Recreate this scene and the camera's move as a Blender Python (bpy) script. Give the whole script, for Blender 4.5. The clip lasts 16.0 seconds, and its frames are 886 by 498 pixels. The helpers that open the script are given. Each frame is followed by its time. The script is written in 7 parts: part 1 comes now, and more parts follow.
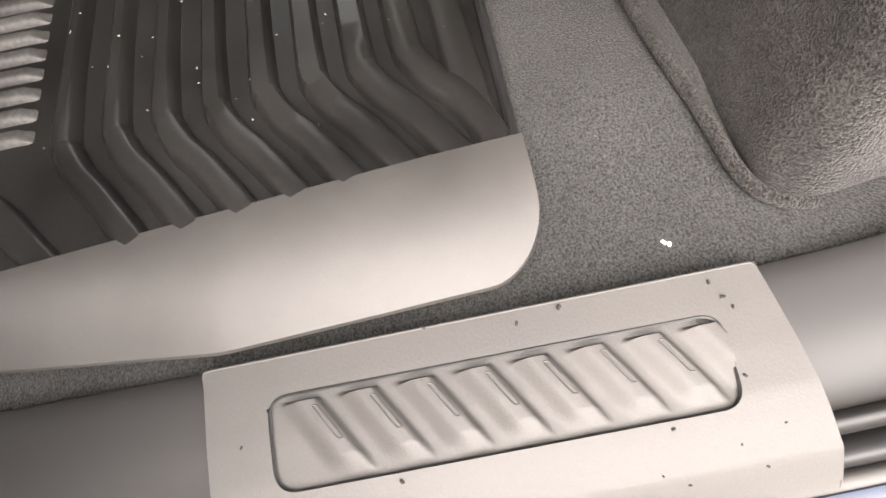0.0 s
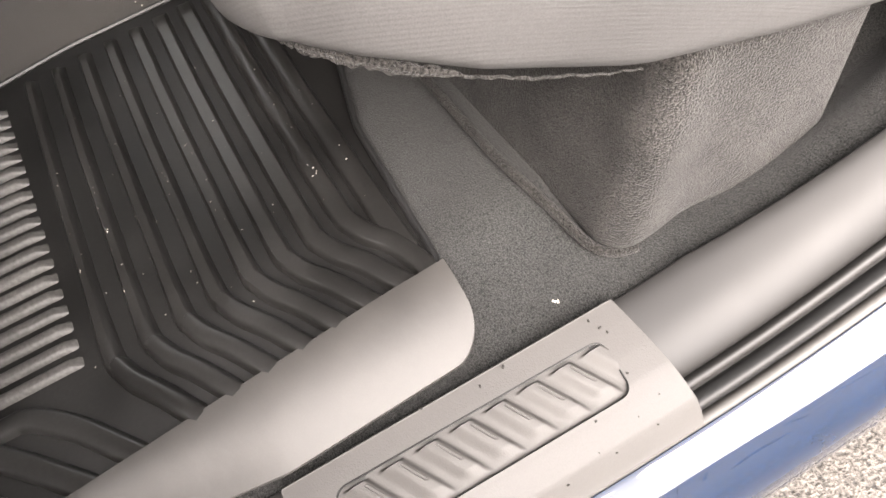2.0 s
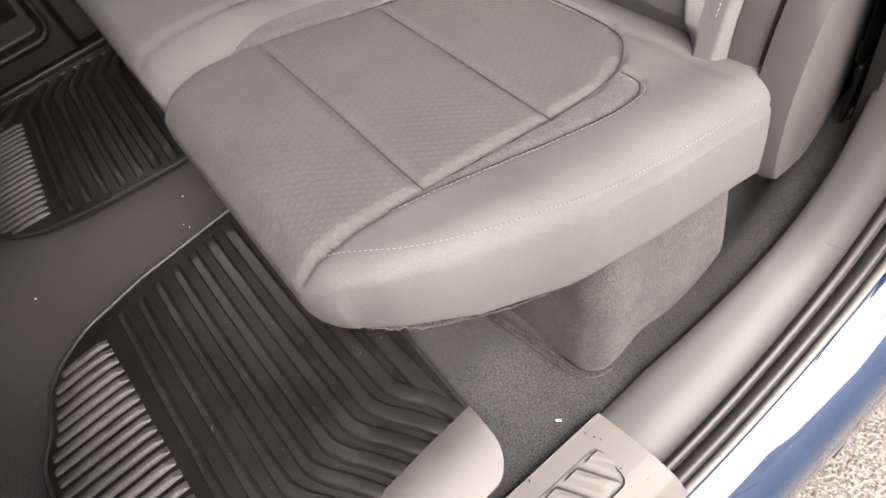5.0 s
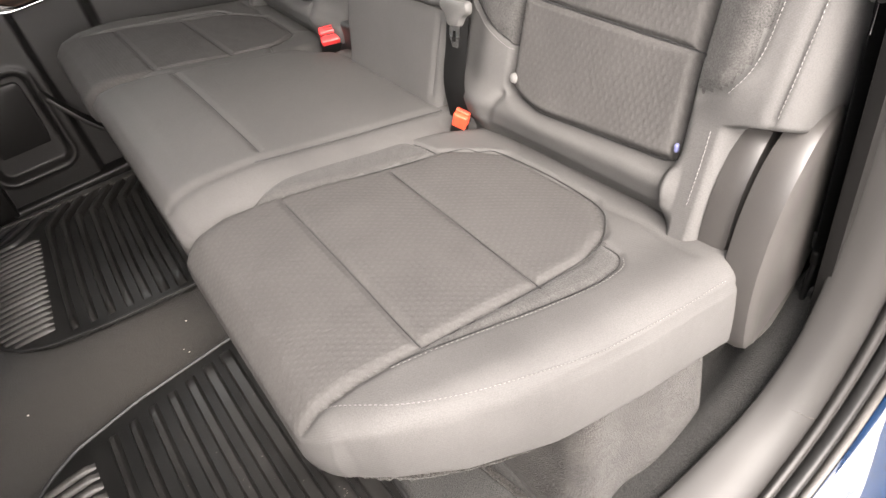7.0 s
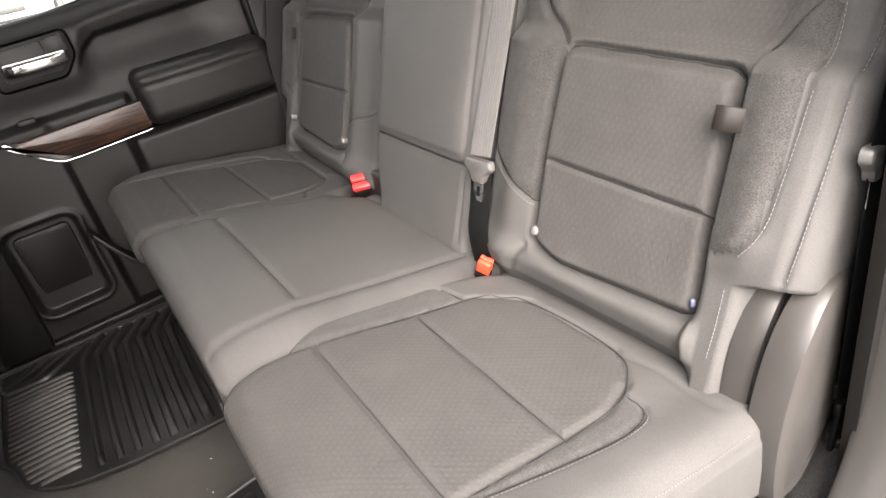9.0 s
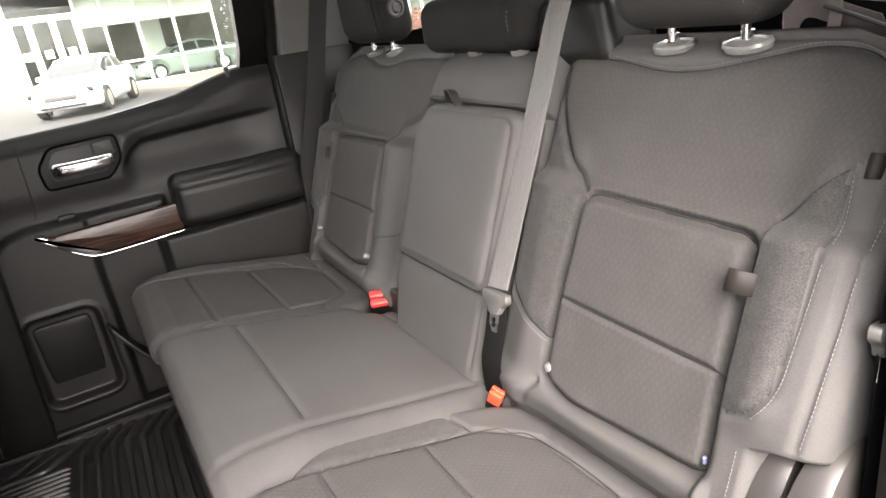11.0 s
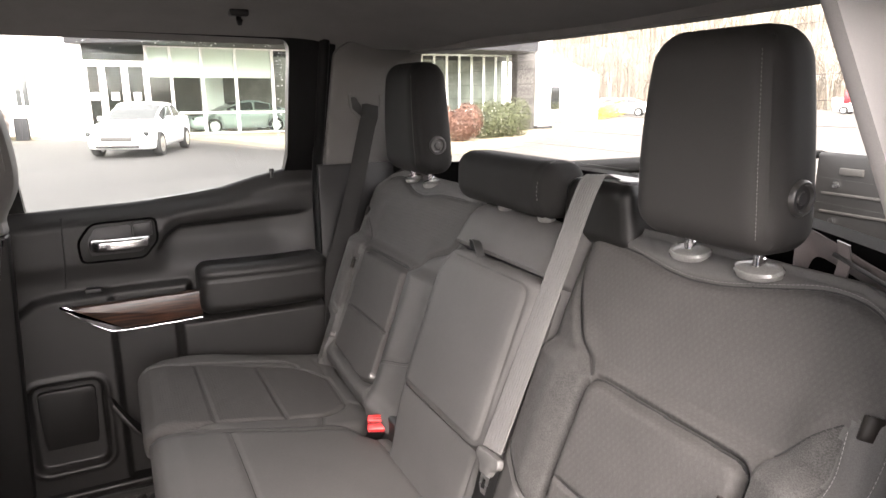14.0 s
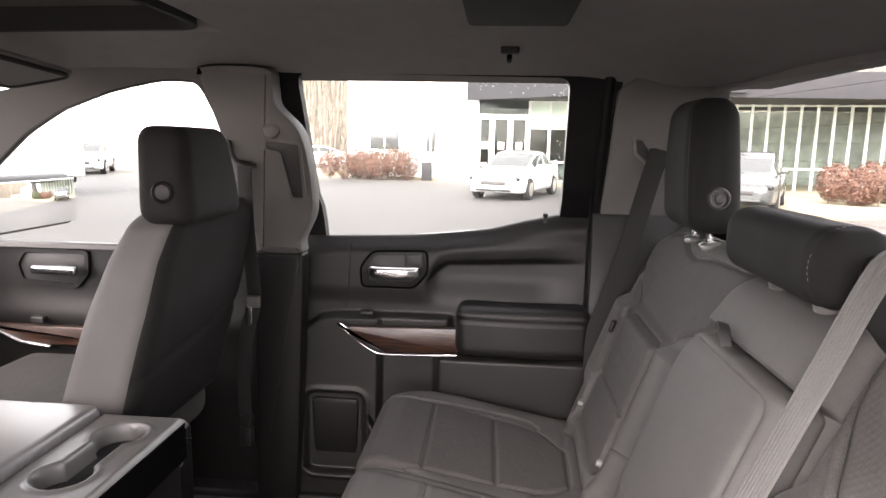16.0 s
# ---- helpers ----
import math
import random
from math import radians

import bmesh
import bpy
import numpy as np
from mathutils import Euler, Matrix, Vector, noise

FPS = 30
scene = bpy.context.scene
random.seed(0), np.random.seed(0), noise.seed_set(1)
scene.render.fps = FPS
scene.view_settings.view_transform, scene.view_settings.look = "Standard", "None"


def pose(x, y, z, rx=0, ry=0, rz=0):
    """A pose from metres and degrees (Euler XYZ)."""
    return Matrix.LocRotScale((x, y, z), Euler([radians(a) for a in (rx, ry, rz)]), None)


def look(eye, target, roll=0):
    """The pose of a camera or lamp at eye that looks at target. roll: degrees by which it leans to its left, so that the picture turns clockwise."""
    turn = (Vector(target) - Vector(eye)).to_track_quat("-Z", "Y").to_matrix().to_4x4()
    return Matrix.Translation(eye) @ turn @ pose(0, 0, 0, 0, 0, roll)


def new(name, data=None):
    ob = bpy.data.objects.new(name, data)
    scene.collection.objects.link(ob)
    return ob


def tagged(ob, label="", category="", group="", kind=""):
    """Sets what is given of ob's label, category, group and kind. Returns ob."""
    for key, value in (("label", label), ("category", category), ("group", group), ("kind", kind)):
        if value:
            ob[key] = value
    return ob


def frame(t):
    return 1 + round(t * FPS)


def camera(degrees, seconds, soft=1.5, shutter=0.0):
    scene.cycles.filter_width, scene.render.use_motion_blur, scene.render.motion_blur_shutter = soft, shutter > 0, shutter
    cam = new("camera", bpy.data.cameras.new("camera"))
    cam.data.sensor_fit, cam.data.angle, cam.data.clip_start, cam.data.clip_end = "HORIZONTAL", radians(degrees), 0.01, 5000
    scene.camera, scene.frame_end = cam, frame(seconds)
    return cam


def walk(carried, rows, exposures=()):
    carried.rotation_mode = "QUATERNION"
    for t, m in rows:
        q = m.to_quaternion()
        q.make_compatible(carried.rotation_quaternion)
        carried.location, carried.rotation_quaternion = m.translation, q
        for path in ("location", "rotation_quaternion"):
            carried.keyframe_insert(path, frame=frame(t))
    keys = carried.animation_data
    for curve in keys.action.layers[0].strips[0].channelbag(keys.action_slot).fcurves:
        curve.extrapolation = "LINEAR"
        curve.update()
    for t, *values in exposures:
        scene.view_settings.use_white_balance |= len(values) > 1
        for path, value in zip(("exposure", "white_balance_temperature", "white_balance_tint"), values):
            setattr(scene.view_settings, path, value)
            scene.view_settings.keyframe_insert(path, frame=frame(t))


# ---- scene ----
cam = camera(69.1, 16.0)
PATH = [
    (0.0, -0.9298, 0.0019, 0.3598, 31.53, 5.43, -99.23),
    (0.5, -0.9429, 0.0148, 0.4086, 31.97, 5.95, -107.23),
    (1.0, -0.9496, 0.0256, 0.4574, 32.55, 5.38, -111.72),
    (1.5, -0.9620, 0.0307, 0.5013, 33.05, 5.53, -115.30),
    (2.0, -0.9714, 0.0382, 0.5478, 33.34, 6.67, -118.29),
    (2.5, -0.9754, 0.0455, 0.5991, 32.85, 8.53, -122.14),
    (3.0, -0.9798, 0.0479, 0.6548, 32.01, 10.40, -125.25),
    (3.5, -0.9912, 0.0390, 0.6931, 32.54, 11.76, -126.56),
    (6.0, -1.0188, 0.0324, 0.8288, 43.16, 11.58, -126.69),
    (6.5, -1.0244, 0.0317, 0.8410, 46.07, 10.65, -126.07),
    (7.0, -1.0249, 0.0346, 0.8538, 48.80, 10.03, -125.45),
    (7.5, -1.0268, 0.0347, 0.8690, 51.33, 9.67, -124.99),
    (8.0, -1.0289, 0.0353, 0.8861, 53.91, 9.77, -124.61),
    (8.5, -1.0296, 0.0368, 0.9004, 56.76, 10.51, -124.40),
    (9.0, -1.0306, 0.0392, 0.9143, 59.33, 10.93, -124.08),
    (9.5, -1.0308, 0.0405, 0.9252, 61.78, 10.47, -123.33),
    (10.0, -1.0321, 0.0386, 0.9386, 64.30, 9.75, -122.64),
    (12.5, -1.0359, 0.0378, 0.9991, 74.50, 4.03, -119.18),
    (13.0, -1.0385, 0.0350, 1.0184, 75.82, 2.45, -118.69),
    (13.5, -1.0418, 0.0282, 1.0471, 76.38, 1.13, -118.06),
    (14.0, -1.0402, 0.0178, 1.0779, 76.63, 0.14, -116.92),
    (14.5, -1.0172, -0.0433, 1.0890, 76.82, -0.32, -112.08),
    (15.0, -1.0041, -0.1597, 1.0830, 77.19, 0.22, -101.59),
    (15.5, -0.9931, -0.2641, 1.0707, 78.50, 0.12, -91.09),
    (16.0, -0.9261, -0.2543, 1.0535, 80.87, -1.15, -84.99),
]
EXPOSURES = [(0.0, 3.74, 7080, 16), (2.0, 3.74, 7060, 16.5), (3.5, 3.6, 7060, 16.5), (6.0, 3.7, 7080, 15.5), (7.0, 3.88, 7100, 15.5), (8.5, 3.9, 7120, 15.5), (10.0, 3.78, 7120, 15.5), (12.5, 3.82, 7080, 18), (13.5, 3.77, 7080, 18.5), (14.2, 3.77, 7050, 19), (15.0, 3.6, 7000, 20.5), (16.0, 3.67, 7000, 21.5)]
walk(cam, [(t, pose(x, y, z, rx, ry, rz)) for t, x, y, z, rx, ry, rz in PATH], EXPOSURES)

# ---- world and light: a bright overcast day ----
world = bpy.data.worlds.new("overcast_sky")
scene.world = world
world.use_nodes = True
wn, wl = world.node_tree.nodes, world.node_tree.links
sky = wn.new("ShaderNodeTexSky")
sky.sky_type, sky.sun_disc = "NISHITA", False
sky.sun_elevation, sky.sun_rotation = radians(41), radians(288)
sky.dust_density, sky.air_density = 0.6, 1.0
grey = wn.new("ShaderNodeHueSaturation")
grey.inputs["Saturation"].default_value = 0.12
wl.new(sky.outputs["Color"], grey.inputs["Color"])
wl.new(grey.outputs["Color"], wn["Background"].inputs["Color"])
wn["Background"].inputs["Strength"].default_value = 0.15

sun = new("sun", bpy.data.lights.new("sun", "SUN"))
sun.data.energy, sun.data.angle, sun.data.color = 1.35, radians(52), (1.0, 0.965, 0.92)
sun.matrix_world = look((-6.9, 2.2, 6.4), (0, 0, 0))


# ---- materials ----
def material(name, colour, rough=0.6, metal=0.0, spec=0.5, var=0.15, scale=14.0, grain=400.0, speck=0.1, bump=0.15, depth=0.0006,
             sheen=0.0, coat=0.0, rvar=0.1, coat_ior=1.5, soft=0.0):
    """A surface with cloudy and fine variation of colour, uneven gloss and a fine relief; sizes in metres."""
    m = bpy.data.materials.new(name)
    m.use_nodes = True
    n, l = m.node_tree.nodes, m.node_tree.links
    p = n["Principled BSDF"]
    at = n.new("ShaderNodeTexCoord").outputs["Object"]
    big, fine = n.new("ShaderNodeTexNoise"), n.new("ShaderNodeTexNoise")
    for node, s, d in ((big, scale, 4), (fine, grain, 2)):
        node.inputs["Scale"].default_value, node.inputs["Detail"].default_value = s, d
        l.new(at, node.inputs["Vector"])
    v1, v2 = n.new("ShaderNodeMapRange"), n.new("ShaderNodeMapRange")
    for node, src, a in ((v1, big, var), (v2, fine, speck)):
        node.inputs["From Min"].default_value, node.inputs["From Max"].default_value = 0.3, 0.7
        node.inputs["To Min"].default_value, node.inputs["To Max"].default_value = 1 - a, 1 + a
        l.new(src.outputs["Fac"], node.inputs["Value"])
    mul = n.new("ShaderNodeMath")
    mul.operation = "MULTIPLY"
    l.new(v1.outputs[0], mul.inputs[0]), l.new(v2.outputs[0], mul.inputs[1])
    col = n.new("ShaderNodeVectorMath")
    col.operation = "SCALE"
    col.inputs[0].default_value = colour
    l.new(mul.outputs[0], col.inputs["Scale"])
    l.new(col.outputs[0], p.inputs["Base Color"])
    rr = n.new("ShaderNodeMapRange")
    rr.inputs["To Min"].default_value, rr.inputs["To Max"].default_value = max(0.02, rough - rvar), min(1, rough + rvar)
    l.new(big.outputs["Fac"], rr.inputs["Value"])
    l.new(rr.outputs[0], p.inputs["Roughness"])
    p.inputs["Metallic"].default_value, p.inputs["Specular IOR Level"].default_value = metal, spec
    p.inputs["Sheen Weight"].default_value, p.inputs["Coat Weight"].default_value = sheen, coat
    p.inputs["Coat Roughness"].default_value, p.inputs["Coat IOR"].default_value = 0.03, coat_ior
    if bump:
        b = n.new("ShaderNodeBump")
        b.inputs["Strength"].default_value, b.inputs["Distance"].default_value = bump, depth
        l.new(fine.outputs["Fac"], b.inputs["Height"])
        l.new(b.outputs["Normal"], p.inputs["Normal"])
        if soft:
            s = n.new("ShaderNodeBump")
            s.inputs["Strength"].default_value, s.inputs["Distance"].default_value = 1.0, soft
            l.new(big.outputs["Fac"], s.inputs["Height"])
            l.new(s.outputs["Normal"], b.inputs["Normal"])
    return m


def woven(name, colour, pitch=0.0074, rough=0.85, depth=0.0007, sheen=0.0):
    """Cloth with a fine thread grain and a faint pattern of diamonds."""
    m = material(name, colour, rough=rough, spec=0.25, var=0.08, scale=18, grain=700, speck=0.14, bump=0.5, depth=0.0005, sheen=sheen, soft=0.003)
    n, l = m.node_tree.nodes, m.node_tree.links
    at = next(x for x in n if x.type == "TEX_COORD").outputs["Object"]
    lines = []
    for turn in (40, -40):
        mp = n.new("ShaderNodeMapping")
        mp.inputs["Rotation"].default_value = (radians(20), 0, radians(turn))
        w = n.new("ShaderNodeTexWave")
        w.wave_type, w.bands_direction = "BANDS", "X"
        w.inputs["Scale"].default_value = 0.314 / pitch
        l.new(at, mp.inputs["Vector"]), l.new(mp.outputs[0], w.inputs["Vector"])
        lines.append(w)
    mx = n.new("ShaderNodeMath")
    mx.operation = "MULTIPLY"
    l.new(lines[0].outputs["Fac"], mx.inputs[0]), l.new(lines[1].outputs["Fac"], mx.inputs[1])
    tone, scale = n.new("ShaderNodeMapRange"), next(x for x in n if x.type == "VECT_MATH").inputs["Scale"]
    tone.inputs["From Max"].default_value = 0.8
    tone.inputs["To Min"].default_value, tone.inputs["To Max"].default_value = 0.95, 1.05
    mul = n.new("ShaderNodeMath")
    mul.operation = "MULTIPLY"
    l.new(mx.outputs[0], tone.inputs["Value"])
    l.new(scale.links[0].from_socket, mul.inputs[0]), l.new(tone.outputs[0], mul.inputs[1])
    l.new(mul.outputs[0], scale)
    first = next(x for x in n if x.type == "BUMP")
    b = n.new("ShaderNodeBump")
    b.inputs["Strength"].default_value, b.inputs["Distance"].default_value = 0.5, depth
    l.new(mx.outputs[0], b.inputs["Height"]), l.new(first.outputs["Normal"], b.inputs["Normal"])
    l.new(b.outputs["Normal"], n["Principled BSDF"].inputs["Normal"])
    return m


def twill(name, colour, pitch=0.0021, **more):
    """Plain seat cloth with fine slanting twill lines."""
    m = material(name, colour, **more)
    n, l = m.node_tree.nodes, m.node_tree.links
    at = next(x for x in n if x.type == "TEX_COORD").outputs["Object"]
    mp, w = n.new("ShaderNodeMapping"), n.new("ShaderNodeTexWave")
    mp.inputs["Rotation"].default_value = (radians(28), radians(35), radians(38))
    w.wave_type, w.bands_direction = "BANDS", "X"
    w.inputs["Scale"].default_value, w.inputs["Distortion"].default_value, w.inputs["Detail Scale"].default_value = 0.314 / pitch, 0.6, 3.0
    l.new(at, mp.inputs["Vector"]), l.new(mp.outputs[0], w.inputs["Vector"])
    last = n["Principled BSDF"].inputs["Normal"].links[0].from_socket
    b = n.new("ShaderNodeBump")
    b.inputs["Strength"].default_value, b.inputs["Distance"].default_value = 0.25, 0.0003
    l.new(w.outputs["Fac"], b.inputs["Height"]), l.new(last, b.inputs["Normal"])
    l.new(b.outputs["Normal"], n["Principled BSDF"].inputs["Normal"])
    return m


def wooden(name):
    m = material(name, (0.10, 0.045, 0.022), rough=0.38, coat=0.12, var=0.1, bump=0)
    n, l = m.node_tree.nodes, m.node_tree.links
    at = next(x for x in n if x.type == "TEX_COORD").outputs["Object"]
    mp = n.new("ShaderNodeMapping")
    mp.inputs["Scale"].default_value = (60, 6, 90)
    g = n.new("ShaderNodeTexNoise")
    g.inputs["Scale"].default_value, g.inputs["Detail"].default_value = 2.0, 6
    ramp = n.new("ShaderNodeValToRGB")
    ramp.color_ramp.elements[0].color, ramp.color_ramp.elements[1].color = (0.006, 0.003, 0.0022, 1), (0.066, 0.030, 0.018, 1)
    ramp.color_ramp.elements[0].position, ramp.color_ramp.elements[1].position = 0.35, 0.7
    l.new(at, mp.inputs["Vector"]), l.new(mp.outputs[0], g.inputs["Vector"])
    l.new(g.outputs["Fac"], ramp.inputs["Fac"]), l.new(ramp.outputs["Color"], n["Principled BSDF"].inputs["Base Color"])
    return m


def glazing(name, tint=(0.93, 0.96, 0.95), gloss=1.0, least=0.03):
    m = bpy.data.materials.new(name)
    m.use_nodes = True
    n, l = m.node_tree.nodes, m.node_tree.links
    n.remove(n["Principled BSDF"])
    clear, shine, mix = n.new("ShaderNodeBsdfTransparent"), n.new("ShaderNodeBsdfGlossy"), n.new("ShaderNodeMixShader")
    clear.inputs["Color"].default_value, shine.inputs["Roughness"].default_value = (*tint, 1), 0.02
    shine.inputs["Color"].default_value = (gloss, gloss, gloss, 1)
    edge, steep, soft = n.new("ShaderNodeLayerWeight"), n.new("ShaderNodeMath"), n.new("ShaderNodeMath")
    steep.operation, soft.operation = "POWER", "MULTIPLY_ADD"
    steep.inputs[1].default_value, soft.inputs[1].default_value, soft.inputs[2].default_value = 5.0, 0.9 - least, least
    l.new(edge.outputs["Facing"], steep.inputs[0]), l.new(steep.outputs[0], soft.inputs[0])
    l.new(soft.outputs[0], mix.inputs["Fac"]), l.new(clear.outputs[0], mix.inputs[1]), l.new(shine.outputs[0], mix.inputs[2])
    l.new(mix.outputs[0], n["Material Output"].inputs["Surface"])
    return m


CLOTH = woven("charcoal_woven_cloth", (0.047, 0.0452, 0.0438))
FELT = material("heather_felt", (0.044, 0.0429, 0.0416), rough=0.95, spec=0.1, var=0.12, scale=60, grain=620, speck=0.36, bump=0.7, depth=0.001, sheen=0.08)
BOLSTER = twill("charcoal_bolster_cloth", (0.060, 0.0586, 0.0572), rough=0.72, spec=0.25, var=0.10, scale=9, grain=800, speck=0.14, bump=0.30, depth=0.0003, soft=0.0025)
THREAD = material("pale_thread", (0.16, 0.157, 0.152), rough=0.8, bump=0)
DARK_THREAD = material("grey_thread", (0.115, 0.112, 0.109), rough=0.8, bump=0)
PLASTIC = material("black_grained_plastic", (0.0062, 0.0059, 0.0057), spec=0.27, rough=0.46, var=0.12, scale=8, grain=900, speck=0.08, bump=0.35, depth=0.0003)
DOOR_SKIN = material("black_soft_door_skin", (0.0085, 0.0081, 0.0079), spec=0.34, rough=0.48, var=0.12, scale=8, grain=900, speck=0.08, bump=0.35, depth=0.0003)
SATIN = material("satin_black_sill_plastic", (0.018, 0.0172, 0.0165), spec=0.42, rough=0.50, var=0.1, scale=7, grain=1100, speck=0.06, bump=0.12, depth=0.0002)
GRAINED = material("leather_grain_plastic", (0.062, 0.0586, 0.0552), rough=0.58, var=0.06, scale=9, grain=620, speck=0.04, bump=0.5, depth=0.0004)
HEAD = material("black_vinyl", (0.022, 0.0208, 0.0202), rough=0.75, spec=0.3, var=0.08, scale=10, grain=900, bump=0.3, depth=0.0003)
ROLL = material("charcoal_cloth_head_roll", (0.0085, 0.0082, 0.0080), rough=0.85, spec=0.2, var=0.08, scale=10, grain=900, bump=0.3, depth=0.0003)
# black cloth of the front seats; also a shaded copy of HEAD for the far restraint
DARK_HEAD = material("black_cloth_and_shaded_far_head", (0.0085, 0.0082, 0.0080), rough=0.85, spec=0.2, var=0.08, scale=10, grain=900, bump=0.3, depth=0.0003)
COVER = material("satin_black_cover", (0.034, 0.032, 0.0305), rough=0.36, var=0.1, scale=7, grain=1100, bump=0.12, depth=0.0002)
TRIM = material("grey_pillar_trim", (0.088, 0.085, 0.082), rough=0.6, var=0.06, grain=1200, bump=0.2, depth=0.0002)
# one rubber twice: shaded grooves darker here, lit rib tops paler in MAT_RIB
RUBBER = material("black_rubber", (0.0095, 0.0092, 0.0088), spec=0.4, rough=0.45, var=0.35, scale=11, grain=260, speck=0.2, bump=0.2, depth=0.0004, rvar=0.15)
MAT_RIB = material("lit_rib_black_rubber", (0.0145, 0.0140, 0.0133), spec=0.6, rough=0.34, var=0.35, scale=11, grain=260, speck=0.2, bump=0.2, depth=0.0004, rvar=0.15)
# short mat ribs: dust and the light from the door, both in the colour
DUST_LIT_RIB = material("black_rubber_with_dust_and_door_light", (0.050, 0.0475, 0.0445), spec=0.5, rough=0.5, var=0.4, scale=16, grain=300, speck=0.3, bump=0.25, depth=0.0005, rvar=0.15)
# paler than the tray: the sky's sheen on the flap is put into the colour
PALE_RUBBER = material("sheen_pale_rubber", (0.050, 0.0473, 0.0442), rough=0.5, var=0.22, scale=11, grain=700, speck=0.04, bump=0.12, depth=0.0002, soft=0.002)
SEAL = material("door_seal_rubber", (0.012, 0.012, 0.012), rough=0.5, bump=0.1)
def dusty_carpet(name):
    """Charcoal carpet, trodden pale with dust and faint stains over the tunnel in the middle."""
    m = material(name, (0.034, 0.034, 0.033), rough=1.0, spec=0.05, var=0.15, scale=9, grain=640, speck=0.62, bump=1.0, depth=0.002, sheen=0.1)
    n, l = m.node_tree.nodes, m.node_tree.links
    at = next(x for x in n if x.type == "TEX_COORD").outputs["Object"]
    spread = n.new("ShaderNodeMapping")
    spread.inputs["Location"].default_value, spread.inputs["Scale"].default_value = (-0.02, -0.55, 0), (3.6, 1.6, 0.0)
    gone = n.new("ShaderNodeTexGradient")
    gone.gradient_type = "SPHERICAL"
    blot = n.new("ShaderNodeTexNoise")
    blot.inputs["Scale"].default_value, blot.inputs["Detail"].default_value, blot.inputs["Roughness"].default_value = 7.0, 6, 0.7
    l.new(at, spread.inputs["Vector"]), l.new(spread.outputs[0], gone.inputs["Vector"]), l.new(at, blot.inputs["Vector"])
    total, mask = n.new("ShaderNodeMath"), n.new("ShaderNodeMapRange")
    total.operation = "MULTIPLY_ADD"
    total.inputs[1].default_value = 1.1
    l.new(gone.outputs["Fac"], total.inputs[0]), l.new(blot.outputs["Fac"], total.inputs[2])
    mask.inputs["From Min"].default_value, mask.inputs["From Max"].default_value, mask.inputs["To Max"].default_value = 0.75, 1.3, 0.9
    l.new(total.outputs[0], mask.inputs["Value"])
    mix = n.new("ShaderNodeMix")
    mix.data_type = "RGBA"
    old = n["Principled BSDF"].inputs["Base Color"].links[0].from_socket
    l.new(mask.outputs[0], mix.inputs["Factor"]), l.new(old, mix.inputs["A"])
    mix.inputs["B"].default_value = (0.056, 0.052, 0.047, 1)
    l.new(mix.outputs["Result"], n["Principled BSDF"].inputs["Base Color"])
    return m


FLOOR_CARPET = dusty_carpet("dusty_charcoal_carpet")
PLUSH = material("plush_brown_grey_carpet", (0.024, 0.0225, 0.0208), rough=1.0, spec=0.05, var=0.30, scale=26, grain=560, speck=0.9, bump=1.0, depth=0.004, sheen=0.1)
LINING = material("charcoal_headliner_cloth", (0.195, 0.190, 0.186), rough=0.95, spec=0.1, var=0.05, grain=1000, speck=0.12, bump=0.4, depth=0.0004)
CONSOLE = material("satin_console_plastic", (0.12, 0.117, 0.115), rough=0.28, var=0.03, scale=7, grain=1100, bump=0.08, depth=0.0002, rvar=0.03)
TRAY = material("dark_console_plastic", (0.080, 0.078, 0.076), rough=0.34, var=0.03, scale=7, grain=1100, bump=0.08, depth=0.0002, rvar=0.03)
CHROME = material("satin_chrome", (0.66, 0.66, 0.66), rough=0.22, metal=1.0, var=0.03, bump=0, rvar=0.05)
STEEL = material("bright_steel", (0.62, 0.62, 0.62), rough=0.25, metal=1.0, var=0.05, bump=0)
WOOD = wooden("dark_gloss_wood")
BELT = material("grey_seat_belt_webbing", (0.105, 0.1025, 0.100), rough=0.7, var=0.06, grain=900, speck=0.15, bump=0.4, depth=0.0004)
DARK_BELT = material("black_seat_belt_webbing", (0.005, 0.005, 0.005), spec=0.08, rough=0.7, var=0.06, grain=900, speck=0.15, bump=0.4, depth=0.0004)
BLACK = material("black_window_surround", (0.004, 0.004, 0.004), spec=0.2, rough=0.4, bump=0)
BED_LINER = material("matt_black_bed_liner", (0.006, 0.006, 0.006), spec=0.05, rough=0.95, grain=300, bump=0.4)
PALE_GRIT = material("pale_dust_grit", (0.20, 0.185, 0.165), rough=0.8, var=0.3, bump=0)
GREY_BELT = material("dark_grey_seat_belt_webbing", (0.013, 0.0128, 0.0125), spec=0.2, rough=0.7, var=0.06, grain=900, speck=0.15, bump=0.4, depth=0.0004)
COLLAR = material("grey_satin_collar", (0.13, 0.128, 0.124), rough=0.2, bump=0)
VOID = material("flat_black", (0.003, 0.003, 0.003), rough=1.0, spec=0.0, bump=0)
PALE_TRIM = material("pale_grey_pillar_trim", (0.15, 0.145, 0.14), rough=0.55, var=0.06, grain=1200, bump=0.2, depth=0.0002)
BELT_PLASTIC = material("grey_belt_plastic", (0.078, 0.0765, 0.074), rough=0.45, bump=0.1)
ORANGE = material("orange_release_plastic", (0.70, 0.065, 0.03), rough=0.4, var=0.06, bump=0.05)
RED = material("red_release_plastic", (0.60, 0.035, 0.035), rough=0.4, var=0.06, bump=0.05)
STRAP = material("bronze_grey_satin_ribbon", (0.010, 0.008, 0.007), spec=0.2, rough=0.5, var=0.1, grain=1200, bump=0.2)
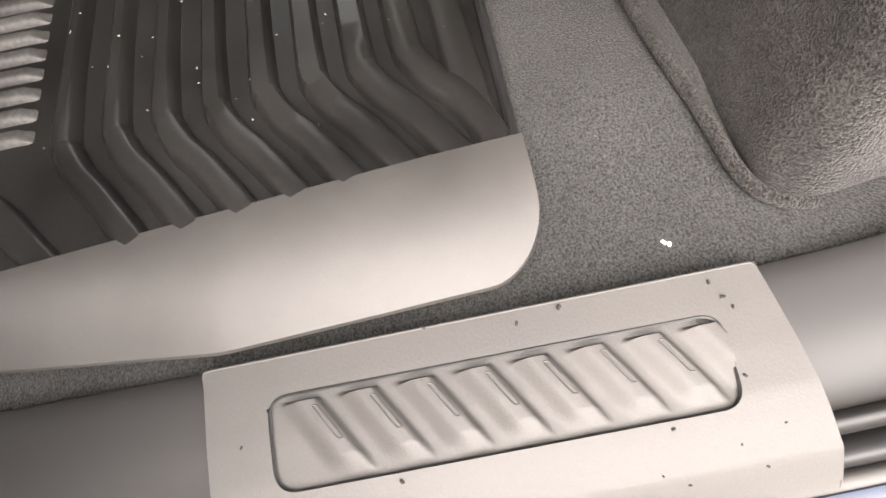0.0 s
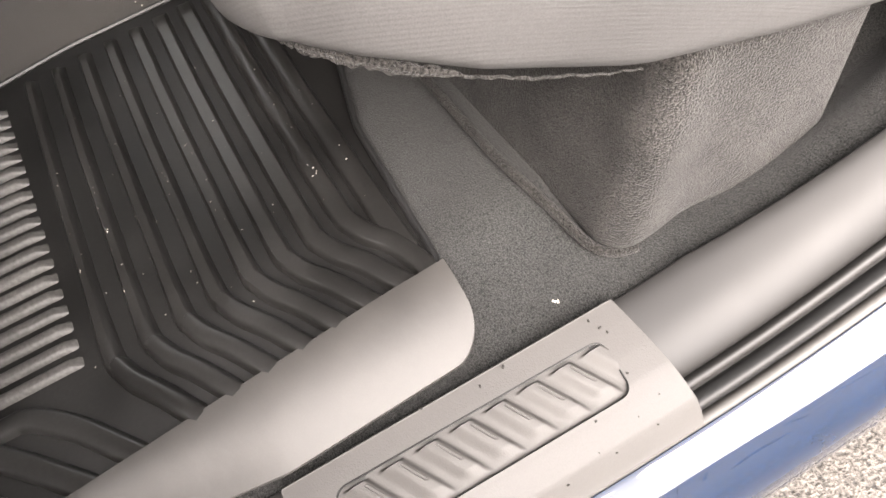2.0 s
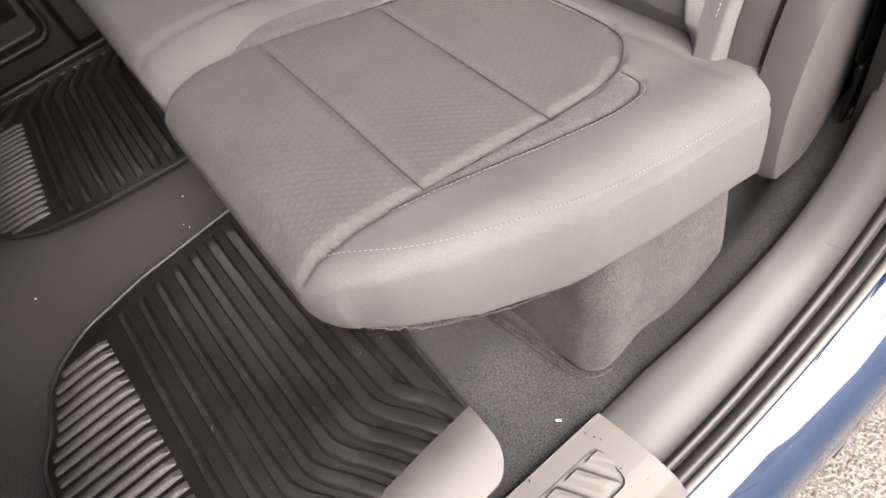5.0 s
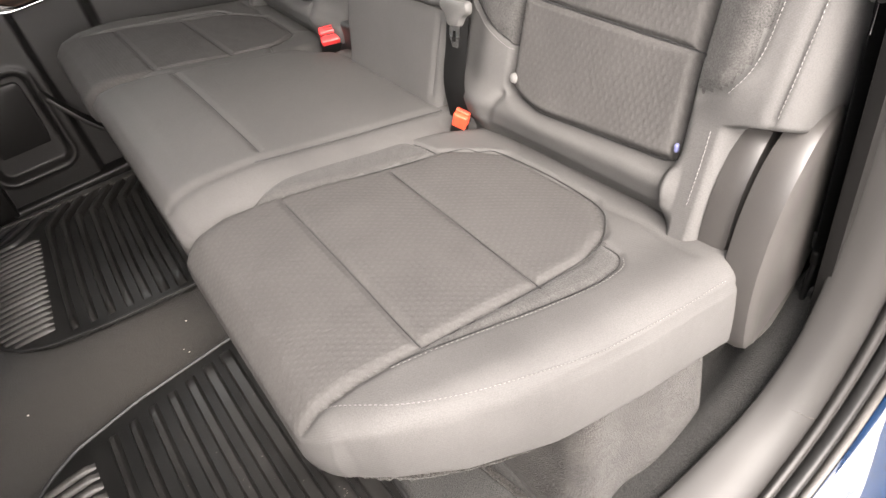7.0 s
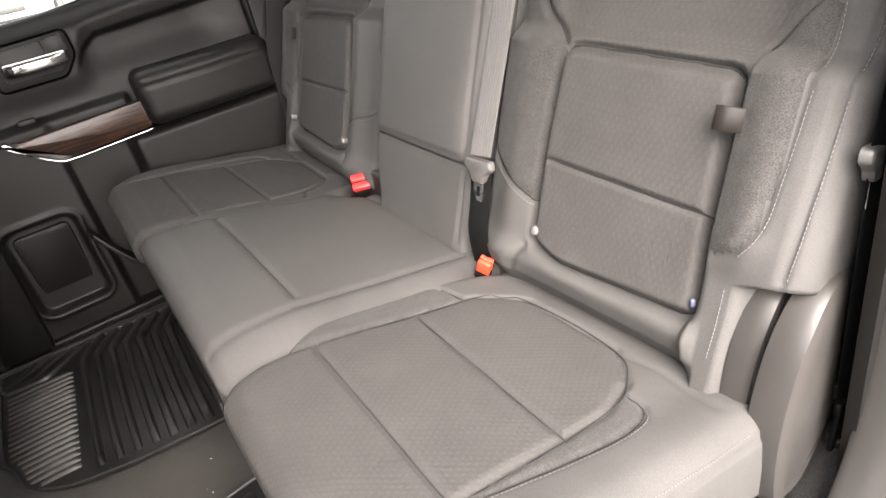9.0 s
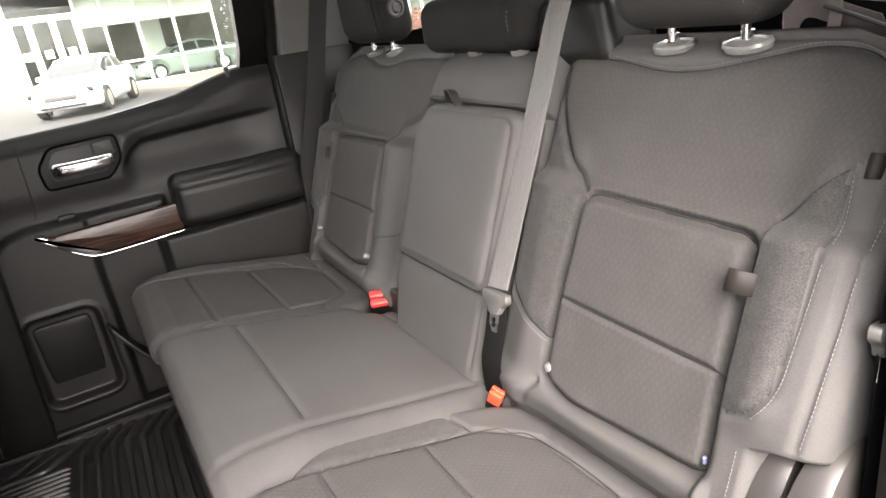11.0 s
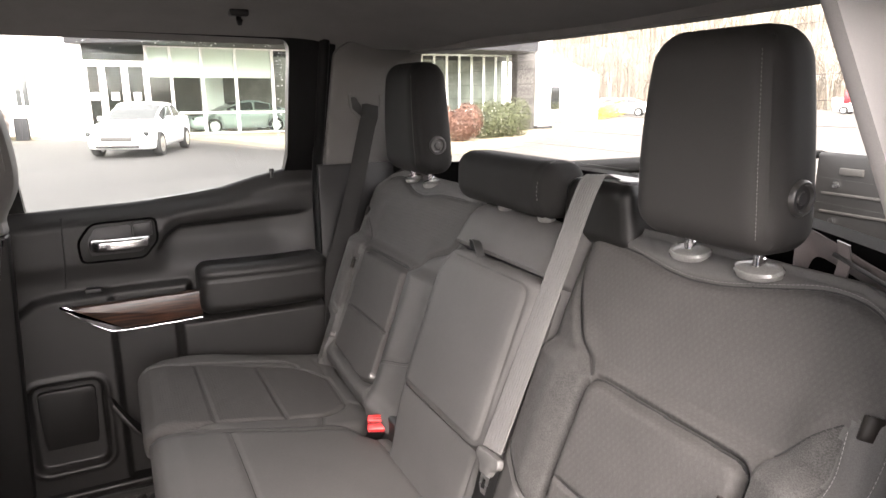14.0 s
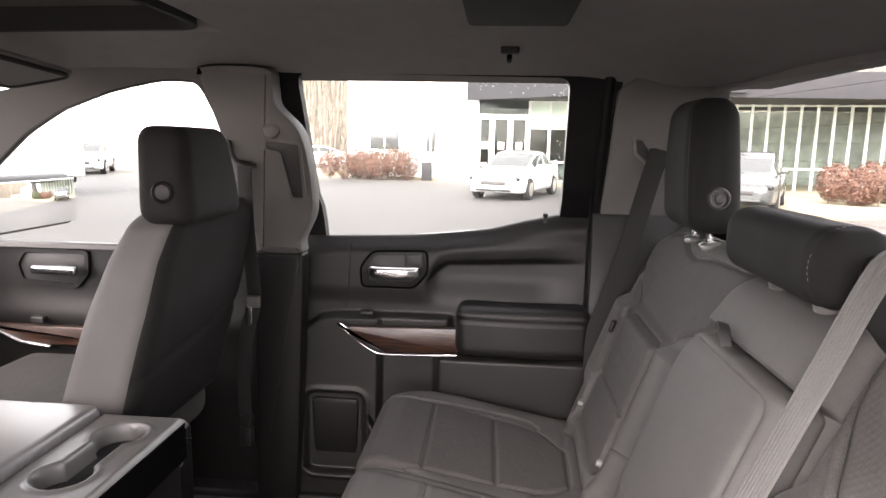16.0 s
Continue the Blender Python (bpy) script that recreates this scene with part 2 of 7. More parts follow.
BRONZE = material("bronze_grey_satin_webbing", (0.105, 0.092, 0.090), spec=0.4, rough=0.4, var=0.1, grain=1200, bump=0.2)
TAG_BLUE = material("pale_blue_tag", (0.13, 0.14, 0.27), rough=0.6, bump=0)
PAINT = material("metallic_blue_paint", (0.0005, 0.010, 0.032), rough=0.30, metal=0.0, spec=0.1, coat=1.0, coat_ior=1.7, var=0.05, grain=3000, speck=0.15, bump=0)
GLASS = glazing("window_glass")
SHOP_GLASS = glazing("greenish_shop_glass", (0.90, 0.95, 0.92), 0.85, 0.02)
ASPHALT = material("damp_asphalt", (0.036, 0.0345, 0.0335), rough=0.75, var=0.25, scale=0.35, grain=60, speck=0.4, bump=0.4, depth=0.01)
GRAVEL = material("exposed_aggregate", (0.088, 0.079, 0.069), rough=0.8, var=0.15, scale=6, grain=170, speck=0.75, bump=1.0, depth=0.008)
CONCRETE = material("pale_concrete", (0.185, 0.160, 0.108), rough=0.85, var=0.15, scale=0.8, grain=40, speck=0.15, bump=0.3, depth=0.005)
RENDERED = material("white_wall_panel", (0.80, 0.79, 0.77), rough=0.7, var=0.04, scale=0.7, grain=30, bump=0.1, depth=0.002)
FASCIA = material("dark_grey_fascia", (0.022, 0.022, 0.024), spec=0.25, rough=0.6, var=0.1, scale=0.5, grain=20, bump=0.05)
WHITE_PAINT = material("white_car_paint", (0.80, 0.80, 0.80), rough=0.3, coat=1.0, var=0.02, bump=0)
SILVER_PAINT = material("silver_green_car_paint", (0.26, 0.31, 0.29), rough=0.3, coat=1.0, metal=0.3, var=0.03, bump=0)
DARK_PAINT = material("dark_silver_car_paint", (0.05, 0.055, 0.053), rough=0.3, coat=1.0, metal=0.2, var=0.03, bump=0)
RED_PAINT = material("red_car_paint", (0.55, 0.02, 0.03), rough=0.3, coat=1.0, var=0.03, bump=0)
DARK_GLASS = material("dark_car_glass", (0.02, 0.022, 0.022), rough=0.08, var=0.1, bump=0)
# paler than DARK_GLASS: the reflected sky is put into the base colour
CAR_GLASS = material("sky_reflection_grey_glass", (0.05, 0.053, 0.053), rough=0.06, var=0.1, bump=0)
DROPS = material("clear_water_drop", (0.75, 0.77, 0.78), rough=0.1, bump=0)
TYRE = material("tyre_rubber", (0.02, 0.02, 0.02), rough=0.8, grain=60, bump=0.2)
ALLOY = material("alloy_wheel", (0.6, 0.6, 0.6), rough=0.3, metal=0.9, bump=0)
STONE = material("dark_stone_cladding", (0.055, 0.052, 0.048), rough=0.8, var=0.4, scale=2.0, grain=14, speck=0.4, bump=0.5, depth=0.02)
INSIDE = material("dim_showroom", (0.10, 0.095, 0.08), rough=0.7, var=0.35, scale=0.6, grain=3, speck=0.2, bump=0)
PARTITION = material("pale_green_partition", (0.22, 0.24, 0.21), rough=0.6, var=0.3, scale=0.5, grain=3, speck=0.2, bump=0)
BARK = material("grey_brown_bark", (0.150, 0.130, 0.106), rough=0.95, var=0.25, scale=1.0, grain=12, speck=0.3, bump=0.4, depth=0.02)
WOODS = material("winter_wood_floor", (0.150, 0.124, 0.092), rough=1.0, var=0.35, scale=0.08, grain=1.2, speck=0.4, bump=0.4, depth=0.2)
LEAF_GREEN = material("clipped_green_leaves", (0.052, 0.060, 0.026), rough=0.7, var=0.4, scale=4, grain=30, speck=0.3, bump=0)
LEAF_RED = material("russet_leaves", (0.10, 0.048, 0.032), rough=0.7, var=0.35, scale=4, grain=30, speck=0.3, bump=0)
LEAF_GOLD = material("yellow_blossom", (0.62, 0.42, 0.04), rough=0.7, var=0.25, scale=4, grain=30, speck=0.3, bump=0)
CRUMB = material("pale_crumb", (0.75, 0.70, 0.62), rough=0.8, bump=0.2)
GRIT = material("dark_grit", (0.02, 0.018, 0.016), rough=0.8, bump=0)
SEAM = material("dark_seam", (0.010, 0.010, 0.010), rough=0.9, bump=0)
WIRE = material("black_cable", (0.02, 0.02, 0.02), rough=0.6, bump=0)


# ---- mesh helpers; a shape is (vertices, faces) ----
def ease(t):
    t = min(1.0, max(0.0, t))
    return t * t * (3 - 2 * t)


def V3(x, y, z):
    return np.array((x, y, z), float)


def join(*shapes):
    vs, fs, k = [], [], 0
    for v, f in shapes:
        v = np.asarray(v, float).reshape(-1, 3)
        vs.append(v)
        fs += [tuple(i + k for i in q) for q in f]
        k += len(v)
    return np.vstack(vs), fs


def moved(shape, m):
    v = np.asarray(shape[0], float)
    a = np.array(m)
    return v @ a[:3, :3].T + a[:3, 3], shape[1]


def flipped(shape):
    """Mirrored across the truck's middle."""
    v = np.array(shape[0], float)
    v[:, 0] *= -1
    f = [tuple(reversed(q)) for q in shape[1]]
    return (v, f, np.array(shape[2]) * (-1, 1, 1)) if len(shape) == 3 else (v, f)


def part(name, shape, mat, parent=None, label="", smooth=True, angle=40):
    mesh = bpy.data.meshes.new(name)
    v, f = shape[:2]
    mesh.from_pydata([tuple(map(float, p)) for p in v], [], [tuple(int(i) for i in q) for q in f])
    mesh.validate()
    mesh.materials.append(mat)
    mesh.polygons.foreach_set("use_smooth", [smooth] * len(mesh.polygons))
    if len(shape) == 3:
        mesh.normals_split_custom_set_from_vertices([tuple(map(float, n)) for n in shape[2]])
    elif smooth and angle < 180:
        mesh.set_sharp_from_angle(angle=radians(angle))
    ob = new(name, mesh)
    if parent:
        ob.parent = parent
    if label:
        ob["label"] = label
    return ob


def thing(name, label, category, group="", kind="", at=(0, 0, 0)):
    ob = new(name)
    ob.empty_display_size = 0.05
    ob.location = at
    return tagged(ob, label, category, group, kind)


def lattice(lo, hi, counts, r):
    """A box with rounded edges, as an even lattice over its skin. Returns vertices, faces and the box coordinate (0..1) of each vertex."""
    lo, hi, nn = np.array(lo, float), np.array(hi, float), np.array(counts)
    index, pts, faces = {}, [], []

    def vid(i, j, k):
        key = (i, j, k)
        if key not in index:
            index[key] = len(pts)
            pts.append(key)
        return index[key]

    nx, ny, nz = counts
    for k, up in ((0, False), (nz, True)):
        for i in range(nx):
            for j in range(ny):
                q = (vid(i, j, k), vid(i + 1, j, k), vid(i + 1, j + 1, k), vid(i, j + 1, k))
                faces.append(q if up else q[::-1])
    for j, up in ((0, True), (ny, False)):
        for i in range(nx):
            for k in range(nz):
                q = (vid(i, j, k), vid(i + 1, j, k), vid(i + 1, j, k + 1), vid(i, j, k + 1))
                faces.append(q if up else q[::-1])
    for i, up in ((0, False), (nx, True)):
        for j in range(ny):
            for k in range(nz):
                q = (vid(i, j, k), vid(i, j + 1, k), vid(i, j + 1, k + 1), vid(i, j, k + 1))
                faces.append(q if up else q[::-1])
    u = np.array(pts, float) / nn
    p = lo + u * (hi - lo)
    r = np.minimum(np.array(r, float) * np.ones(3), (hi - lo) / 2 * 0.999)
    q = np.clip(p, lo + r, hi - r)
    d = (p - q) / r
    length = np.linalg.norm(d, axis=1, keepdims=True)
    p = q + np.where(length > 1e-9, d / np.maximum(length, 1e-9), d) * r
    return p, faces, u


def rbox(lo, hi, r=0.004, n=3):
    """A small rounded box: a few steps round each edge."""
    lo, hi = np.array(lo, float), np.array(hi, float)
    size = hi - lo
    r = min(r, float(size.min()) / 2 * 0.98)

    def ticks(a, b):
        e = [r * (1 - math.cos(math.pi / 2 * t / n)) for t in range(n + 1)]
        return np.array([a + x for x in e] + [b - x for x in reversed(e)])

    ax = [ticks(lo[i], hi[i]) for i in range(3)]
    c = [len(a) - 1 for a in ax]
    _, faces, u = lattice((0, 0, 0), (1, 1, 1), c, 1e-6)
    idx = np.rint(u * np.array(c)).astype(int)
    p = np.stack([ax[i][idx[:, i]] for i in range(3)], 1)
    q = np.clip(p, lo + r, hi - r)
    d = p - q
    length = np.linalg.norm(d, axis=1, keepdims=True)
    return q + np.where(length > 1e-9, d / np.maximum(length, 1e-9), 0) * r, faces


def tube(path, radius, seg=8, closed=False, caps=True):
    pts = [Vector(p) for p in path]
    n = len(pts)
    rad = radius if hasattr(radius, "__len__") else [radius] * n
    v, f, up = [], [], None
    for i, p in enumerate(pts):
        a = pts[(i - 1) % n] if (closed or i) else p
        b = pts[(i + 1) % n] if (closed or i < n - 1) else p
        t = (b - a).normalized()
        if up is None:
            up = t.orthogonal().normalized()
        up = (up - t * up.dot(t)).normalized()
        side = t.cross(up)
        for k in range(seg):
            c = 2 * math.pi * k / seg
            v.append(p + (up * math.cos(c) + side * math.sin(c)) * rad[i])
    for i in range(n if closed else n - 1):
        j = (i + 1) % n
        for k in range(seg):
            l = (k + 1) % seg
            f.append((i * seg + k, i * seg + l, j * seg + l, j * seg + k))
    if caps and not closed:
        f.append(tuple(reversed(range(seg))))
        f.append(tuple((n - 1) * seg + k for k in range(seg)))
    return np.array([tuple(p) for p in v]), f


def ribbon(path, wide, thick):
    """A flat band along a path; wide: half its width as a vector, or one for each point."""
    p = np.array(path, float)
    w = np.array(wide, float)
    w = np.tile(w, (len(p), 1)) if w.ndim == 1 else w
    t = np.gradient(p, axis=0)
    nrm = np.cross(t, w)
    nrm = nrm / np.linalg.norm(nrm, axis=1, keepdims=True) * thick / 2
    rings = np.stack([p - w - nrm * .4, p - w * .94 - nrm, p + w * .94 - nrm, p + w - nrm * .4, p + w + nrm * .4, p + w * .94 + nrm, p - w * .94 + nrm, p - w + nrm * .4], 1)
    m = rings.shape[1]
    f = [(i * m + k, i * m + (k + 1) % m, (i + 1) * m + (k + 1) % m, (i + 1) * m + k) for i in range(len(p) - 1) for k in range(m)]
    f += [tuple(reversed(range(m))), tuple((len(p) - 1) * m + k for k in range(m))]
    return rings.reshape(-1, 3), f


def smooth_path(points, n=8, closed=False):
    """A Catmull-Rom curve through the points."""
    p = [np.array(q, float) for q in points]
    out, m = [], len(p)
    for i in range(m if closed else m - 1):
        a, b, c, d = (p[(i + k) % m] if closed else p[min(max(i + k, 0), m - 1)] for k in (-1, 0, 1, 2))
        for t in np.linspace(0, 1, n, endpoint=False):
            out.append(0.5 * (2 * b + (c - a) * t + (2 * a - 5 * b + 4 * c - d) * t ** 2 + (3 * b - a - 3 * c + d) * t ** 3))
    if not closed:
        out.append(p[-1])
    return np.array(out)


def lathe(profile, seg=24):
    """Turned about z; profile: (radius, height) from bottom to top."""
    v, f = [], []
    for r, z in profile:
        for k in range(seg):
            c = 2 * math.pi * k / seg
            v.append((r * math.cos(c), r * math.sin(c), z))
    for i in range(len(profile) - 1):
        for k in range(seg):
            l = (k + 1) % seg
            f.append((i * seg + k, i * seg + l, (i + 1) * seg + l, (i + 1) * seg + k))
    f.append(tuple(reversed(range(seg))))
    f.append(tuple((len(profile) - 1) * seg + k for k in range(seg)))
    return np.array(v), f


def rounded_poly(points, r, n=5):
    """Corners of a 2D polygon rounded."""
    p = [np.array(q, float) for q in points]
    out = []
    for i, b in enumerate(p):
        a, c = p[i - 1], p[(i + 1) % len(p)]
        ra = min(r, np.linalg.norm(a - b) * .45, np.linalg.norm(c - b) * .45)
        s, e = b + (a - b) / np.linalg.norm(a - b) * ra, b + (c - b) / np.linalg.norm(c - b) * ra
        for t in np.linspace(0, 1, n):
            out.append((1 - t) ** 2 * s + 2 * t * (1 - t) * b + t * t * e)
    return np.array(out)


def inset(poly, d):
    """A 2D outline moved inwards (to the left of its way if it runs counter-clockwise)."""
    p = np.array(poly, float)
    t = np.roll(p, -1, 0) - np.roll(p, 1, 0)
    t /= np.maximum(np.linalg.norm(t, axis=1, keepdims=True), 1e-9)
    area = 0.5 * np.sum(p[:, 0] * np.roll(p[:, 1], -1) - np.roll(p[:, 0], -1) * p[:, 1])
    nrm = np.stack([-t[:, 1], t[:, 0]], 1) * (1 if area > 0 else -1)
    return p + nrm * d


def slab(poly, place, thick, bevel=0.003):
    """A plate with softened rims: a 2D outline, and place(u, v, h) which lays it into the world, h being the height over its back."""
    p = np.array(poly, float)
    area = 0.5 * np.sum(p[:, 0] * np.roll(p[:, 1], -1) - np.roll(p[:, 0], -1) * p[:, 1])
    if area < 0:
        p = p[::-1]
    rings = [(p, 0.0), (p, thick - bevel), (inset(p, bevel * .3), thick - bevel * .3), (inset(p, bevel), thick)]
    v, f, n = [], [], len(p)
    for ring, h in rings:
        v += [place(a, b, h) for a, b in ring]
    for i in range(len(rings) - 1):
        for k in range(n):
            l = (k + 1) % n
            f.append((i * n + k, i * n + l, (i + 1) * n + l, (i + 1) * n + k))
    f.append(tuple(reversed(range(n))))
    f.append(tuple((len(rings) - 1) * n + k for k in range(n)))
    return np.array(v, float), f


def band(outer, inner, place, thick):
    """A flat frame between two outlines with the same number of points."""
    o, i_, n = np.array(outer, float), np.array(inner, float), len(outer)
    v = [place(a, b, h) for ring, h in ((o, 0), (o, thick), (i_, thick), (i_, 0)) for a, b in ring]
    f = []
    for r in range(4):
        q = (r + 1) % 4
        for k in range(n):
            l = (k + 1) % n
            f.append((r * n + k, r * n + l, q * n + l, q * n + k))
    return np.array(v, float), f


def crowd(t, lo, hi, places, width=0.012, more=2.2):
    """Even values between lo and hi, drawn closer together near the given places."""
    g = np.linspace(lo, hi, 1200)
    rho = np.ones(1200)
    for c in places:
        rho += more * np.exp(-((g - c) / width) ** 2)
    cum = np.concatenate([[0], np.cumsum((rho[1:] + rho[:-1]) / 2)])
    return np.interp((t - lo) / (hi - lo), cum / cum[-1], g)


def near_curve(xy, curve, closed=False):
    """The distance from 2D points to a curve, and the nearest place on it."""
    c = np.array(curve, float)
    if closed:
        c = np.vstack([c, c[:1]])
    best, foot = np.full(len(xy), 1e9), np.zeros((len(xy), 2))
    for a, b in zip(c[:-1], c[1:]):
        ab = b - a
        t = np.clip(((xy - a) @ ab) / max(ab @ ab, 1e-12), 0, 1)
        q = a + t[:, None] * ab
        d = np.linalg.norm(xy - q, axis=1)
        w = d < best
        best[w], foot[w] = d[w], q[w]
    return best, foot


def inside(xy, poly):
    x, y, hit = xy[:, 0], xy[:, 1], np.zeros(len(xy), bool)
    p = np.array(poly, float)
    for (x1, y1), (x2, y2) in zip(p, np.roll(p, -1, 0)):
        if y1 != y2:
            hit ^= ((y1 > y) != (y2 > y)) & (x < (x2 - x1) * (y - y1) / (y2 - y1) + x1)
    return hit


def lay_on(curve, flat, solid, closed=False, lift=0.0, n=6, smooth=True):
    """A 2D curve laid on a surface: flat and solid are the surface's vertices in 2D and in the world."""
    c = [(q[0], q[1], 0) for q in curve]
    c = smooth_path(c, n, closed)[:, :2] if smooth else np.array(c)[:, :2]
    out = []
    for q in c:
        d = np.sum((flat - q) ** 2, 1)
        k = np.argpartition(d, 4)[:4]
        w = 1 / (d[k] + 1e-7)
        out.append((solid[k] * w[:, None]).sum(0) / w.sum())
    out = np.array(out)
    if len(out) > 4 and not closed:
        for _ in range(4):
            out[1:-1] = (out[:-2] + out[1:-1] * 2 + out[2:]) / 4
    return out


def split(v, f, which):
    """The faces of each kind as shapes of their own, shaded as one surface; which: a number for each face."""
    out, nrm = {}, np.zeros_like(v)
    q4 = np.array([q if len(q) == 4 else (*q, q[-1]) for q in f])
    fn = np.cross(v[q4[:, 2]] - v[q4[:, 0]], v[q4[:, 3]] - v[q4[:, 1]])
    for k in range(4):
        np.add.at(nrm, q4[:, k], fn)
    nrm /= np.maximum(np.linalg.norm(nrm, axis=1, keepdims=True), 1e-12)
    for kind in sorted(set(which)):
        fs = [q for q, w in zip(f, which) if w == kind]
        used = sorted({i for q in fs for i in q})
        new_id = {o: i for i, o in enumerate(used)}
        out[kind] = (v[used], [tuple(new_id[i] for i in q) for q in fs], nrm[used])
    return out


def stitches(path, normal, length=0.0034, gap=0.0026, radius=0.00055):
    """A row of short raised threads along a path."""
    p = np.array(path, float)
    seg = np.linalg.norm(np.diff(p, axis=0), axis=1)
    at = np.concatenate([[0], np.cumsum(seg)])
    v, f, s = [], [], 0.0
    pos = lambda t: np.array([np.interp(t, at, p[:, k]) for k in range(3)])
    shapes = []
    nrm = np.array(normal, float)
    while s + length < at[-1]:
        a, b = pos(s), pos(s + length)
        t = (b - a) / np.linalg.norm(b - a)
        side = np.cross(t, nrm)
        side /= np.linalg.norm(side)
        mid = (a + b) / 2 + nrm * radius
        v = [a - side * radius * .5, a + side * radius * .5, mid + side * radius, mid - side * radius, mid + nrm * radius, b + side * radius * .5, b - side * radius * .5]
        f = [(0, 1, 4), (1, 2, 4), (3, 0, 4), (2, 5, 4), (5, 6, 4), (6, 3, 4)]
        shapes.append((np.array(v), f))
        s += length + gap
    return join(*shapes)


def local(shape, parent):
    """Vertices measured from the parent's base."""
    at = parent.matrix_basis.translation if parent else Vector((0, 0, 0))
    top = parent.parent if parent else None
    while top:
        at = at + top.matrix_basis.translation
        top = top.parent
    return (np.asarray(shape[0], float) - np.array(at), *shape[1:])


def put(name, shape, mat, parent=None, label="", smooth=True, angle=40):
    return part(name, local(shape, parent), mat, parent, label, smooth, angle)


# ---- rear bench: three seats ----
def lean(x, s, d):
    """A place on the backrests: across, up along the back, and out of its face."""
    return V3(x, -0.476 - 0.342 * s + 0.94 * d, 0.428 + 0.94 * s + 0.342 * d)


def lean_all(p):
    p = np.asarray(p, float)
    return np.stack([p[:, 0], -0.476 - 0.342 * p[:, 1] + 0.94 * p[:, 2], 0.428 + 0.94 * p[:, 1] + 0.342 * p[:, 2]], 1)


BACK_OUT = np.array((0.0, 0.94, 0.342))
INSERT = [(-0.300, 0.06), (-0.298, -0.075), (-0.318, -0.361), (-0.345, -0.400), (-0.378, -0.428), (-0.547, -0.434), (-0.606, -0.390), (-0.632, -0.330), (-0.644, -0.11), (-0.648, 0.06)]
OUTER_STRIP = [(-0.6455, -0.075), (-0.654, -0.15), (-0.664, -0.23), (-0.670, -0.31), (-0.664, -0.352), (-0.648, -0.370), (-0.625, -0.372), (-0.606, -0.390), (-0.632, -0.330)]
INNER_STRIP = [(-0.298, -0.075), (-0.268, -0.105), (-0.248, -0.145), (-0.238, -0.20), (-0.236, -0.29), (-0.262, -0.335), (-0.312, -0.350)]


def cushion_top(y):
    return np.interp(y, (-0.52, -0.43, -0.27, -0.115, -0.04, 0.0, 0.035), (0.322, 0.334, 0.365, 0.399, 0.410, 0.408, 0.392))


def cushion_low(y):
    return np.interp(y, (-0.52, -0.43, -0.20, -0.10, 0.0, 0.035), (0.175, 0.200, 0.252, 0.288, 0.328, 0.335))


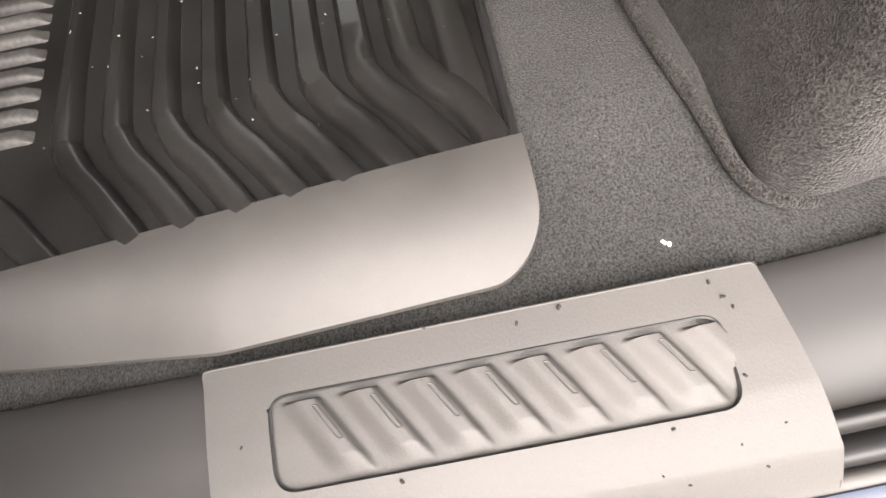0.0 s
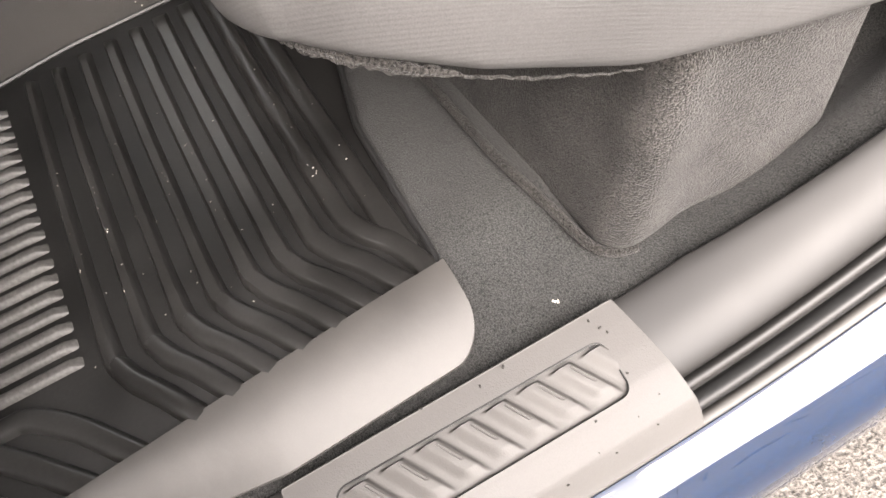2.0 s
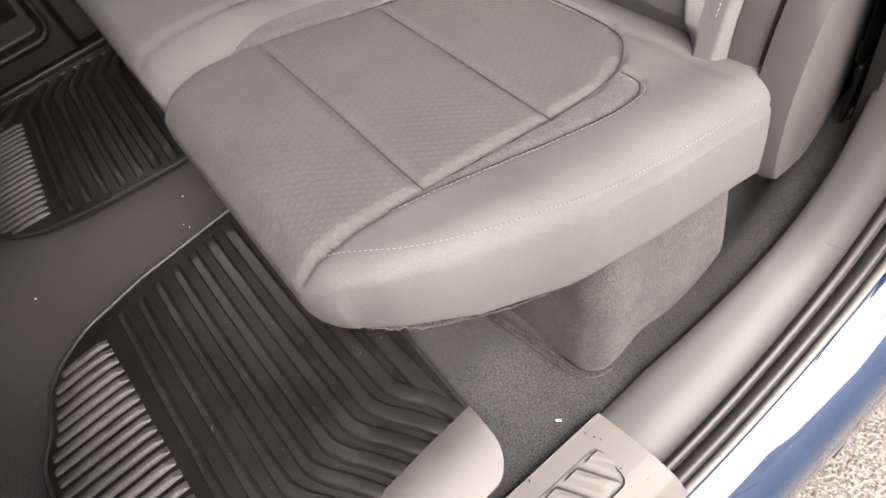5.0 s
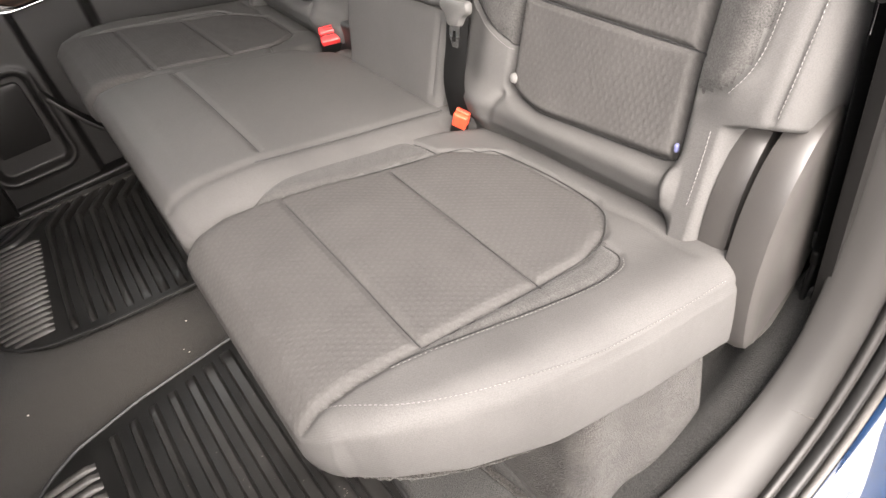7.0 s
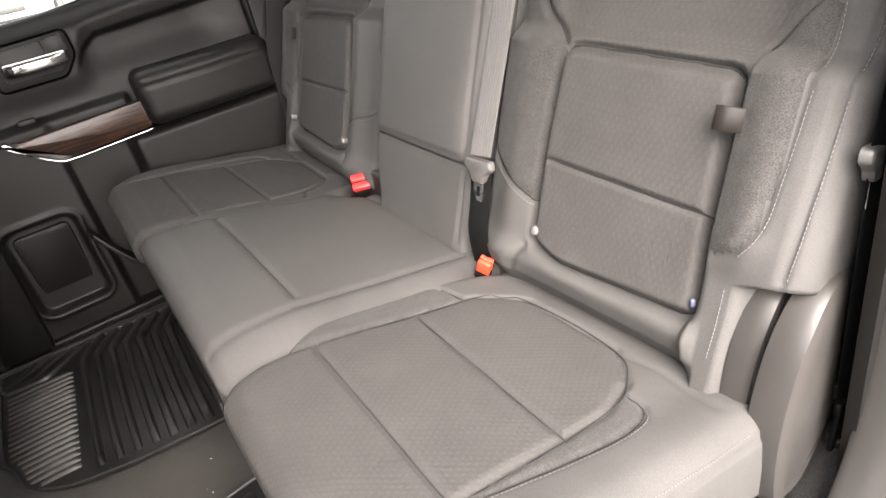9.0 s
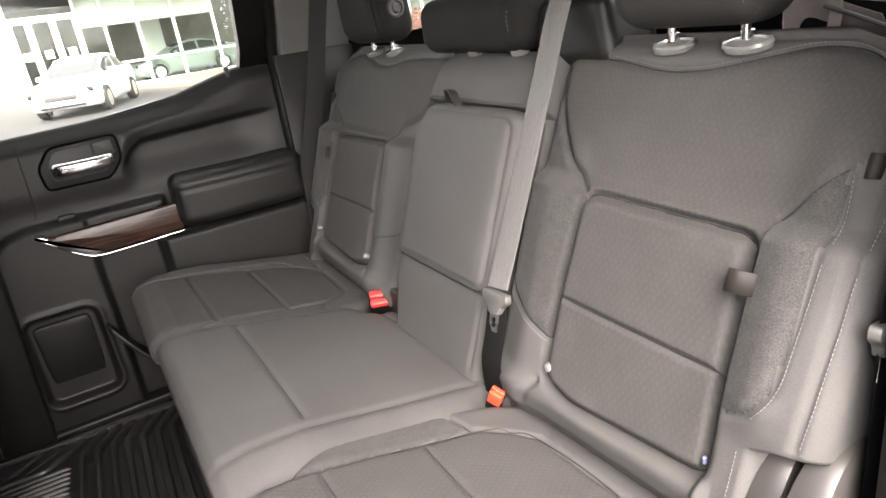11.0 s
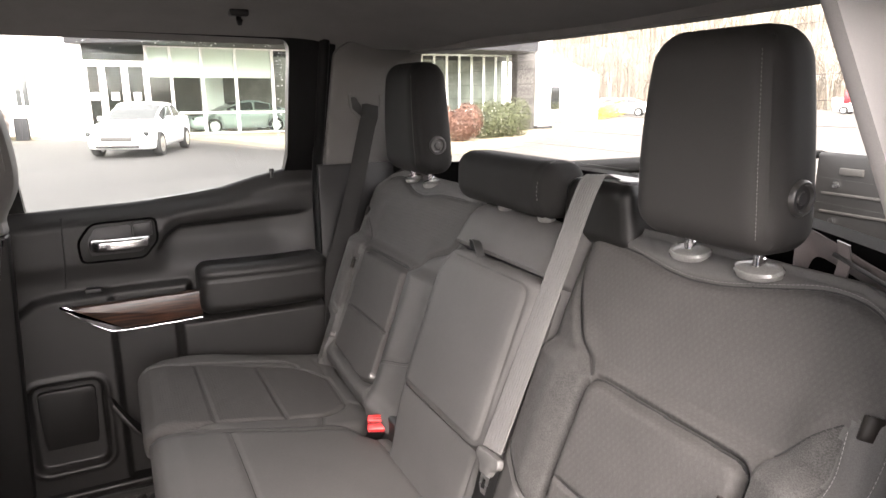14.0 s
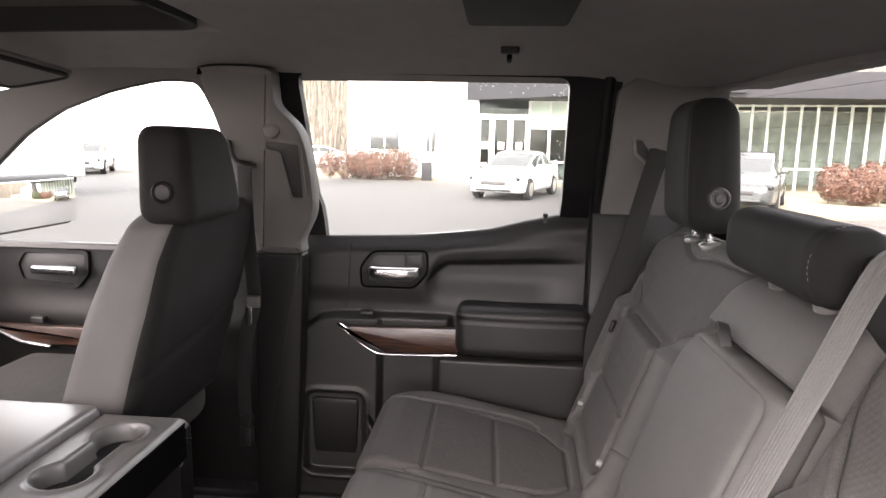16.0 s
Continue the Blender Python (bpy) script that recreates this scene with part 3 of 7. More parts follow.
def outboard_cushion():
    """The driver-side cushion in pieces: body, woven insert, felt strips, and its thread paths."""
    lo, hi = (-0.745, -0.50, 0.0), (-0.225, 0.022, 1.0)
    p, f, u = lattice(lo, hi, (130, 130, 26), (0.034, 0.034, 0.17))
    x, y, w = p[:, 0], p[:, 1], p[:, 2]
    xl = np.interp(y, (-0.5, -0.3, -0.18, -0.09, -0.03, 0.01, 0.035), (-0.745, -0.746, -0.740, -0.722, -0.697, -0.672, -0.650))
    xr = np.interp(y, (-0.5, -0.43, -0.34, -0.20, -0.145, -0.08, 0.0, 0.035), (-0.300, -0.262, -0.226, -0.230, -0.242, -0.288, -0.306, -0.308))
    t = (x - lo[0]) / (hi[0] - lo[0])
    x = xl + t * (xr - xl)
    z = cushion_low(y) + w * (cushion_top(y) - cushion_low(y))
    bulge = np.sin(np.clip(w, 0, 1) * math.pi) * 0.006
    x = x - bulge * np.clip(1 - t / 0.14, 0, 1) + bulge * np.clip((t - 0.86) / 0.14, 0, 1)
    y = y + np.sin(np.clip(w, 0, 1) * math.pi) * 0.006 * (y > 0.0)
    p = np.stack([x, y, z], 1)
    top = w > 0.93
    xy = p[:, :2].copy()
    p[:, :2] = xy
    crease = np.zeros(len(p))
    for curve, closed, dep, wid in ((INSERT, True, 0.0065, 0.0050), (OUTER_STRIP[:7], False, 0.005, 0.0045), (INNER_STRIP, False, 0.006, 0.0045),
                                    ([(-0.306, -0.115), (-0.643, -0.111)], False, 0.0055, 0.0042), ([(-0.314, -0.269), (-0.640, -0.262)], False, 0.0055, 0.0042),
                                    ([(-0.40, -0.428), (-0.36, -0.47)], False, 0.003, 0.005), ([(-0.56, -0.43), (-0.62, -0.44), (-0.70, -0.43)], False, 0.002, 0.006)):
        d, _ = near_curve(xy, curve, closed)
        crease = np.maximum(crease, dep * np.exp(-(d / wid) ** 2))
    puff = 0.005 * np.exp(-((xy[:, 0] + 0.705) / 0.034) ** 2) * np.clip((-0.02 - xy[:, 1]) / 0.14, 0, 1) + 0.003 * np.exp(-((xy[:, 0] + 0.27) / 0.03) ** 2)
    centre = inside(xy, INSERT)
    puff += np.where(centre, 0.0022 * np.cos((xy[:, 1] + 0.19) / 0.16 * math.pi) ** 2, 0)
    p[:, 2] += np.clip((w - 0.84) / 0.12, 0, 1) * (puff - crease)
    side_d = np.abs(p[:, 2] - (cushion_top(p[:, 1]) - 0.020)) * (t < 0.06) + (t >= 0.06)
    p[:, 0] += np.where(side_d < 0.02, 0.003 * np.exp(-(side_d / 0.004) ** 2), 0) * np.clip((-0.16 - p[:, 1]) / 0.08, 0, 1)
    mid = np.array([p[list(q)].mean(0) for q in f])
    wm = np.array([w[list(q)].mean() for q in f])
    which = np.zeros(len(f), int)
    up = wm > 0.70
    front = mid[:, 1] > -0.02
    which[(up | front) & inside(mid[:, :2], INSERT) & (wm > 0.25)] = 1
    which[(wm > 0.93) & (which == 0) & inside(mid[:, :2], OUTER_STRIP)] = 2
    which[(wm > 0.93) & (which == 0) & inside(mid[:, :2], INNER_STRIP)] = 3
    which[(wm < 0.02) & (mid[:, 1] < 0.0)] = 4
    pieces = split(p, f, which)
    fl, so = p[top][:, :2], p[top]
    seams = [lay_on(c, fl, so, cl, smooth=sm) for c, cl, sm in ((INSERT[1:9], False, True), (OUTER_STRIP[:7], False, True), (INNER_STRIP, False, True),
             (np.linspace((-0.322, -0.115), (-0.643, -0.111), 30), False, False), (np.linspace((-0.322, -0.269), (-0.640, -0.262), 30), False, False))]
    strip = lay_on([(a - 0.006, b) for a, b in OUTER_STRIP[:6]], fl, so, n=10)
    inner = lay_on([(a + 0.006, b + 0.003) for a, b in INNER_STRIP], fl, so, n=10)
    skin = (w > 0.55) & (t < 0.35)
    edge = lay_on([(-0.7415, -0.432), (-0.742, -0.30), (-0.735, -0.20), (-0.716, -0.11), (-0.690, -0.055), (-0.662, -0.022), (-0.648, -0.006)], p[skin][:, :2], p[skin], n=12) + np.array((-0.0010, 0, 0.0012))
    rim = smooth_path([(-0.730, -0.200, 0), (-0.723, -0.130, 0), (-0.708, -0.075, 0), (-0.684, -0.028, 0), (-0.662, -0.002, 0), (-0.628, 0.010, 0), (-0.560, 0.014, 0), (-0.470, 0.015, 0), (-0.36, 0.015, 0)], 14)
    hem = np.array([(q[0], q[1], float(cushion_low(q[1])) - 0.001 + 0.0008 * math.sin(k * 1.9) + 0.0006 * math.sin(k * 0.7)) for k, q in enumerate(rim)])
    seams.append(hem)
    return pieces, edge, strip, inner, seams


def backrest(x_in, corners):
    """The driver-side backrest in pieces; x_in: its inner edge, corners: those of its centre pad as (across, up)."""
    pad = [tuple(q) for q in rounded_poly(corners, 0.022, 4)]
    low_x, out_x, top_x = corners[0][0], corners[2][0], corners[5][0]
    lo, hi = (-0.748, -0.15, -0.135), (x_in, 0.50, 0.0)
    nx = int((hi[0] - lo[0]) / 0.0044)
    p, f, u = lattice(lo, hi, (nx, 166, 16), 0.036)
    x, s, d = p.T.copy()
    x = np.where((x > -0.70) & (x < x_in - 0.04), crowd(x, -0.70, x_in - 0.04, (low_x, (out_x + corners[4][0]) / 2)), x)
    s = np.where((s > -0.044) & (s < 0.44), crowd(s, -0.044, 0.44, (-0.030, 0.105, 0.266, 0.285)), s)
    cut = np.interp(s, (-0.15, 0.040, 0.052, 0.5), (-0.690, -0.690, -0.748, -0.748))
    x = x + (cut + 0.748) * np.clip((-0.645 - x) / 0.103, 0, 1)
    ceil = np.interp(x, (-0.748, -0.72, -0.69, -0.64, x_in - 0.05, x_in), (0.425, 0.455, 0.480, 0.50, 0.50, 0.475))
    s = np.where(s > 0.3, 0.3 + (s - 0.3) * (ceil - 0.3) / 0.2, s)
    face = np.clip((d + 0.06) / 0.05, 0, 1)
    xs = np.stack([x, s], 1)
    on = d > -0.036
    skirt = [(-0.632, 0.285), (-0.660, 0.322), (-0.690, 0.350), (-0.697, 0.28), (-0.695, 0.18), (-0.689, 0.110), (-0.670, 0.076), (-0.642, 0.064)]
    inn = [tuple(q) for q in smooth_path([(top_x + 0.002, 0.268, 0), (top_x + 0.032, 0.290, 0), (top_x + 0.065, 0.318, 0), (x_in - 0.045, 0.350, 0), (x_in - 0.020, 0.400, 0), (x_in - 0.012, 0.44, 0)], 5)[:, :2]]
    low = [tuple(q) for q in smooth_path([(low_x + 0.004, 0.040, 0), (low_x + 0.045, 0.058, 0), (x_in - 0.035, 0.085, 0), (x_in - 0.010, 0.118, 0)], 5)[:, :2]]
    x, s = xs.T.copy()
    high = np.clip((s - 0.262) / 0.034, 0, 1)
    fall = -0.024 * high * (3 - 2 * high) * high - 0.060 * np.clip(s - 0.30, 0, 1) - 0.9 * np.clip(s - 0.43, 0, 1) ** 1.5
    tilt, up = -0.012 * np.clip((-0.36 - x) / 0.26, 0, 1), np.clip((s - 0.262) / 0.03, 0, 1)
    fall += tilt * np.clip((x + 0.636) / 0.008, 0, 1) * (1 - up) + tilt * np.clip((x + 0.735) / 0.10, 0, 1) * up
    fall += -0.026 * np.clip((-0.074 - s) / 0.026, 0, 1) * np.clip((x + 0.655) / 0.02, 0, 1)
    roll = 0.014 * np.exp(-((s + 0.048) / 0.022) ** 2) * np.clip((x + 0.650) / 0.02, 0, 1)
    side = 0.012 * np.exp(-((x + 0.672) / 0.030) ** 2) * np.clip((s - 0.035) / 0.05, 0, 1) * np.clip((0.42 - s) / 0.08, 0, 1)
    side += 0.012 * np.exp(-((x - (low_x + 0.05)) / 0.035) ** 2) * np.clip((0.36 - s) / 0.05, 0, 1)
    brow = [(x_in, 0.468), (-0.318, 0.462), (-0.36, 0.455), (-0.418, 0.446), (-0.48, 0.449), (-0.544, 0.464), (-0.603, 0.480), (-0.65, 0.477), (-0.684, 0.462), (-0.72, 0.425)]
    outer = [(-0.729, 0.40), (-0.728, 0.2), (-0.724, 0.058)]
    crease = np.zeros(len(p))
    for curve, closed, dep, wid in ((pad, True, 0.017, 0.0072), (skirt + [], False, 0.006, 0.005), ([(-0.69, 0.35), (-0.74, 0.385)], False, 0.005, 0.005), (inn, False, 0.009, 0.006), (low, False, 0.004, 0.004), (brow, False, 0.007, 0.005), (outer, False, 0.005, 0.004),
                                    ([(low_x, 0.109), (out_x, 0.100)], False, 0.006, 0.0042), ([(low_x + 0.01, -0.03), (low_x + 0.03, -0.07)], False, 0.006, 0.008)):
        dd, _ = near_curve(xs, curve, closed)
        crease = np.maximum(crease, dep * np.exp(-(dd / wid) ** 2))
    puff = np.where(inside(xs, pad), 0.006, 0)
    d = d + face * (fall + roll + side) + np.where(on, puff - crease, 0)
    q = np.stack([xs[:, 0], xs[:, 1], d], 1)
    mid = np.array([q[list(k)].mean(0) for k in f])
    um = np.array([u[list(k), 2].mean() for k in f])
    which = np.zeros(len(f), int)
    fr = um > 0.72
    upper = [(top_x, 0.255), (-0.628, 0.255), (-0.632, 0.285), (-0.660, 0.322), (-0.692, 0.352), (-0.722, 0.374), (-0.735, 0.40), (-0.722, 0.425), *reversed(brow[:-1]), (x_in - 0.002, 0.44), *reversed(inn)]
    inner = [(low_x, 0.04), *low, (x_in, 0.14), (x_in, 0.44), *reversed(inn)]
    which[fr & inside(mid[:, :2], pad)] = 1
    which[fr & (which == 0) & inside(mid[:, :2], skirt + [(-0.622, 0.10)])] = 2
    which[fr & (which == 0) & inside(mid[:, :2], upper)] = 3
    which[fr & (which == 0) & inside(mid[:, :2], inner)] = 4
    pieces = split(lean_all(q), f, which)
    fl, so = xs[on], lean_all(q[on])
    seams = [lay_on(c, fl, so, cl, smooth=sm) for c, cl, sm in ((pad, True, False), (skirt[:3], False, True), (inn, False, True), (low, False, True), (brow, False, True), (np.linspace((low_x, 0.109), (out_x, 0.100), 24), False, False))]
    threads = [lay_on([(a, b + 0.005) for a, b in brow[1:-1]], fl, so, n=10), lay_on([(a + 0.004, b - 0.006) for a, b in low], fl, so, n=4), lay_on([(a - 0.006, b - 0.004) for a, b in skirt[2:-1]], fl, so, n=10), lay_on([(-0.7335, 0.39), (-0.733, 0.2), (-0.729, 0.062)], fl, so, n=16), lay_on([(-0.668, 0.030), (-0.669, -0.01), (-0.668, -0.062)], fl, so, n=10)]
    return pieces, threads, seams


def mirrored(shape, far):
    return flipped(shape) if far else shape


def rivet(x, s):
    m = Matrix.Translation(Vector(lean(x, s, 0.001))) @ Matrix.Rotation(radians(-70), 4, "X")
    return moved(lathe([(0.0078, -0.006), (0.0080, 0.004), (0.0066, 0.0072), (0.003, 0.0085)], 16), m)


def loop_tab(centre, across, down, w=0.017, drop=0.042):
    """A folded ribbon tab that sticks out of a seam."""
    c, a, dn = np.array(centre, float), np.array(across, float), np.array(down, float)
    out = np.cross(a, dn)
    out /= np.linalg.norm(out)
    path = [c + a * t * drop + out * h for t, h in ((-0.3, -0.004), (0.0, 0.004), (0.4, 0.011), (0.8, 0.013), (1.0, 0.010), (1.02, 0.005), (0.7, 0.002), (0.2, -0.002))]
    return ribbon(smooth_path(path, 5), dn * w, 0.0016)


def head_restraint(seat, x0, far):
    """The tall outboard head restraint on two posts, its middle at x0."""
    p, f, u = lattice((-0.112, -0.055, 0.888), (0.116, 0.055, 1.158), (34, 18, 38), 0.042)
    k = (p[:, 2] - 0.888) / 0.27
    w = 1.0 - 0.20 * k ** 2
    p[:, 0] *= w
    p[:, 1] = p[:, 1] * (1.0 - 0.14 * k) - 0.685 + 0.012 * k + np.where(u[:, 1] > 0.9, 0.006 * np.sin(k * math.pi), 0)
    d = np.abs(p[:, 0] + 0.0965 * w)
    p[:, 1] -= np.where((u[:, 1] > 0.85), 0.003 * np.exp(-(d / 0.004) ** 2), 0)
    p[:, 0] += x0
    # the far restraint's shade is put into its darker colour
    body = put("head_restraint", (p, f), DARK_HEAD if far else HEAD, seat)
    ks = np.linspace(0.10, 0.90, 40)
    seam = [(x0 - 0.0965 * (1 - 0.20 * k * k), -0.6320 + 0.0040 * k + 0.006 * math.sin(k * math.pi), 0.888 + 0.27 * k) for k in ks]
    put("seam_stitching", stitches(seam, (0, 1, 0), 0.0030, 0.0018, 0.0005), DARK_THREAD, body, "pale contrast stitching")
    turn = pose(x0 - 0.1085, -0.682, 0.962, 0, -90, 0)
    put("release_button", moved(lathe([(0.022, -0.006), (0.022, 0.003), (0.0195, 0.0065), (0.0165, 0.0066), (0.0150, 0.0025), (0.0085, 0.0020), (0.0075, 0.0042), (0.003, 0.0046)], 28), turn), COVER, body, "round black release button")
    for dx in (-0.060, 0.050):
        foot = Vector((x0 + dx, -0.691, 0.8675))
        put("post", join(tube([foot + Vector((0, 0.002, -0.03)), foot + Vector((0, 0.004, 0.06))], 0.0065, 14), tube([foot + Vector((0, .0005, .006)), foot + Vector((0, .001, .012))], 0.0078, 14)), CHROME, body, "chrome post")
        put("post_collar", moved(lathe([(0.030, -0.006), (0.0315, 0.000), (0.029, 0.0038), (0.018, 0.0062), (0.009, 0.0066)], 28), Matrix.Translation(foot - Vector((0, 0, 0.003))) @ pose(0, 0, 0, -14, 0, 0) @ Matrix.Diagonal((1.04, 0.78, 1, 1))), COLLAR, body, "satin grey collar")
    return body


def outboard_seat(far=False):
    label = "charcoal cloth rear bench seat with woven insert and felt side strips" if not far else "charcoal cloth rear bench seat beside the far door"
    seat = thing("rear_seat", label, "car seat", "rear seats", at=(0.48 if far else -0.48, -0.25, 0.0))
    pieces, edge, strip, inner, seams = outboard_cushion()
    c = put("cushion", mirrored(pieces[0], far), BOLSTER, seat)
    put("insert", mirrored(pieces[1], far), CLOTH, c, "woven charcoal cloth insert")
    put("side_strip", mirrored(pieces[2], far), FELT, c, "heather felt strip")
    put("side_strip", mirrored(pieces[3], far), BOLSTER if far else FELT, c, "charcoal cloth strip" if far else "heather felt strip")
    put("seam_stitching", mirrored(stitches(edge, (-0.8, 0, 0.6), 0.0028, 0.0018, 0.00045), far), DARK_THREAD, c, "pale contrast stitching")
    put("seam_stitching", mirrored(stitches(strip, (0, 0.2, 0.98), 0.0040, 0.0016, 0.0006), far), THREAD, c, "pale contrast stitching")
    put("seam_stitching", mirrored(stitches(inner, (0, 0.2, 0.98), 0.004, 0.003, 0.0006), far), DARK_THREAD, c, "grey stitching")
    hem = seams.pop()
    for line in seams:
        put("seam", mirrored(tube(line + np.array((0, 0, 0.0004)), 0.0008, 6), far), SEAM, c)
    # underside in flat black, far darker than the cushion cloth
    put("underside", mirrored(pieces[4], far), VOID, c, "flat black underside")
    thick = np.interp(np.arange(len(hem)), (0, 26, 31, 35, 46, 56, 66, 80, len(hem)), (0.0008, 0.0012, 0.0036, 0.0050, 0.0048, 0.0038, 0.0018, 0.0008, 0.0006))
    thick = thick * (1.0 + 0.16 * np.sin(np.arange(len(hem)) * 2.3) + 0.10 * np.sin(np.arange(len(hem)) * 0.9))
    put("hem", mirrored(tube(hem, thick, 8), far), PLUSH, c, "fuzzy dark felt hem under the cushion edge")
    pad = [(-0.350, -0.02), (-0.41, -0.035), (-0.632, -0.026), (-0.624, 0.10), (-0.618, 0.262), (-0.355, 0.268), (-0.348, 0.11)] if not far else \
          [(-0.298, -0.018), (-0.36, -0.033), (-0.612, -0.026), (-0.604, 0.10), (-0.598, 0.262), (-0.305, 0.268), (-0.296, 0.11)]
    pieces, threads, seams = backrest(-0.215 if not far else -0.135, pad)
    b = put("backrest", mirrored(pieces[0], far), BOLSTER, seat)
    put("centre_pad", mirrored(pieces[1], far), CLOTH, b, "padded woven cloth panel")
    put("side_strip", mirrored(pieces[2], far), FELT, b, "heather felt strip")
    put("side_strip", mirrored(pieces[4], far), BOLSTER if far else FELT, b, "charcoal cloth strip" if far else "heather felt strip")
    put("upper_panel", mirrored(pieces[3], far), CLOTH, b, "woven charcoal cloth shoulder panel")
    for i, t in enumerate(threads):
        put("seam_stitching", mirrored(stitches(t + BACK_OUT * 0.0012, BACK_OUT, 0.0040, 0.0012, 0.00055), far), DARK_THREAD if i < 2 else THREAD, b, "grey stitching" if i < 2 else "pale contrast stitching")
    for i, line in enumerate(seams):
        # the pad's seam is a thicker dark tube, which also paints its edge shadow
        put("seam", mirrored(tube(line + BACK_OUT * 0.0005, 0.0020 if i == 0 else 0.0011, 6, closed=i == 0), far), SEAM, b)
    px = pad[0][0]
    put("rivet", mirrored(rivet(px - 0.010, 0.0), far), COLLAR, b, "small round metal stud")
    if far:
        put("rivet", mirrored(rivet(-0.620, 0.0), far), COLLAR, b, "small round metal stud")
    tab = loop_tab(lean(pad[3][0] - 0.013, 0.213, 0.006), (1, 0, 0), -np.array((0, -0.342, 0.94)), 0.013, 0.022)
    put("pull_tab", mirrored(tab, far), STRAP, b, "bronze-grey ribbon pull tab")
    tab = loop_tab(lean(-0.722, 0.358, -0.040), (0.9, 0.3, 0), -np.array((0, -0.342, 0.94)), 0.013, 0.020)
    put("pull_tab", mirrored(tab, far), STRAP, b, "bronze-grey ribbon pull tab")
    if not far:
        put("blue_tag", rbox((-0.631, -0.486, 0.415), (-0.6265, -0.480, 0.426), 0.002), TAG_BLUE, b, "tiny pale blue tag")
    head_restraint(seat, 0.478 if far else -0.462, far)
    return seat


def centre_seat():
    seat = thing("rear_seat", "narrow charcoal cloth centre seat with folded armrest", "car seat", "rear seats", at=(-0.02, -0.25, 0.0))
    p, f, u = lattice((-0.305, -0.50, 0.0), (0.305, 0.018, 1.0), (100, 90, 24), (0.034, 0.034, 0.17))
    x, y, w = p.T.copy()
    top = cushion_top(y) + 0.016 - 0.030 * np.clip((np.abs(x) - 0.205) / 0.09, 0, 1) ** 2
    z = cushion_low(y) + w * (top - cushion_low(y))
    on = w > 0.93
    xy = np.stack([x, y], 1)
    crease = np.zeros(len(p))
    for curve, closed, dep, wid in (([(-0.188, -0.138), (0.225, -0.134)], False, 0.0055, 0.0045), ([(-0.235, 0.03), (-0.215, -0.12), (-0.212, -0.43)], False, 0.004, 0.007), ([(0.245, 0.03), (0.232, -0.12), (0.222, -0.40)], False, 0.004, 0.007),
                                    ([(-0.212, -0.43), (0.222, -0.43)], False, 0.004, 0.006)):
        dd, _ = near_curve(xy, curve, closed)
        crease = np.maximum(crease, dep * np.exp(-(dd / wid) ** 2))
    dip = 0.03 * np.exp(-(((x + 0.262) / 0.03) ** 2 + ((y + 0.435) / 0.03) ** 2)) + 0.05 * np.exp(-(((x - 0.235) / 0.05) ** 2 + ((y + 0.455) / 0.05) ** 2))
    z += np.where(on, -crease - dip + 0.003 * np.cos(x / 0.22 * math.pi / 2), 0)
    solid = np.stack([x, y, z], 1)
    c = put("cushion", (solid, f), BOLSTER, seat)
    for line in (((-0.190, -0.138), (0.225, -0.134)), ((-0.212, -0.43), (0.222, -0.43)), ((-0.216, -0.12), (-0.212, -0.43)), ((0.232, -0.12), (0.222, -0.43))):
        put("seam", tube(lay_on(np.linspace(*line, 30), xy[on], solid[on], smooth=False), 0.0010, 5), SEAM, c)
    p, f, u = lattice((-0.212, -0.14, -0.13), (0.135, 0.475, 0.0), (56, 100, 14), 0.03)
    x, s, d = p.T.copy()
    face = np.clip((d + 0.06) / 0.05, 0, 1)
    x = x - 0.030 * np.clip((0.05 - s) / 0.12, 0, 1) ** 1.5 * np.clip((u[:, 0] - 0.3) / 0.7, 0, 1)
    d += face * (0.021 * np.clip((0.068 - s) / 0.012, 0, 1) - 0.03 * np.clip((s - 0.06) / 0.03, 0, 1) + 0.042 * np.clip((s - 0.366) / 0.012, 0, 1) - 0.020 * np.clip((s - 0.378) / 0.08, 0, 1) - 1.3 * np.clip(s - 0.425, 0, 1) ** 1.5 - 0.010 * np.clip((np.abs(x + 0.038) - 0.135) / 0.04, 0, 1) ** 2 * (s > 0.3))
    xs = np.stack([x, s], 1)
    dd, _ = near_curve(xs, [(-0.188, -0.08), (-0.186, 0.04), (-0.20, 0.10)])
    d -= face * 0.004 * np.exp(-(dd / 0.004) ** 2)
    b = put("backrest", (lean_all(np.stack([x, s, d], 1)), f), BOLSTER, seat)
    p, f, u = lattice((-0.208, 0.057, -0.05), (0.128, 0.372, 0.034), (70, 66, 18), (0.050, 0.020, 0.026))
    x, s, d = p.T.copy()
    x = x - 0.05 * np.clip((s - 0.29) / 0.08, 0, 1) ** 2 * (u[:, 0] > 0.5) * u[:, 0]
    d += np.where(u[:, 2] > 0.9, 0.006 * np.cos((x + 0.04) / 0.34 * math.pi) * np.sin(np.clip((s - 0.058) / 0.31, 0, 1) * math.pi), 0)
    xs = np.stack([x, s], 1)
    ring = rounded_poly([(-0.190, 0.071), (0.110, 0.071), (0.110, 0.30), (0.075, 0.352), (-0.190, 0.352)], 0.02)
    dd, _ = near_curve(xs, ring, True)
    d -= np.where(u[:, 2] > 0.9, 0.004 * np.exp(-(dd / 0.004) ** 2), 0)
    put("armrest", (lean_all(np.stack([x, s, d], 1)), f), BOLSTER, seat, "folded-up padded armrest")
    put("buckle_well", rbox((0.100, -0.520, 0.300), (0.205, -0.452, 0.400), 0.012), SEAL, seat, "black pocket round the buckle")
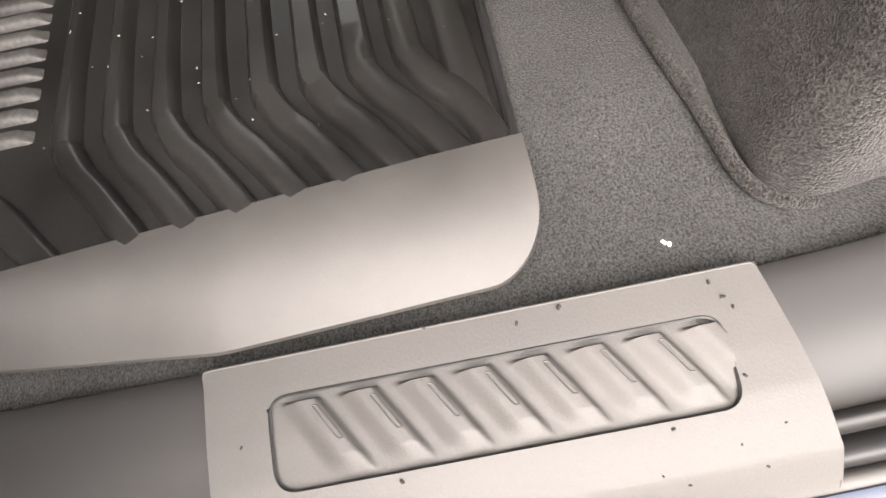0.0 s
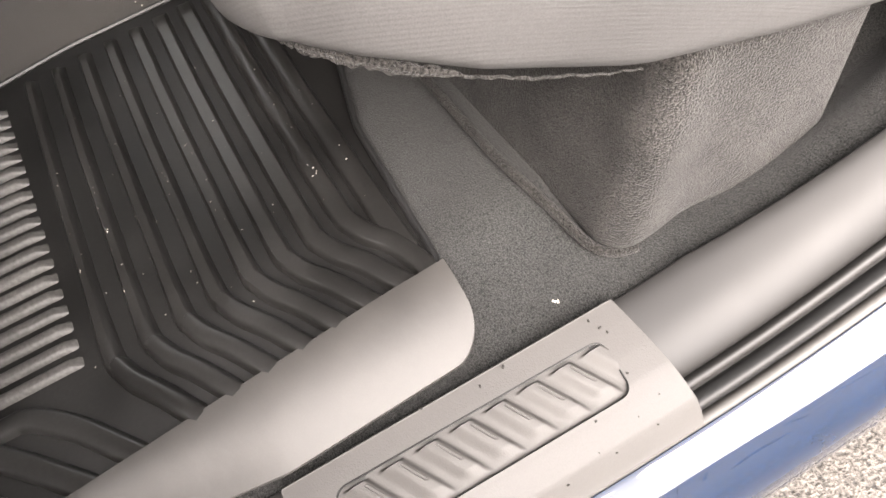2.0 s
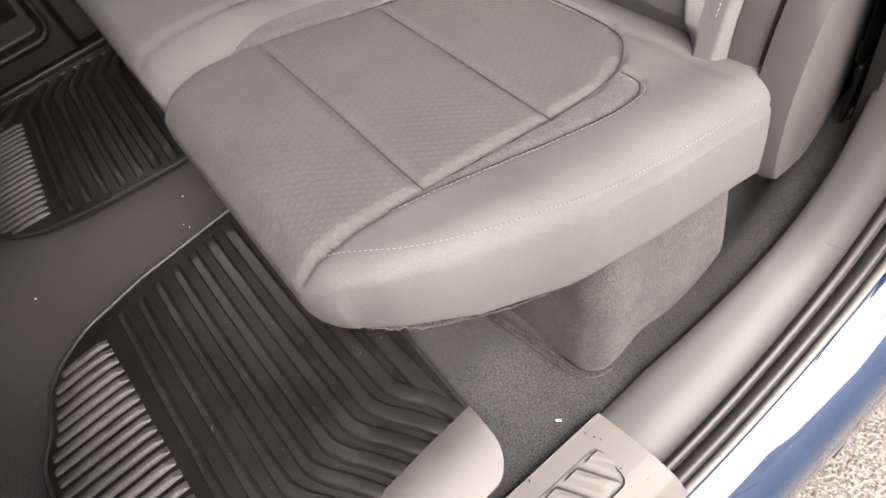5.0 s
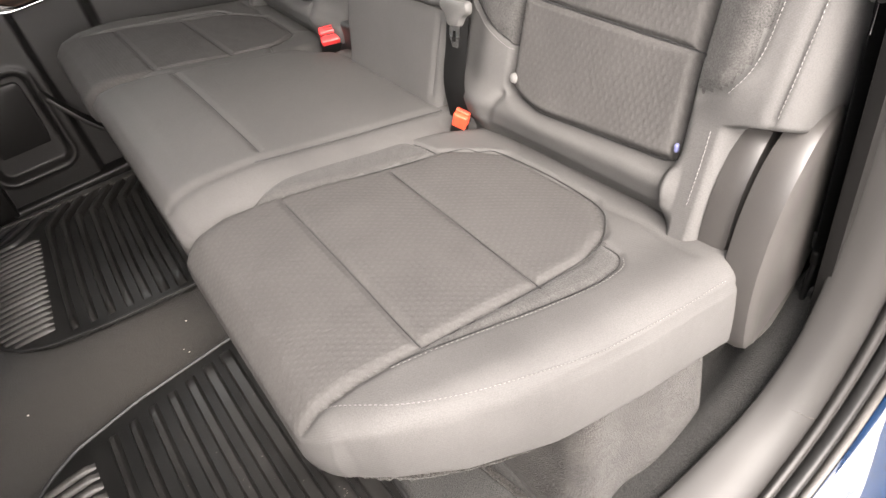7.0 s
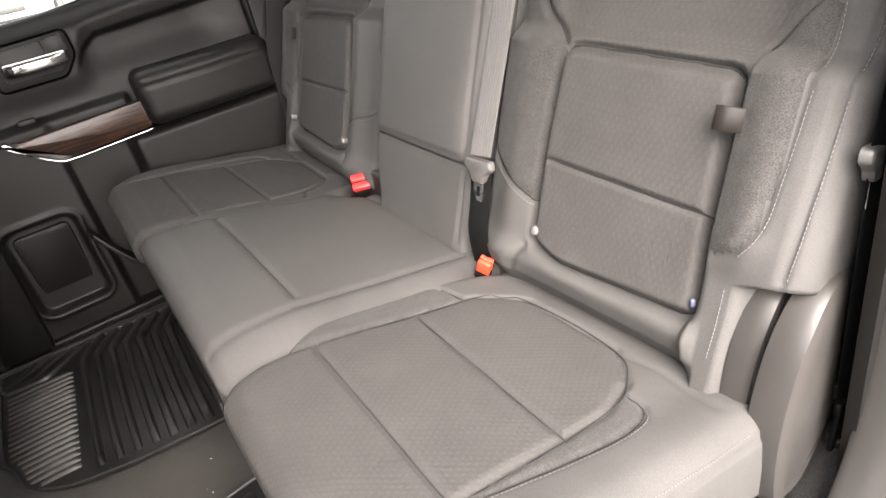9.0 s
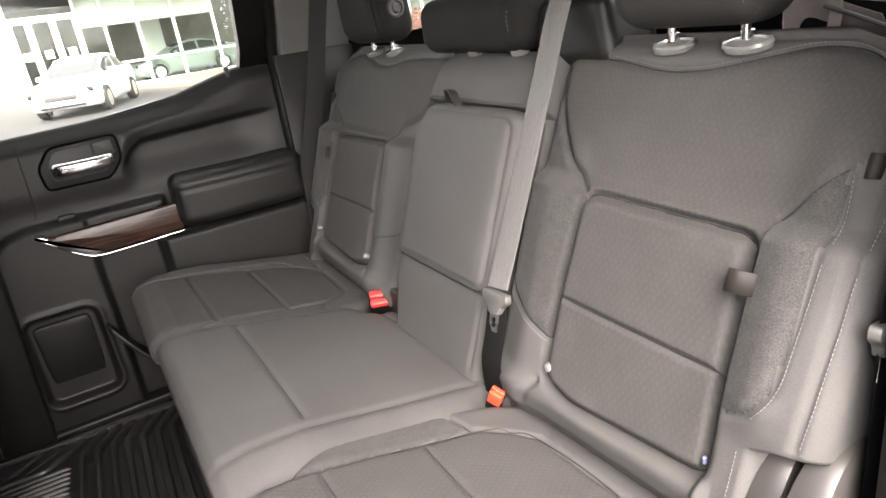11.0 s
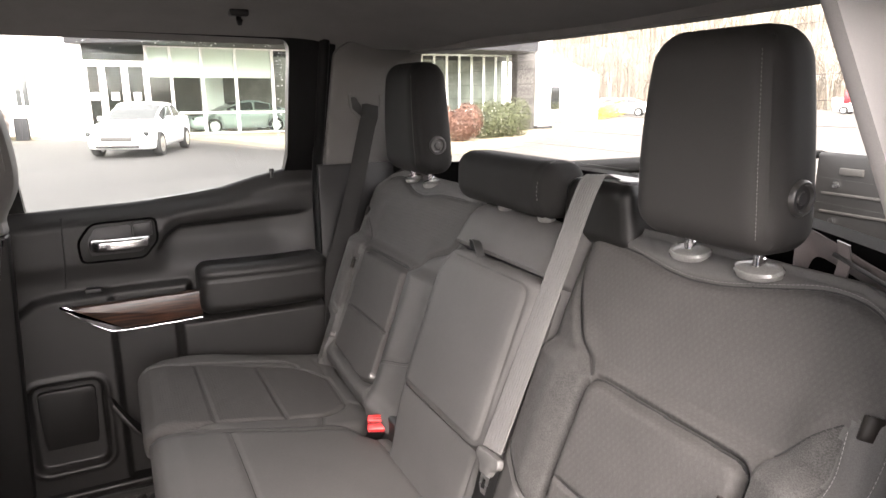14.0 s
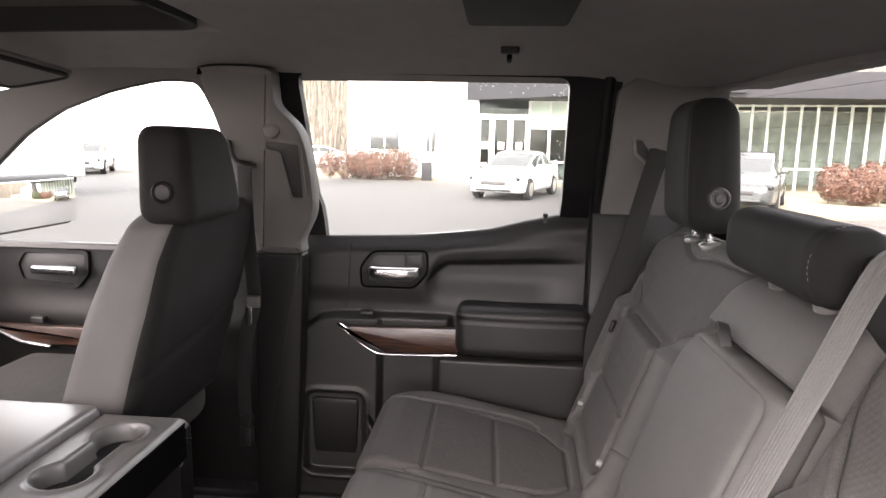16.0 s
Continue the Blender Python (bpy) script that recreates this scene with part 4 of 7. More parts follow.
    path = [lean(0.028, 0.375, 0.010), lean(0.022, 0.388, 0.022), lean(0.014, 0.394, 0.028), lean(0.0, 0.390, 0.028), lean(-0.014, 0.374, 0.024), lean(-0.024, 0.358, 0.016)]
    put("pull_tab", ribbon(smooth_path(path, 5), (0.003, 0.008, 0.002), 0.002), SEAL, b, "black release strap")
    p, f, u = lattice((-0.146, -0.050, 0.862), (0.196, 0.050, 0.966), (44, 20, 18), 0.036)
    p[:, 1] -= 0.683
    end = np.abs(p[:, 0] + 0.116)
    r = np.exp(-(end / 0.0035) ** 2) * 0.003
    c = p - np.array((0, -0.683, 0.915))
    c[:, 0] = 0
    p -= c / np.maximum(np.linalg.norm(c, axis=1, keepdims=True), 1e-6) * r[:, None]
    h = put("head_restraint", (p, f), ROLL, seat, "low charcoal head roll")
    ring = [(-0.119, -0.683 + 0.0505 * math.cos(a), 0.915 + 0.0535 * math.sin(a)) for a in np.linspace(-0.6, 1.9, 30)]
    put("seam_stitching", stitches(ring, (-0.3, 0.7, 0.6), 0.0045, 0.003, 0.0007), DARK_THREAD, h, "grey stitching")
    for dx in (-0.101, 0.036):
        put("post_collar", moved(lathe([(0.019, -0.010), (0.019, 0.002), (0.016, 0.005), (0.009, 0.007)], 24), pose(dx, -0.668, 0.866, -14, 0, 0) @ Matrix.Diagonal((1.1, 0.7, 1, 1))), BELT_PLASTIC, h, "grey collar")
        put("post", tube([(dx, -0.672, 0.84), (dx, -0.676, 0.90)], 0.006, 12), CHROME, h, "chrome post")
    return seat


def belt_tongue(belt, at, down, wide):
    """Grey belt tongue with its steel latch plate."""
    a, d, w = np.array(at, float), np.array(down, float), np.array(wide, float)
    n = np.cross(w, d)
    n /= np.linalg.norm(n)
    m = Matrix(((w[0], d[0], n[0], a[0]), (w[1], d[1], n[1], a[1]), (w[2], d[2], n[2], a[2]), (0, 0, 0, 1)))
    body = rounded_poly([(-0.031, -0.012), (0.031, -0.012), (0.034, 0.002), (0.018, 0.012), (0.013, 0.026), (-0.013, 0.026), (-0.018, 0.012), (-0.034, 0.002)], 0.006)
    place = lambda u, v, h: tuple(m @ Vector((u, v, h - 0.006)))
    t = put("tongue", slab(body, place, 0.012, 0.004), BELT_PLASTIC, belt, "grey plastic belt tongue")
    put("latch_plate", band(rounded_poly([(-0.011, 0.02), (0.011, 0.02), (0.011, 0.056), (-0.011, 0.056)], 0.003), rounded_poly([(-0.005, 0.032), (0.005, 0.032), (0.005, 0.048), (-0.005, 0.048)], 0.002), lambda u, v, h: tuple(m @ Vector((u, v, h - 0.001))), 0.002), STEEL, t, "steel latch plate")


def seat_belts():
    belt = thing("seat_belt", "grey centre seat belt hanging across the bench backrest", "seat belt", "rear seat belts", at=(-0.235, -0.66, 0.94))
    path = smooth_path([(-0.232, -0.720, 0.930), (-0.228, -0.690, 0.948), (-0.224, -0.662, 0.940), (-0.226, -0.606, 0.810), (-0.232, -0.532, 0.640), (-0.238, -0.477, 0.520)], 8)
    put("webbing", ribbon(path, (0.0235, 0.003, -0.002), 0.0016), BELT, belt)
    for dx in (-0.0195, -0.0140, -0.0085, -0.0030, 0.0025, 0.0080, 0.0135, 0.0190):
        put("rib", ribbon(path + np.array((dx, 0.0011 + 0.13 * dx, 0.0006 - 0.085 * dx)), (0.0016, 0, 0), 0.0007), BELT, belt)
    belt_tongue(belt, (-0.240, -0.470, 0.505), (-0.05, 0.26, -0.96), (0.99, 0.03, -0.04))
    low = smooth_path([(-0.240, -0.474, 0.50), (-0.247, -0.456, 0.45), (-0.252, -0.438, 0.40), (-0.250, -0.440, 0.34)], 6)
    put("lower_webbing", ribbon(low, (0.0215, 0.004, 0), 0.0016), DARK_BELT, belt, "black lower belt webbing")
    guide = thing("belt_guide", "black plastic belt outlet on top of the backrest", "belt guide", at=(-0.22, -0.72, 0.86))
    p, f, u = lattice((-0.315, -0.785, 0.835), (-0.130, -0.672, 0.943), (24, 16, 16), 0.022)
    k = np.clip((p[:, 2] - 0.835) / 0.108, 0, 1)
    p[:, 0] = -0.222 + (p[:, 0] + 0.222) * (1.0 - 0.18 * k)
    put("housing", (p, f), PLASTIC, guide)
    put("bezel", rbox((-0.285, -0.715, 0.940), (-0.185, -0.690, 0.947), 0.003), BELT_PLASTIC, guide, "grey bezel round the slot")
    # the driver-side belt, from its floor anchor up along the pillar
    belt = thing("seat_belt", "black driver-side rear belt along the pillar", "seat belt", "rear seat belts", at=(-0.785, -0.57, 0.22))
    path = smooth_path([(-0.763, -0.598, 0.262), (-0.764, -0.594, 0.32), (-0.765, -0.590, 0.42), (-0.765, -0.588, 0.54), (-0.765, -0.586, 0.64), (-0.768, -0.620, 0.80), (-0.772, -0.70, 0.97), (-0.775, -0.73, 1.05)], 8)
    put("webbing", ribbon(path, (0.004, 0.022, 0.004), 0.0016), DARK_BELT, belt)
    put("stitched_fold", ribbon(np.array([(-0.7605, -0.597, 0.284), (-0.7605, -0.596, 0.296), (-0.7605, -0.595, 0.308)]), (0.004, 0.0215, 0.004), 0.0022), GREY_BELT, belt, "stitched webbing fold")
    put("anchor", join(moved(rbox((-0.005, -0.024, -0.010), (0.005, 0.024, 0.012), 0.004), pose(-0.763, -0.597, 0.272)), moved(rbox((-0.004, -0.012, -0.070), (0.004, 0.012, -0.004), 0.004), pose(-0.762, -0.592, 0.272, 10)), tube([(-0.770, -0.584, 0.215), (-0.753, -0.584, 0.215)], 0.009, 12)), PLASTIC, belt, "black anchor bracket")
    belt_tongue(belt, (-0.760, -0.578, 0.606), (0.0, 0.02, -1.0), (-0.15, 0.97, 0.22))
    belt = thing("seat_belt", "grey-black passenger-side rear belt hanging from the pillar slot", "seat belt", "rear seat belts", at=(0.72, -0.62, 1.02))
    path = smooth_path([(0.735, -0.650, 1.055), (0.715, -0.640, 1.022), (0.716, -0.630, 0.99), (0.722, -0.590, 0.82), (0.730, -0.545, 0.66), (0.735, -0.520, 0.58), (0.737, -0.515, 0.46)], 8)
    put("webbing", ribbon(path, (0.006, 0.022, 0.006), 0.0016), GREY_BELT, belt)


def buckle(name, at, turn, label, size=1.0, deep=0.075, tall=0.013, hue=RED, word="red"):
    """A belt buckle: black housing, red button on its end, tongue slot."""
    b = thing(name, label, "seat belt buckle", "belt buckles", at=at)
    m = pose(*at, *turn) @ Matrix.Diagonal((size, size, size, 1))
    body = put("housing", moved(rbox((-0.019, -0.013, -deep), (0.019, 0.013, 0.004), 0.006), m), PLASTIC, b)
    button = put("release_button", moved(join(rbox((-0.017, -0.012, -0.004), (0.017, -0.0005, tall), 0.003), rbox((-0.017, 0.0012, -0.004), (0.017, 0.012, tall - 0.002), 0.003)), m), hue, body, word + " release button")
    put("slot", moved(rbox((-0.014, -0.0004, 0.000), (0.014, 0.0011, 0.0090), 0.0003), m), SEAL, body, "dark tongue slot")
    put("lettering", moved(join(rbox((-0.010, -0.009, tall - 0.0002), (0.010, -0.0075, tall + 0.0003), 0.0002), rbox((-0.008, -0.0055, tall - 0.0002), (0.008, -0.004, tall + 0.0003), 0.0002)), m), SEAM, button, "tiny dark embossed lettering")


def side_cover():
    """Plastic hinge covers beside the driver-side backrest."""
    cover = thing("hinge_cover", "satin dark grey plastic hinge covers beside the backrest", "seat trim", at=(-0.72, -0.52, 0.2))
    outline = [(-0.450, 0.212), (-0.446, 0.296), (-0.460, 0.371), (-0.484, 0.426), (-0.513, 0.458), (-0.550, 0.474), (-0.60, 0.474), (-0.66, 0.455), (-0.69, 0.36), (-0.68, 0.26), (-0.60, 0.235), (-0.52, 0.205), (-0.475, 0.198)]
    outline = smooth_path([(a, b, 0) for a, b in outline], 4, True)[:, :2]
    for x, t, grow, mat, name in ((-0.727, 0.042, 0.0, COVER, "outer_cover"), (-0.687, 0.036, 0.004, COVER, "inner_cover")):
        put(name, slab(inset(outline, grow), lambda u, v, h, x=x: (x - h * float(np.interp(u, (-0.70, -0.62, -0.56, -0.50, -0.45), (0.10, 0.30, 0.72, 0.96, 1.0))), u, v), t, 0.016), mat, cover)


def seat_base():
    """The carpeted box under the driver-side cushion."""
    base = thing("seat_riser", "plush grey-brown carpeted riser under the bench cushion", "seat base", at=(-0.5, -0.35, 0.02))
    p, f, u = lattice((-0.735, -0.46, 0.0), (-0.16, -0.196, 0.235), (70, 40, 30), 0.035)
    k = np.clip(p[:, 2] / 0.235, 0, 1)
    p[:, 1] -= 0.05 * k * (u[:, 1] > 0.5) - 0.03 * (u[:, 0]) * (1 - k) * (u[:, 1] > 0.5)
    p[:, 0] += 0.012 * k * (u[:, 0] < 0.5)
    p[:, 2] = np.where(p[:, 2] > 0.16, np.minimum(p[:, 2], cushion_low(p[:, 1]) - 0.004), p[:, 2])
    p[:, 0] += np.where(u[:, 0] < 0.03, 0.008 * np.exp(-((p[:, 1] + 0.30) / 0.04) ** 2), 0)
    put("carpet_cover", (p, f), PLUSH, base)
    rim = smooth_path([(-0.728, -0.236, 0.010), (-0.722, -0.212, 0.013), (-0.702, -0.196, 0.017), (-0.65, -0.184, 0.030), (-0.588, -0.172, 0.038), (-0.50, -0.166, 0.040), (-0.38, -0.162, 0.040)], 8)
    put("hem", tube(rim, 0.0056, 10), PLUSH, base, "rolled carpet hem")


outboard_seat(False)
outboard_seat(True)
centre_seat()
seat_belts()
buckle("seat_belt_buckle", (-0.262, -0.430, 0.338), (-14, -24, 30), "orange-topped belt buckle standing out of the cushion gap", 0.68, 0.09, 0.042, ORANGE, "orange")
buckle("seat_belt_buckle", (0.188, -0.444, 0.366), (-42, 0, 66), "black belt buckle with red button in a recess", 1.45)


def hanging_strap():
    s = thing("tether_strap", "folded satin grey strap behind the head restraint", "strap", at=(-0.58, -0.74, 0.86))
    path = smooth_path([(-0.556, -0.722, 0.850), (-0.553, -0.726, 0.885), (-0.562, -0.730, 0.903), (-0.590, -0.734, 0.894), (-0.625, -0.737, 0.879), (-0.655, -0.738, 0.868)], 6)
    put("webbing", ribbon(path, (0.003, 0.010, 0.018), 0.002), BRONZE, s)
    put("keeper", ribbon(smooth_path([(-0.604, -0.722, 0.912), (-0.607, -0.724, 0.890), (-0.603, -0.726, 0.868)], 4), (0.007, 0.001, 0.002), 0.004), BRONZE, s, "sewn keeper loop")
    put("edge_loop", tube(smooth_path([(-0.600, -0.712, 0.899), (-0.635, -0.714, 0.886), (-0.670, -0.716, 0.872)], 4), 0.0028, 8), SEAL, s, "black wire loop")


hanging_strap()
side_cover()
seat_base()


# ---- the cab: floor, sill, pillars, ceiling, rear wall ----
def floor_z(x, y):
    z = np.interp(x, (-0.80, -0.76, -0.70, -0.62, 0.62, 0.80), (-0.004, 0.000, 0.006, 0.028, 0.028, 0.010))
    mid = np.interp(y, (-0.95, -0.60, -0.45, -0.30, 2.0), (0.24, 0.20, 0.075, 0.004, 0.0))
    side = np.interp(y, (-0.95, -0.62, -0.58, -0.54, -0.48, -0.40, -0.28, -0.15, 2.0), (0.34, 0.245, 0.215, 0.180, 0.118, 0.060, 0.012, 0.0, 0.0))
    return z + mid * 0.4 + (side - mid * 0.4) * np.interp(x, (-0.82, -0.75, -0.70), (1.0, 1.0, 0.0))


def grid(xs, ys, height):
    v = [(x, y, float(height(x, y))) for y in ys for x in xs]
    n = len(xs)
    f = [(j * n + i, j * n + i + 1, (j + 1) * n + i + 1, (j + 1) * n + i) for j in range(len(ys) - 1) for i in range(n - 1)]
    return np.array(v), f


floor = tagged(part("floor", grid(np.linspace(-0.80, 0.86, 90), np.linspace(-0.95, 1.7, 110), floor_z), FLOOR_CARPET), "charcoal carpet on the cab floor, dusty in the middle", "floor", kind="structure")

# the sill and the rear edge of the near door opening, swept along one curve seen from the side
OPENING = smooth_path([(0, 1.6, 0.0), (0, 0.8, 0.0), (0, 0.0, 0.0), (0, -0.15, 0.002), (0, -0.28, 0.022), (0, -0.40, 0.074), (0, -0.48, 0.138), (0, -0.535, 0.235), (0, -0.560, 0.36), (0, -0.562, 0.55), (0, -0.548, 0.80), (0, -0.522, 1.05), (0, -0.49, 1.24)], 12)[:, 1:]


def swept(profile, path, y_min=-9, y_max=9, narrow=0.0):
    """A trim strip: its section as (across, lift into the opening), carried along the opening's edge."""
    path = np.array([p for p in path if y_min <= p[0] <= y_max])
    t = np.gradient(path, axis=0)
    t /= np.linalg.norm(t, axis=1, keepdims=True)
    nrm = np.stack([t[:, 1], -t[:, 0]], 1)
    if nrm[0, 1] < 0:
        nrm = -nrm
    m = len(profile)
    v = [(x - narrow * np.clip((x + 0.845) / 0.08, 0, 1) * np.clip((-0.26 - p[0]) / 0.26, 0, 1), p[0] + q[0] * h, p[1] + q[1] * h) for p, q in zip(path, nrm) for x, h in profile]
    f = [(i * m + k, (i + 1) * m + k, (i + 1) * m + k + 1, i * m + k + 1) for i in range(len(path) - 1) for k in range(m - 1)]
    return np.array(v), f


def soft_profile(points, n=4):
    return smooth_path([(a, b, 0) for a, b in points], n)[:, :2]


sill = thing("door_sill", "satin dark grey plastic door sill with grained step plate", "door sill", kind="structure", at=(-0.82, -0.05, 0.0))
put("sill_trim", swept(soft_profile([(-0.760, -0.020), (-0.764, 0.004), (-0.769, 0.008), (-0.785, 0.006), (-0.812, -0.002), (-0.832, -0.014), (-0.845, -0.030), (-0.8495, -0.052)]), OPENING, y_min=-0.475, narrow=0.030), SATIN, sill)
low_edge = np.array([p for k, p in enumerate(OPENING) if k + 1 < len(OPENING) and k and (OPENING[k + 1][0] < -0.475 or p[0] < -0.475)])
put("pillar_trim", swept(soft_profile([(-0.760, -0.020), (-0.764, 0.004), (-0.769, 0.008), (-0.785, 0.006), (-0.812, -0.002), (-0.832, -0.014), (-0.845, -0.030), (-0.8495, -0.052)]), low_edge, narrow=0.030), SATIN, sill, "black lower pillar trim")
put("seal_lip", swept(soft_profile([(-0.846, -0.036), (-0.852, -0.030), (-0.858, -0.034), (-0.858, -0.050)]), OPENING), SATIN, sill)
put("door_seal", swept(soft_profile([(-0.856, -0.060), (-0.860, -0.050), (-0.868, -0.046), (-0.874, -0.050), (-0.875, -0.070)]), OPENING), SEAL, sill, "black rubber door seal")
put("seal_channel", swept(soft_profile([(-0.846, -0.072), (-0.880, -0.072)]), OPENING), SEAL, sill)
put("flange", swept(soft_profile([(-0.874, -0.062), (-0.879, -0.056), (-0.886, -0.058), (-0.889, -0.066)]), OPENING), PALE_RUBBER, sill)


def sill_h(x):
    return float(np.interp(x, (-0.885, -0.878, -0.868, -0.850, -0.835, -0.812, -0.785, -0.764), (-0.052, -0.040, -0.024, -0.012, -0.004, 0.003, 0.009, 0.013)))


def step_plate():
    """The grained plate on the sill: a frame round a ribbed inlay."""
    y0, y1 = -0.200, 0.152
    outline = rounded_poly([(-0.7640, y0 + 0.022), (-0.8845, y0), (-0.8860, y0 + 0.03), (-0.8860, y1), (-0.7680, y1)], 0.003)
    hole = rounded_poly([(-0.789, -0.149), (-0.841, -0.149), (-0.841, 0.116), (-0.789, 0.116)], 0.013, 8)
    nx, ny = 42, 120
    p = np.array([(e - (0.8860 + e) * i / nx, y0 + (y1 - y0) * j / ny) for j in range(ny + 1) for e in (-0.7640 - 0.004 * j / ny,) for i in range(nx + 1)])
    slant = np.interp(p[:, 0], (-0.88, -0.76), (0.0, 0.022))
    p[:, 1] = np.where(p[:, 1] < 0, p[:, 1] + slant * (p[:, 1] / y0), p[:, 1])
    d, foot = near_curve(p, hole, True)
    p[d < 0.0017] = foot[d < 0.0017]
    f = [(j * (nx + 1) + i, (j + 1) * (nx + 1) + i, (j + 1) * (nx + 1) + i + 1, j * (nx + 1) + i + 1) for j in range(ny) for i in range(nx)]
    mid = np.array([p[list(q)].mean(0) for q in f])
    keep = ~inside(mid, hole)
    v = np.array([(x, y, sill_h(x) + 0.0032) for x, y in p])
    frame_shape = split(v, f, list(keep.astype(int)))[1]
    put("step_plate", frame_shape, GRAINED, sill, "leather-grained step plate")
    edge = [(x, y, sill_h(x) + 0.0032) for x, y in outline]
    put("plate_edge", tube([(x, y, z - 0.0006) for x, y, z in edge], 0.0010, 6, True), GRAINED, sill)
    # inlay: a shallow pan with seven slanting ribs, each hollowed by a narrow slot
    px, py = 40, 200
    q = np.array([(-0.7880 - 0.0540 * i / px, -0.1500 + 0.2670 * j / py) for j in range(py + 1) for i in range(px + 1)])
    a = (-0.789 - q[:, 0]) / 0.052
    rib_c = [0.086 - 0.0335 * k for k in range(8)]
    h = np.zeros(len(q))
    for c in rib_c:
        along = q[:, 1] - (c + 0.016 - 0.034 * a)
        rise = np.clip(np.minimum((0.0140 - along) / 0.016, (along + 0.0150) / 0.006), 0, 1)
        ends = np.clip((a - 0.07) / 0.03, 0, 1) * np.clip((0.95 - a) / 0.22, 0, 1)
        h = np.maximum(h, 0.0062 * rise * rise * (3 - 2 * rise) * ends)
    z = np.array([sill_h(x) for x in q[:, 0]]) - 0.0022 + h
    fi = [(j * (px + 1) + i, (j + 1) * (px + 1) + i, (j + 1) * (px + 1) + i + 1, j * (px + 1) + i + 1) for j in range(py) for i in range(px)]
    pan = put("ribbed_inlay", (np.stack([q[:, 0], q[:, 1], z], 1), fi), GRAINED, sill, "ribbed step inlay with slots")
    put("inlay_gap", tube([(x, y, sill_h(x) + 0.0012) for x, y in hole], 0.0013, 6, True), SEAL, sill, "dark joint round the inlay")
    for c in rib_c[:-1]:
        ring = rounded_poly([(-0.7985, c + 0.0045), (-0.7985, c + 0.0015), (-0.8185, c - 0.0115), (-0.8185, c - 0.0085)], 0.001, 3)
        put("slot", tube([(x, y, sill_h(x) + 0.0043) for x, y in ring], 0.00050, 5, True), PALE_RUBBER, pan)


step_plate()

# painted body below the sill
rocker = thing("rocker_panel", "metallic blue painted rocker panel under the door sill", "car body", kind="structure", at=(-0.95, 0.0, -0.2))
put("panel", swept(soft_profile([(-0.882, -0.090), (-0.885, -0.062), (-0.893, -0.060), (-0.915, -0.078), (-0.938, -0.105), (-0.952, -0.140), (-0.957, -0.19)]), OPENING), PAINT, rocker)
low = soft_profile([(-0.9568, -0.185), (-0.958, -0.23), (-0.950, -0.27), (-0.91, -0.30), (-0.80, -0.31)])
put("lower_panel", swept(low, OPENING, y_min=-0.45), PAINT, rocker)
quarter = [(-0.47, -0.30), (-0.47, -0.11), (-0.60, -0.02), (-0.72, 0.10), (-0.80, 0.25), (-0.86, 0.5), (-0.90, 0.8), (-0.92, 1.2), (-3.0, 1.2), (-3.0, -0.30)]
put("quarter_panel", slab(quarter, lambda u, v, h: (-0.930 - h, u, v), 0.025, 0.004), PAINT, rocker, "blue painted quarter panel")

# near pillar behind the door opening, closed by trim
pillar = thing("wall_near_rear", "dark grey plastic trim on the driver-side rear pillar", "pillar trim", kind="structure", at=(-0.80, -0.85, 0.6))
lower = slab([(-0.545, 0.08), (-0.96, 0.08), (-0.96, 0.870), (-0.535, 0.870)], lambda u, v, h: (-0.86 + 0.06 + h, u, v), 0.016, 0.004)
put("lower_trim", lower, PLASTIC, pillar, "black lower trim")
upper = slab(rounded_poly([(-0.562, 0.874), (-0.80, 0.874), (-0.80, 1.27), (-0.518, 1.27)], 0.012), lambda u, v, h: (-float(np.interp(v, (0.86, 1.22, 1.30), (0.795, 0.672, 0.61))) + h, u, v), 0.018, 0.008)
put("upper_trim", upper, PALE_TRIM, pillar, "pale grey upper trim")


def roof_z(x, y):
    return max(1.292 - 0.072 * (abs(x) / 0.72) ** 4 - 0.075 * max(0.0, (-y - 0.42) / 0.42) ** 1.6 - 0.05 * max(0.0, (y - 0.7) / 0.7) ** 2, 1.204)


xs = np.linspace(-0.74, 0.74, 120)
ys = np.linspace(-0.90, 1.45, 160)
def hx(x, y):
    edge = min(0.44 - x, x + 0.44, y - 0.345, 1.05 - y)
    return roof_z(x, y) + 0.06 * float(np.clip(edge / 0.014, 0, 1))


cv, cf = grid(xs, ys, hx)
top = cv.copy()
top[:, 2] += 0.075
ceiling = tagged(part("ceiling", join((cv, [q[::-1] for q in cf]), (top, cf)), LINING, angle=60), "charcoal cloth headliner with a sunken roof panel", "ceiling", kind="structure")
roof = thing("roof_recess", "recess in the headliner, the shade of its walls as a dark band", "roof panel", kind="structure", at=(0.0, 0.7, 1.31))
ro = rounded_poly([(-0.425, 0.362), (0.425, 0.362), (0.425, 1.03), (-0.425, 1.03)], 0.07, 8)
# dark band added in place of the shade on the recess's side walls
put("rim", band(ro, inset(ro, 0.012), lambda u, v, h: (u, v, roof_z(u, v) - 0.003 + h), 0.058), SEAM, roof, "dark band")
put("shade", slab(inset(ro, 0.006), lambda u, v, h: (u, v, roof_z(u, v) + 0.046 + h), 0.006, 0.001), TRIM, roof, "grey cloth panel")
lamp = thing("dome_lamp", "dark plastic dome lamp housing in the headliner", "lamp", at=(0.17, -0.28, 1.27))
put("housing", rbox((-0.06, -0.375, 1.276), (0.340, -0.185, 1.300), 0.012), SEAM, lamp)
hook = thing("coat_hook", "small black coat hook on the headliner", "coat hook", at=(0.556, -0.269, 1.27))
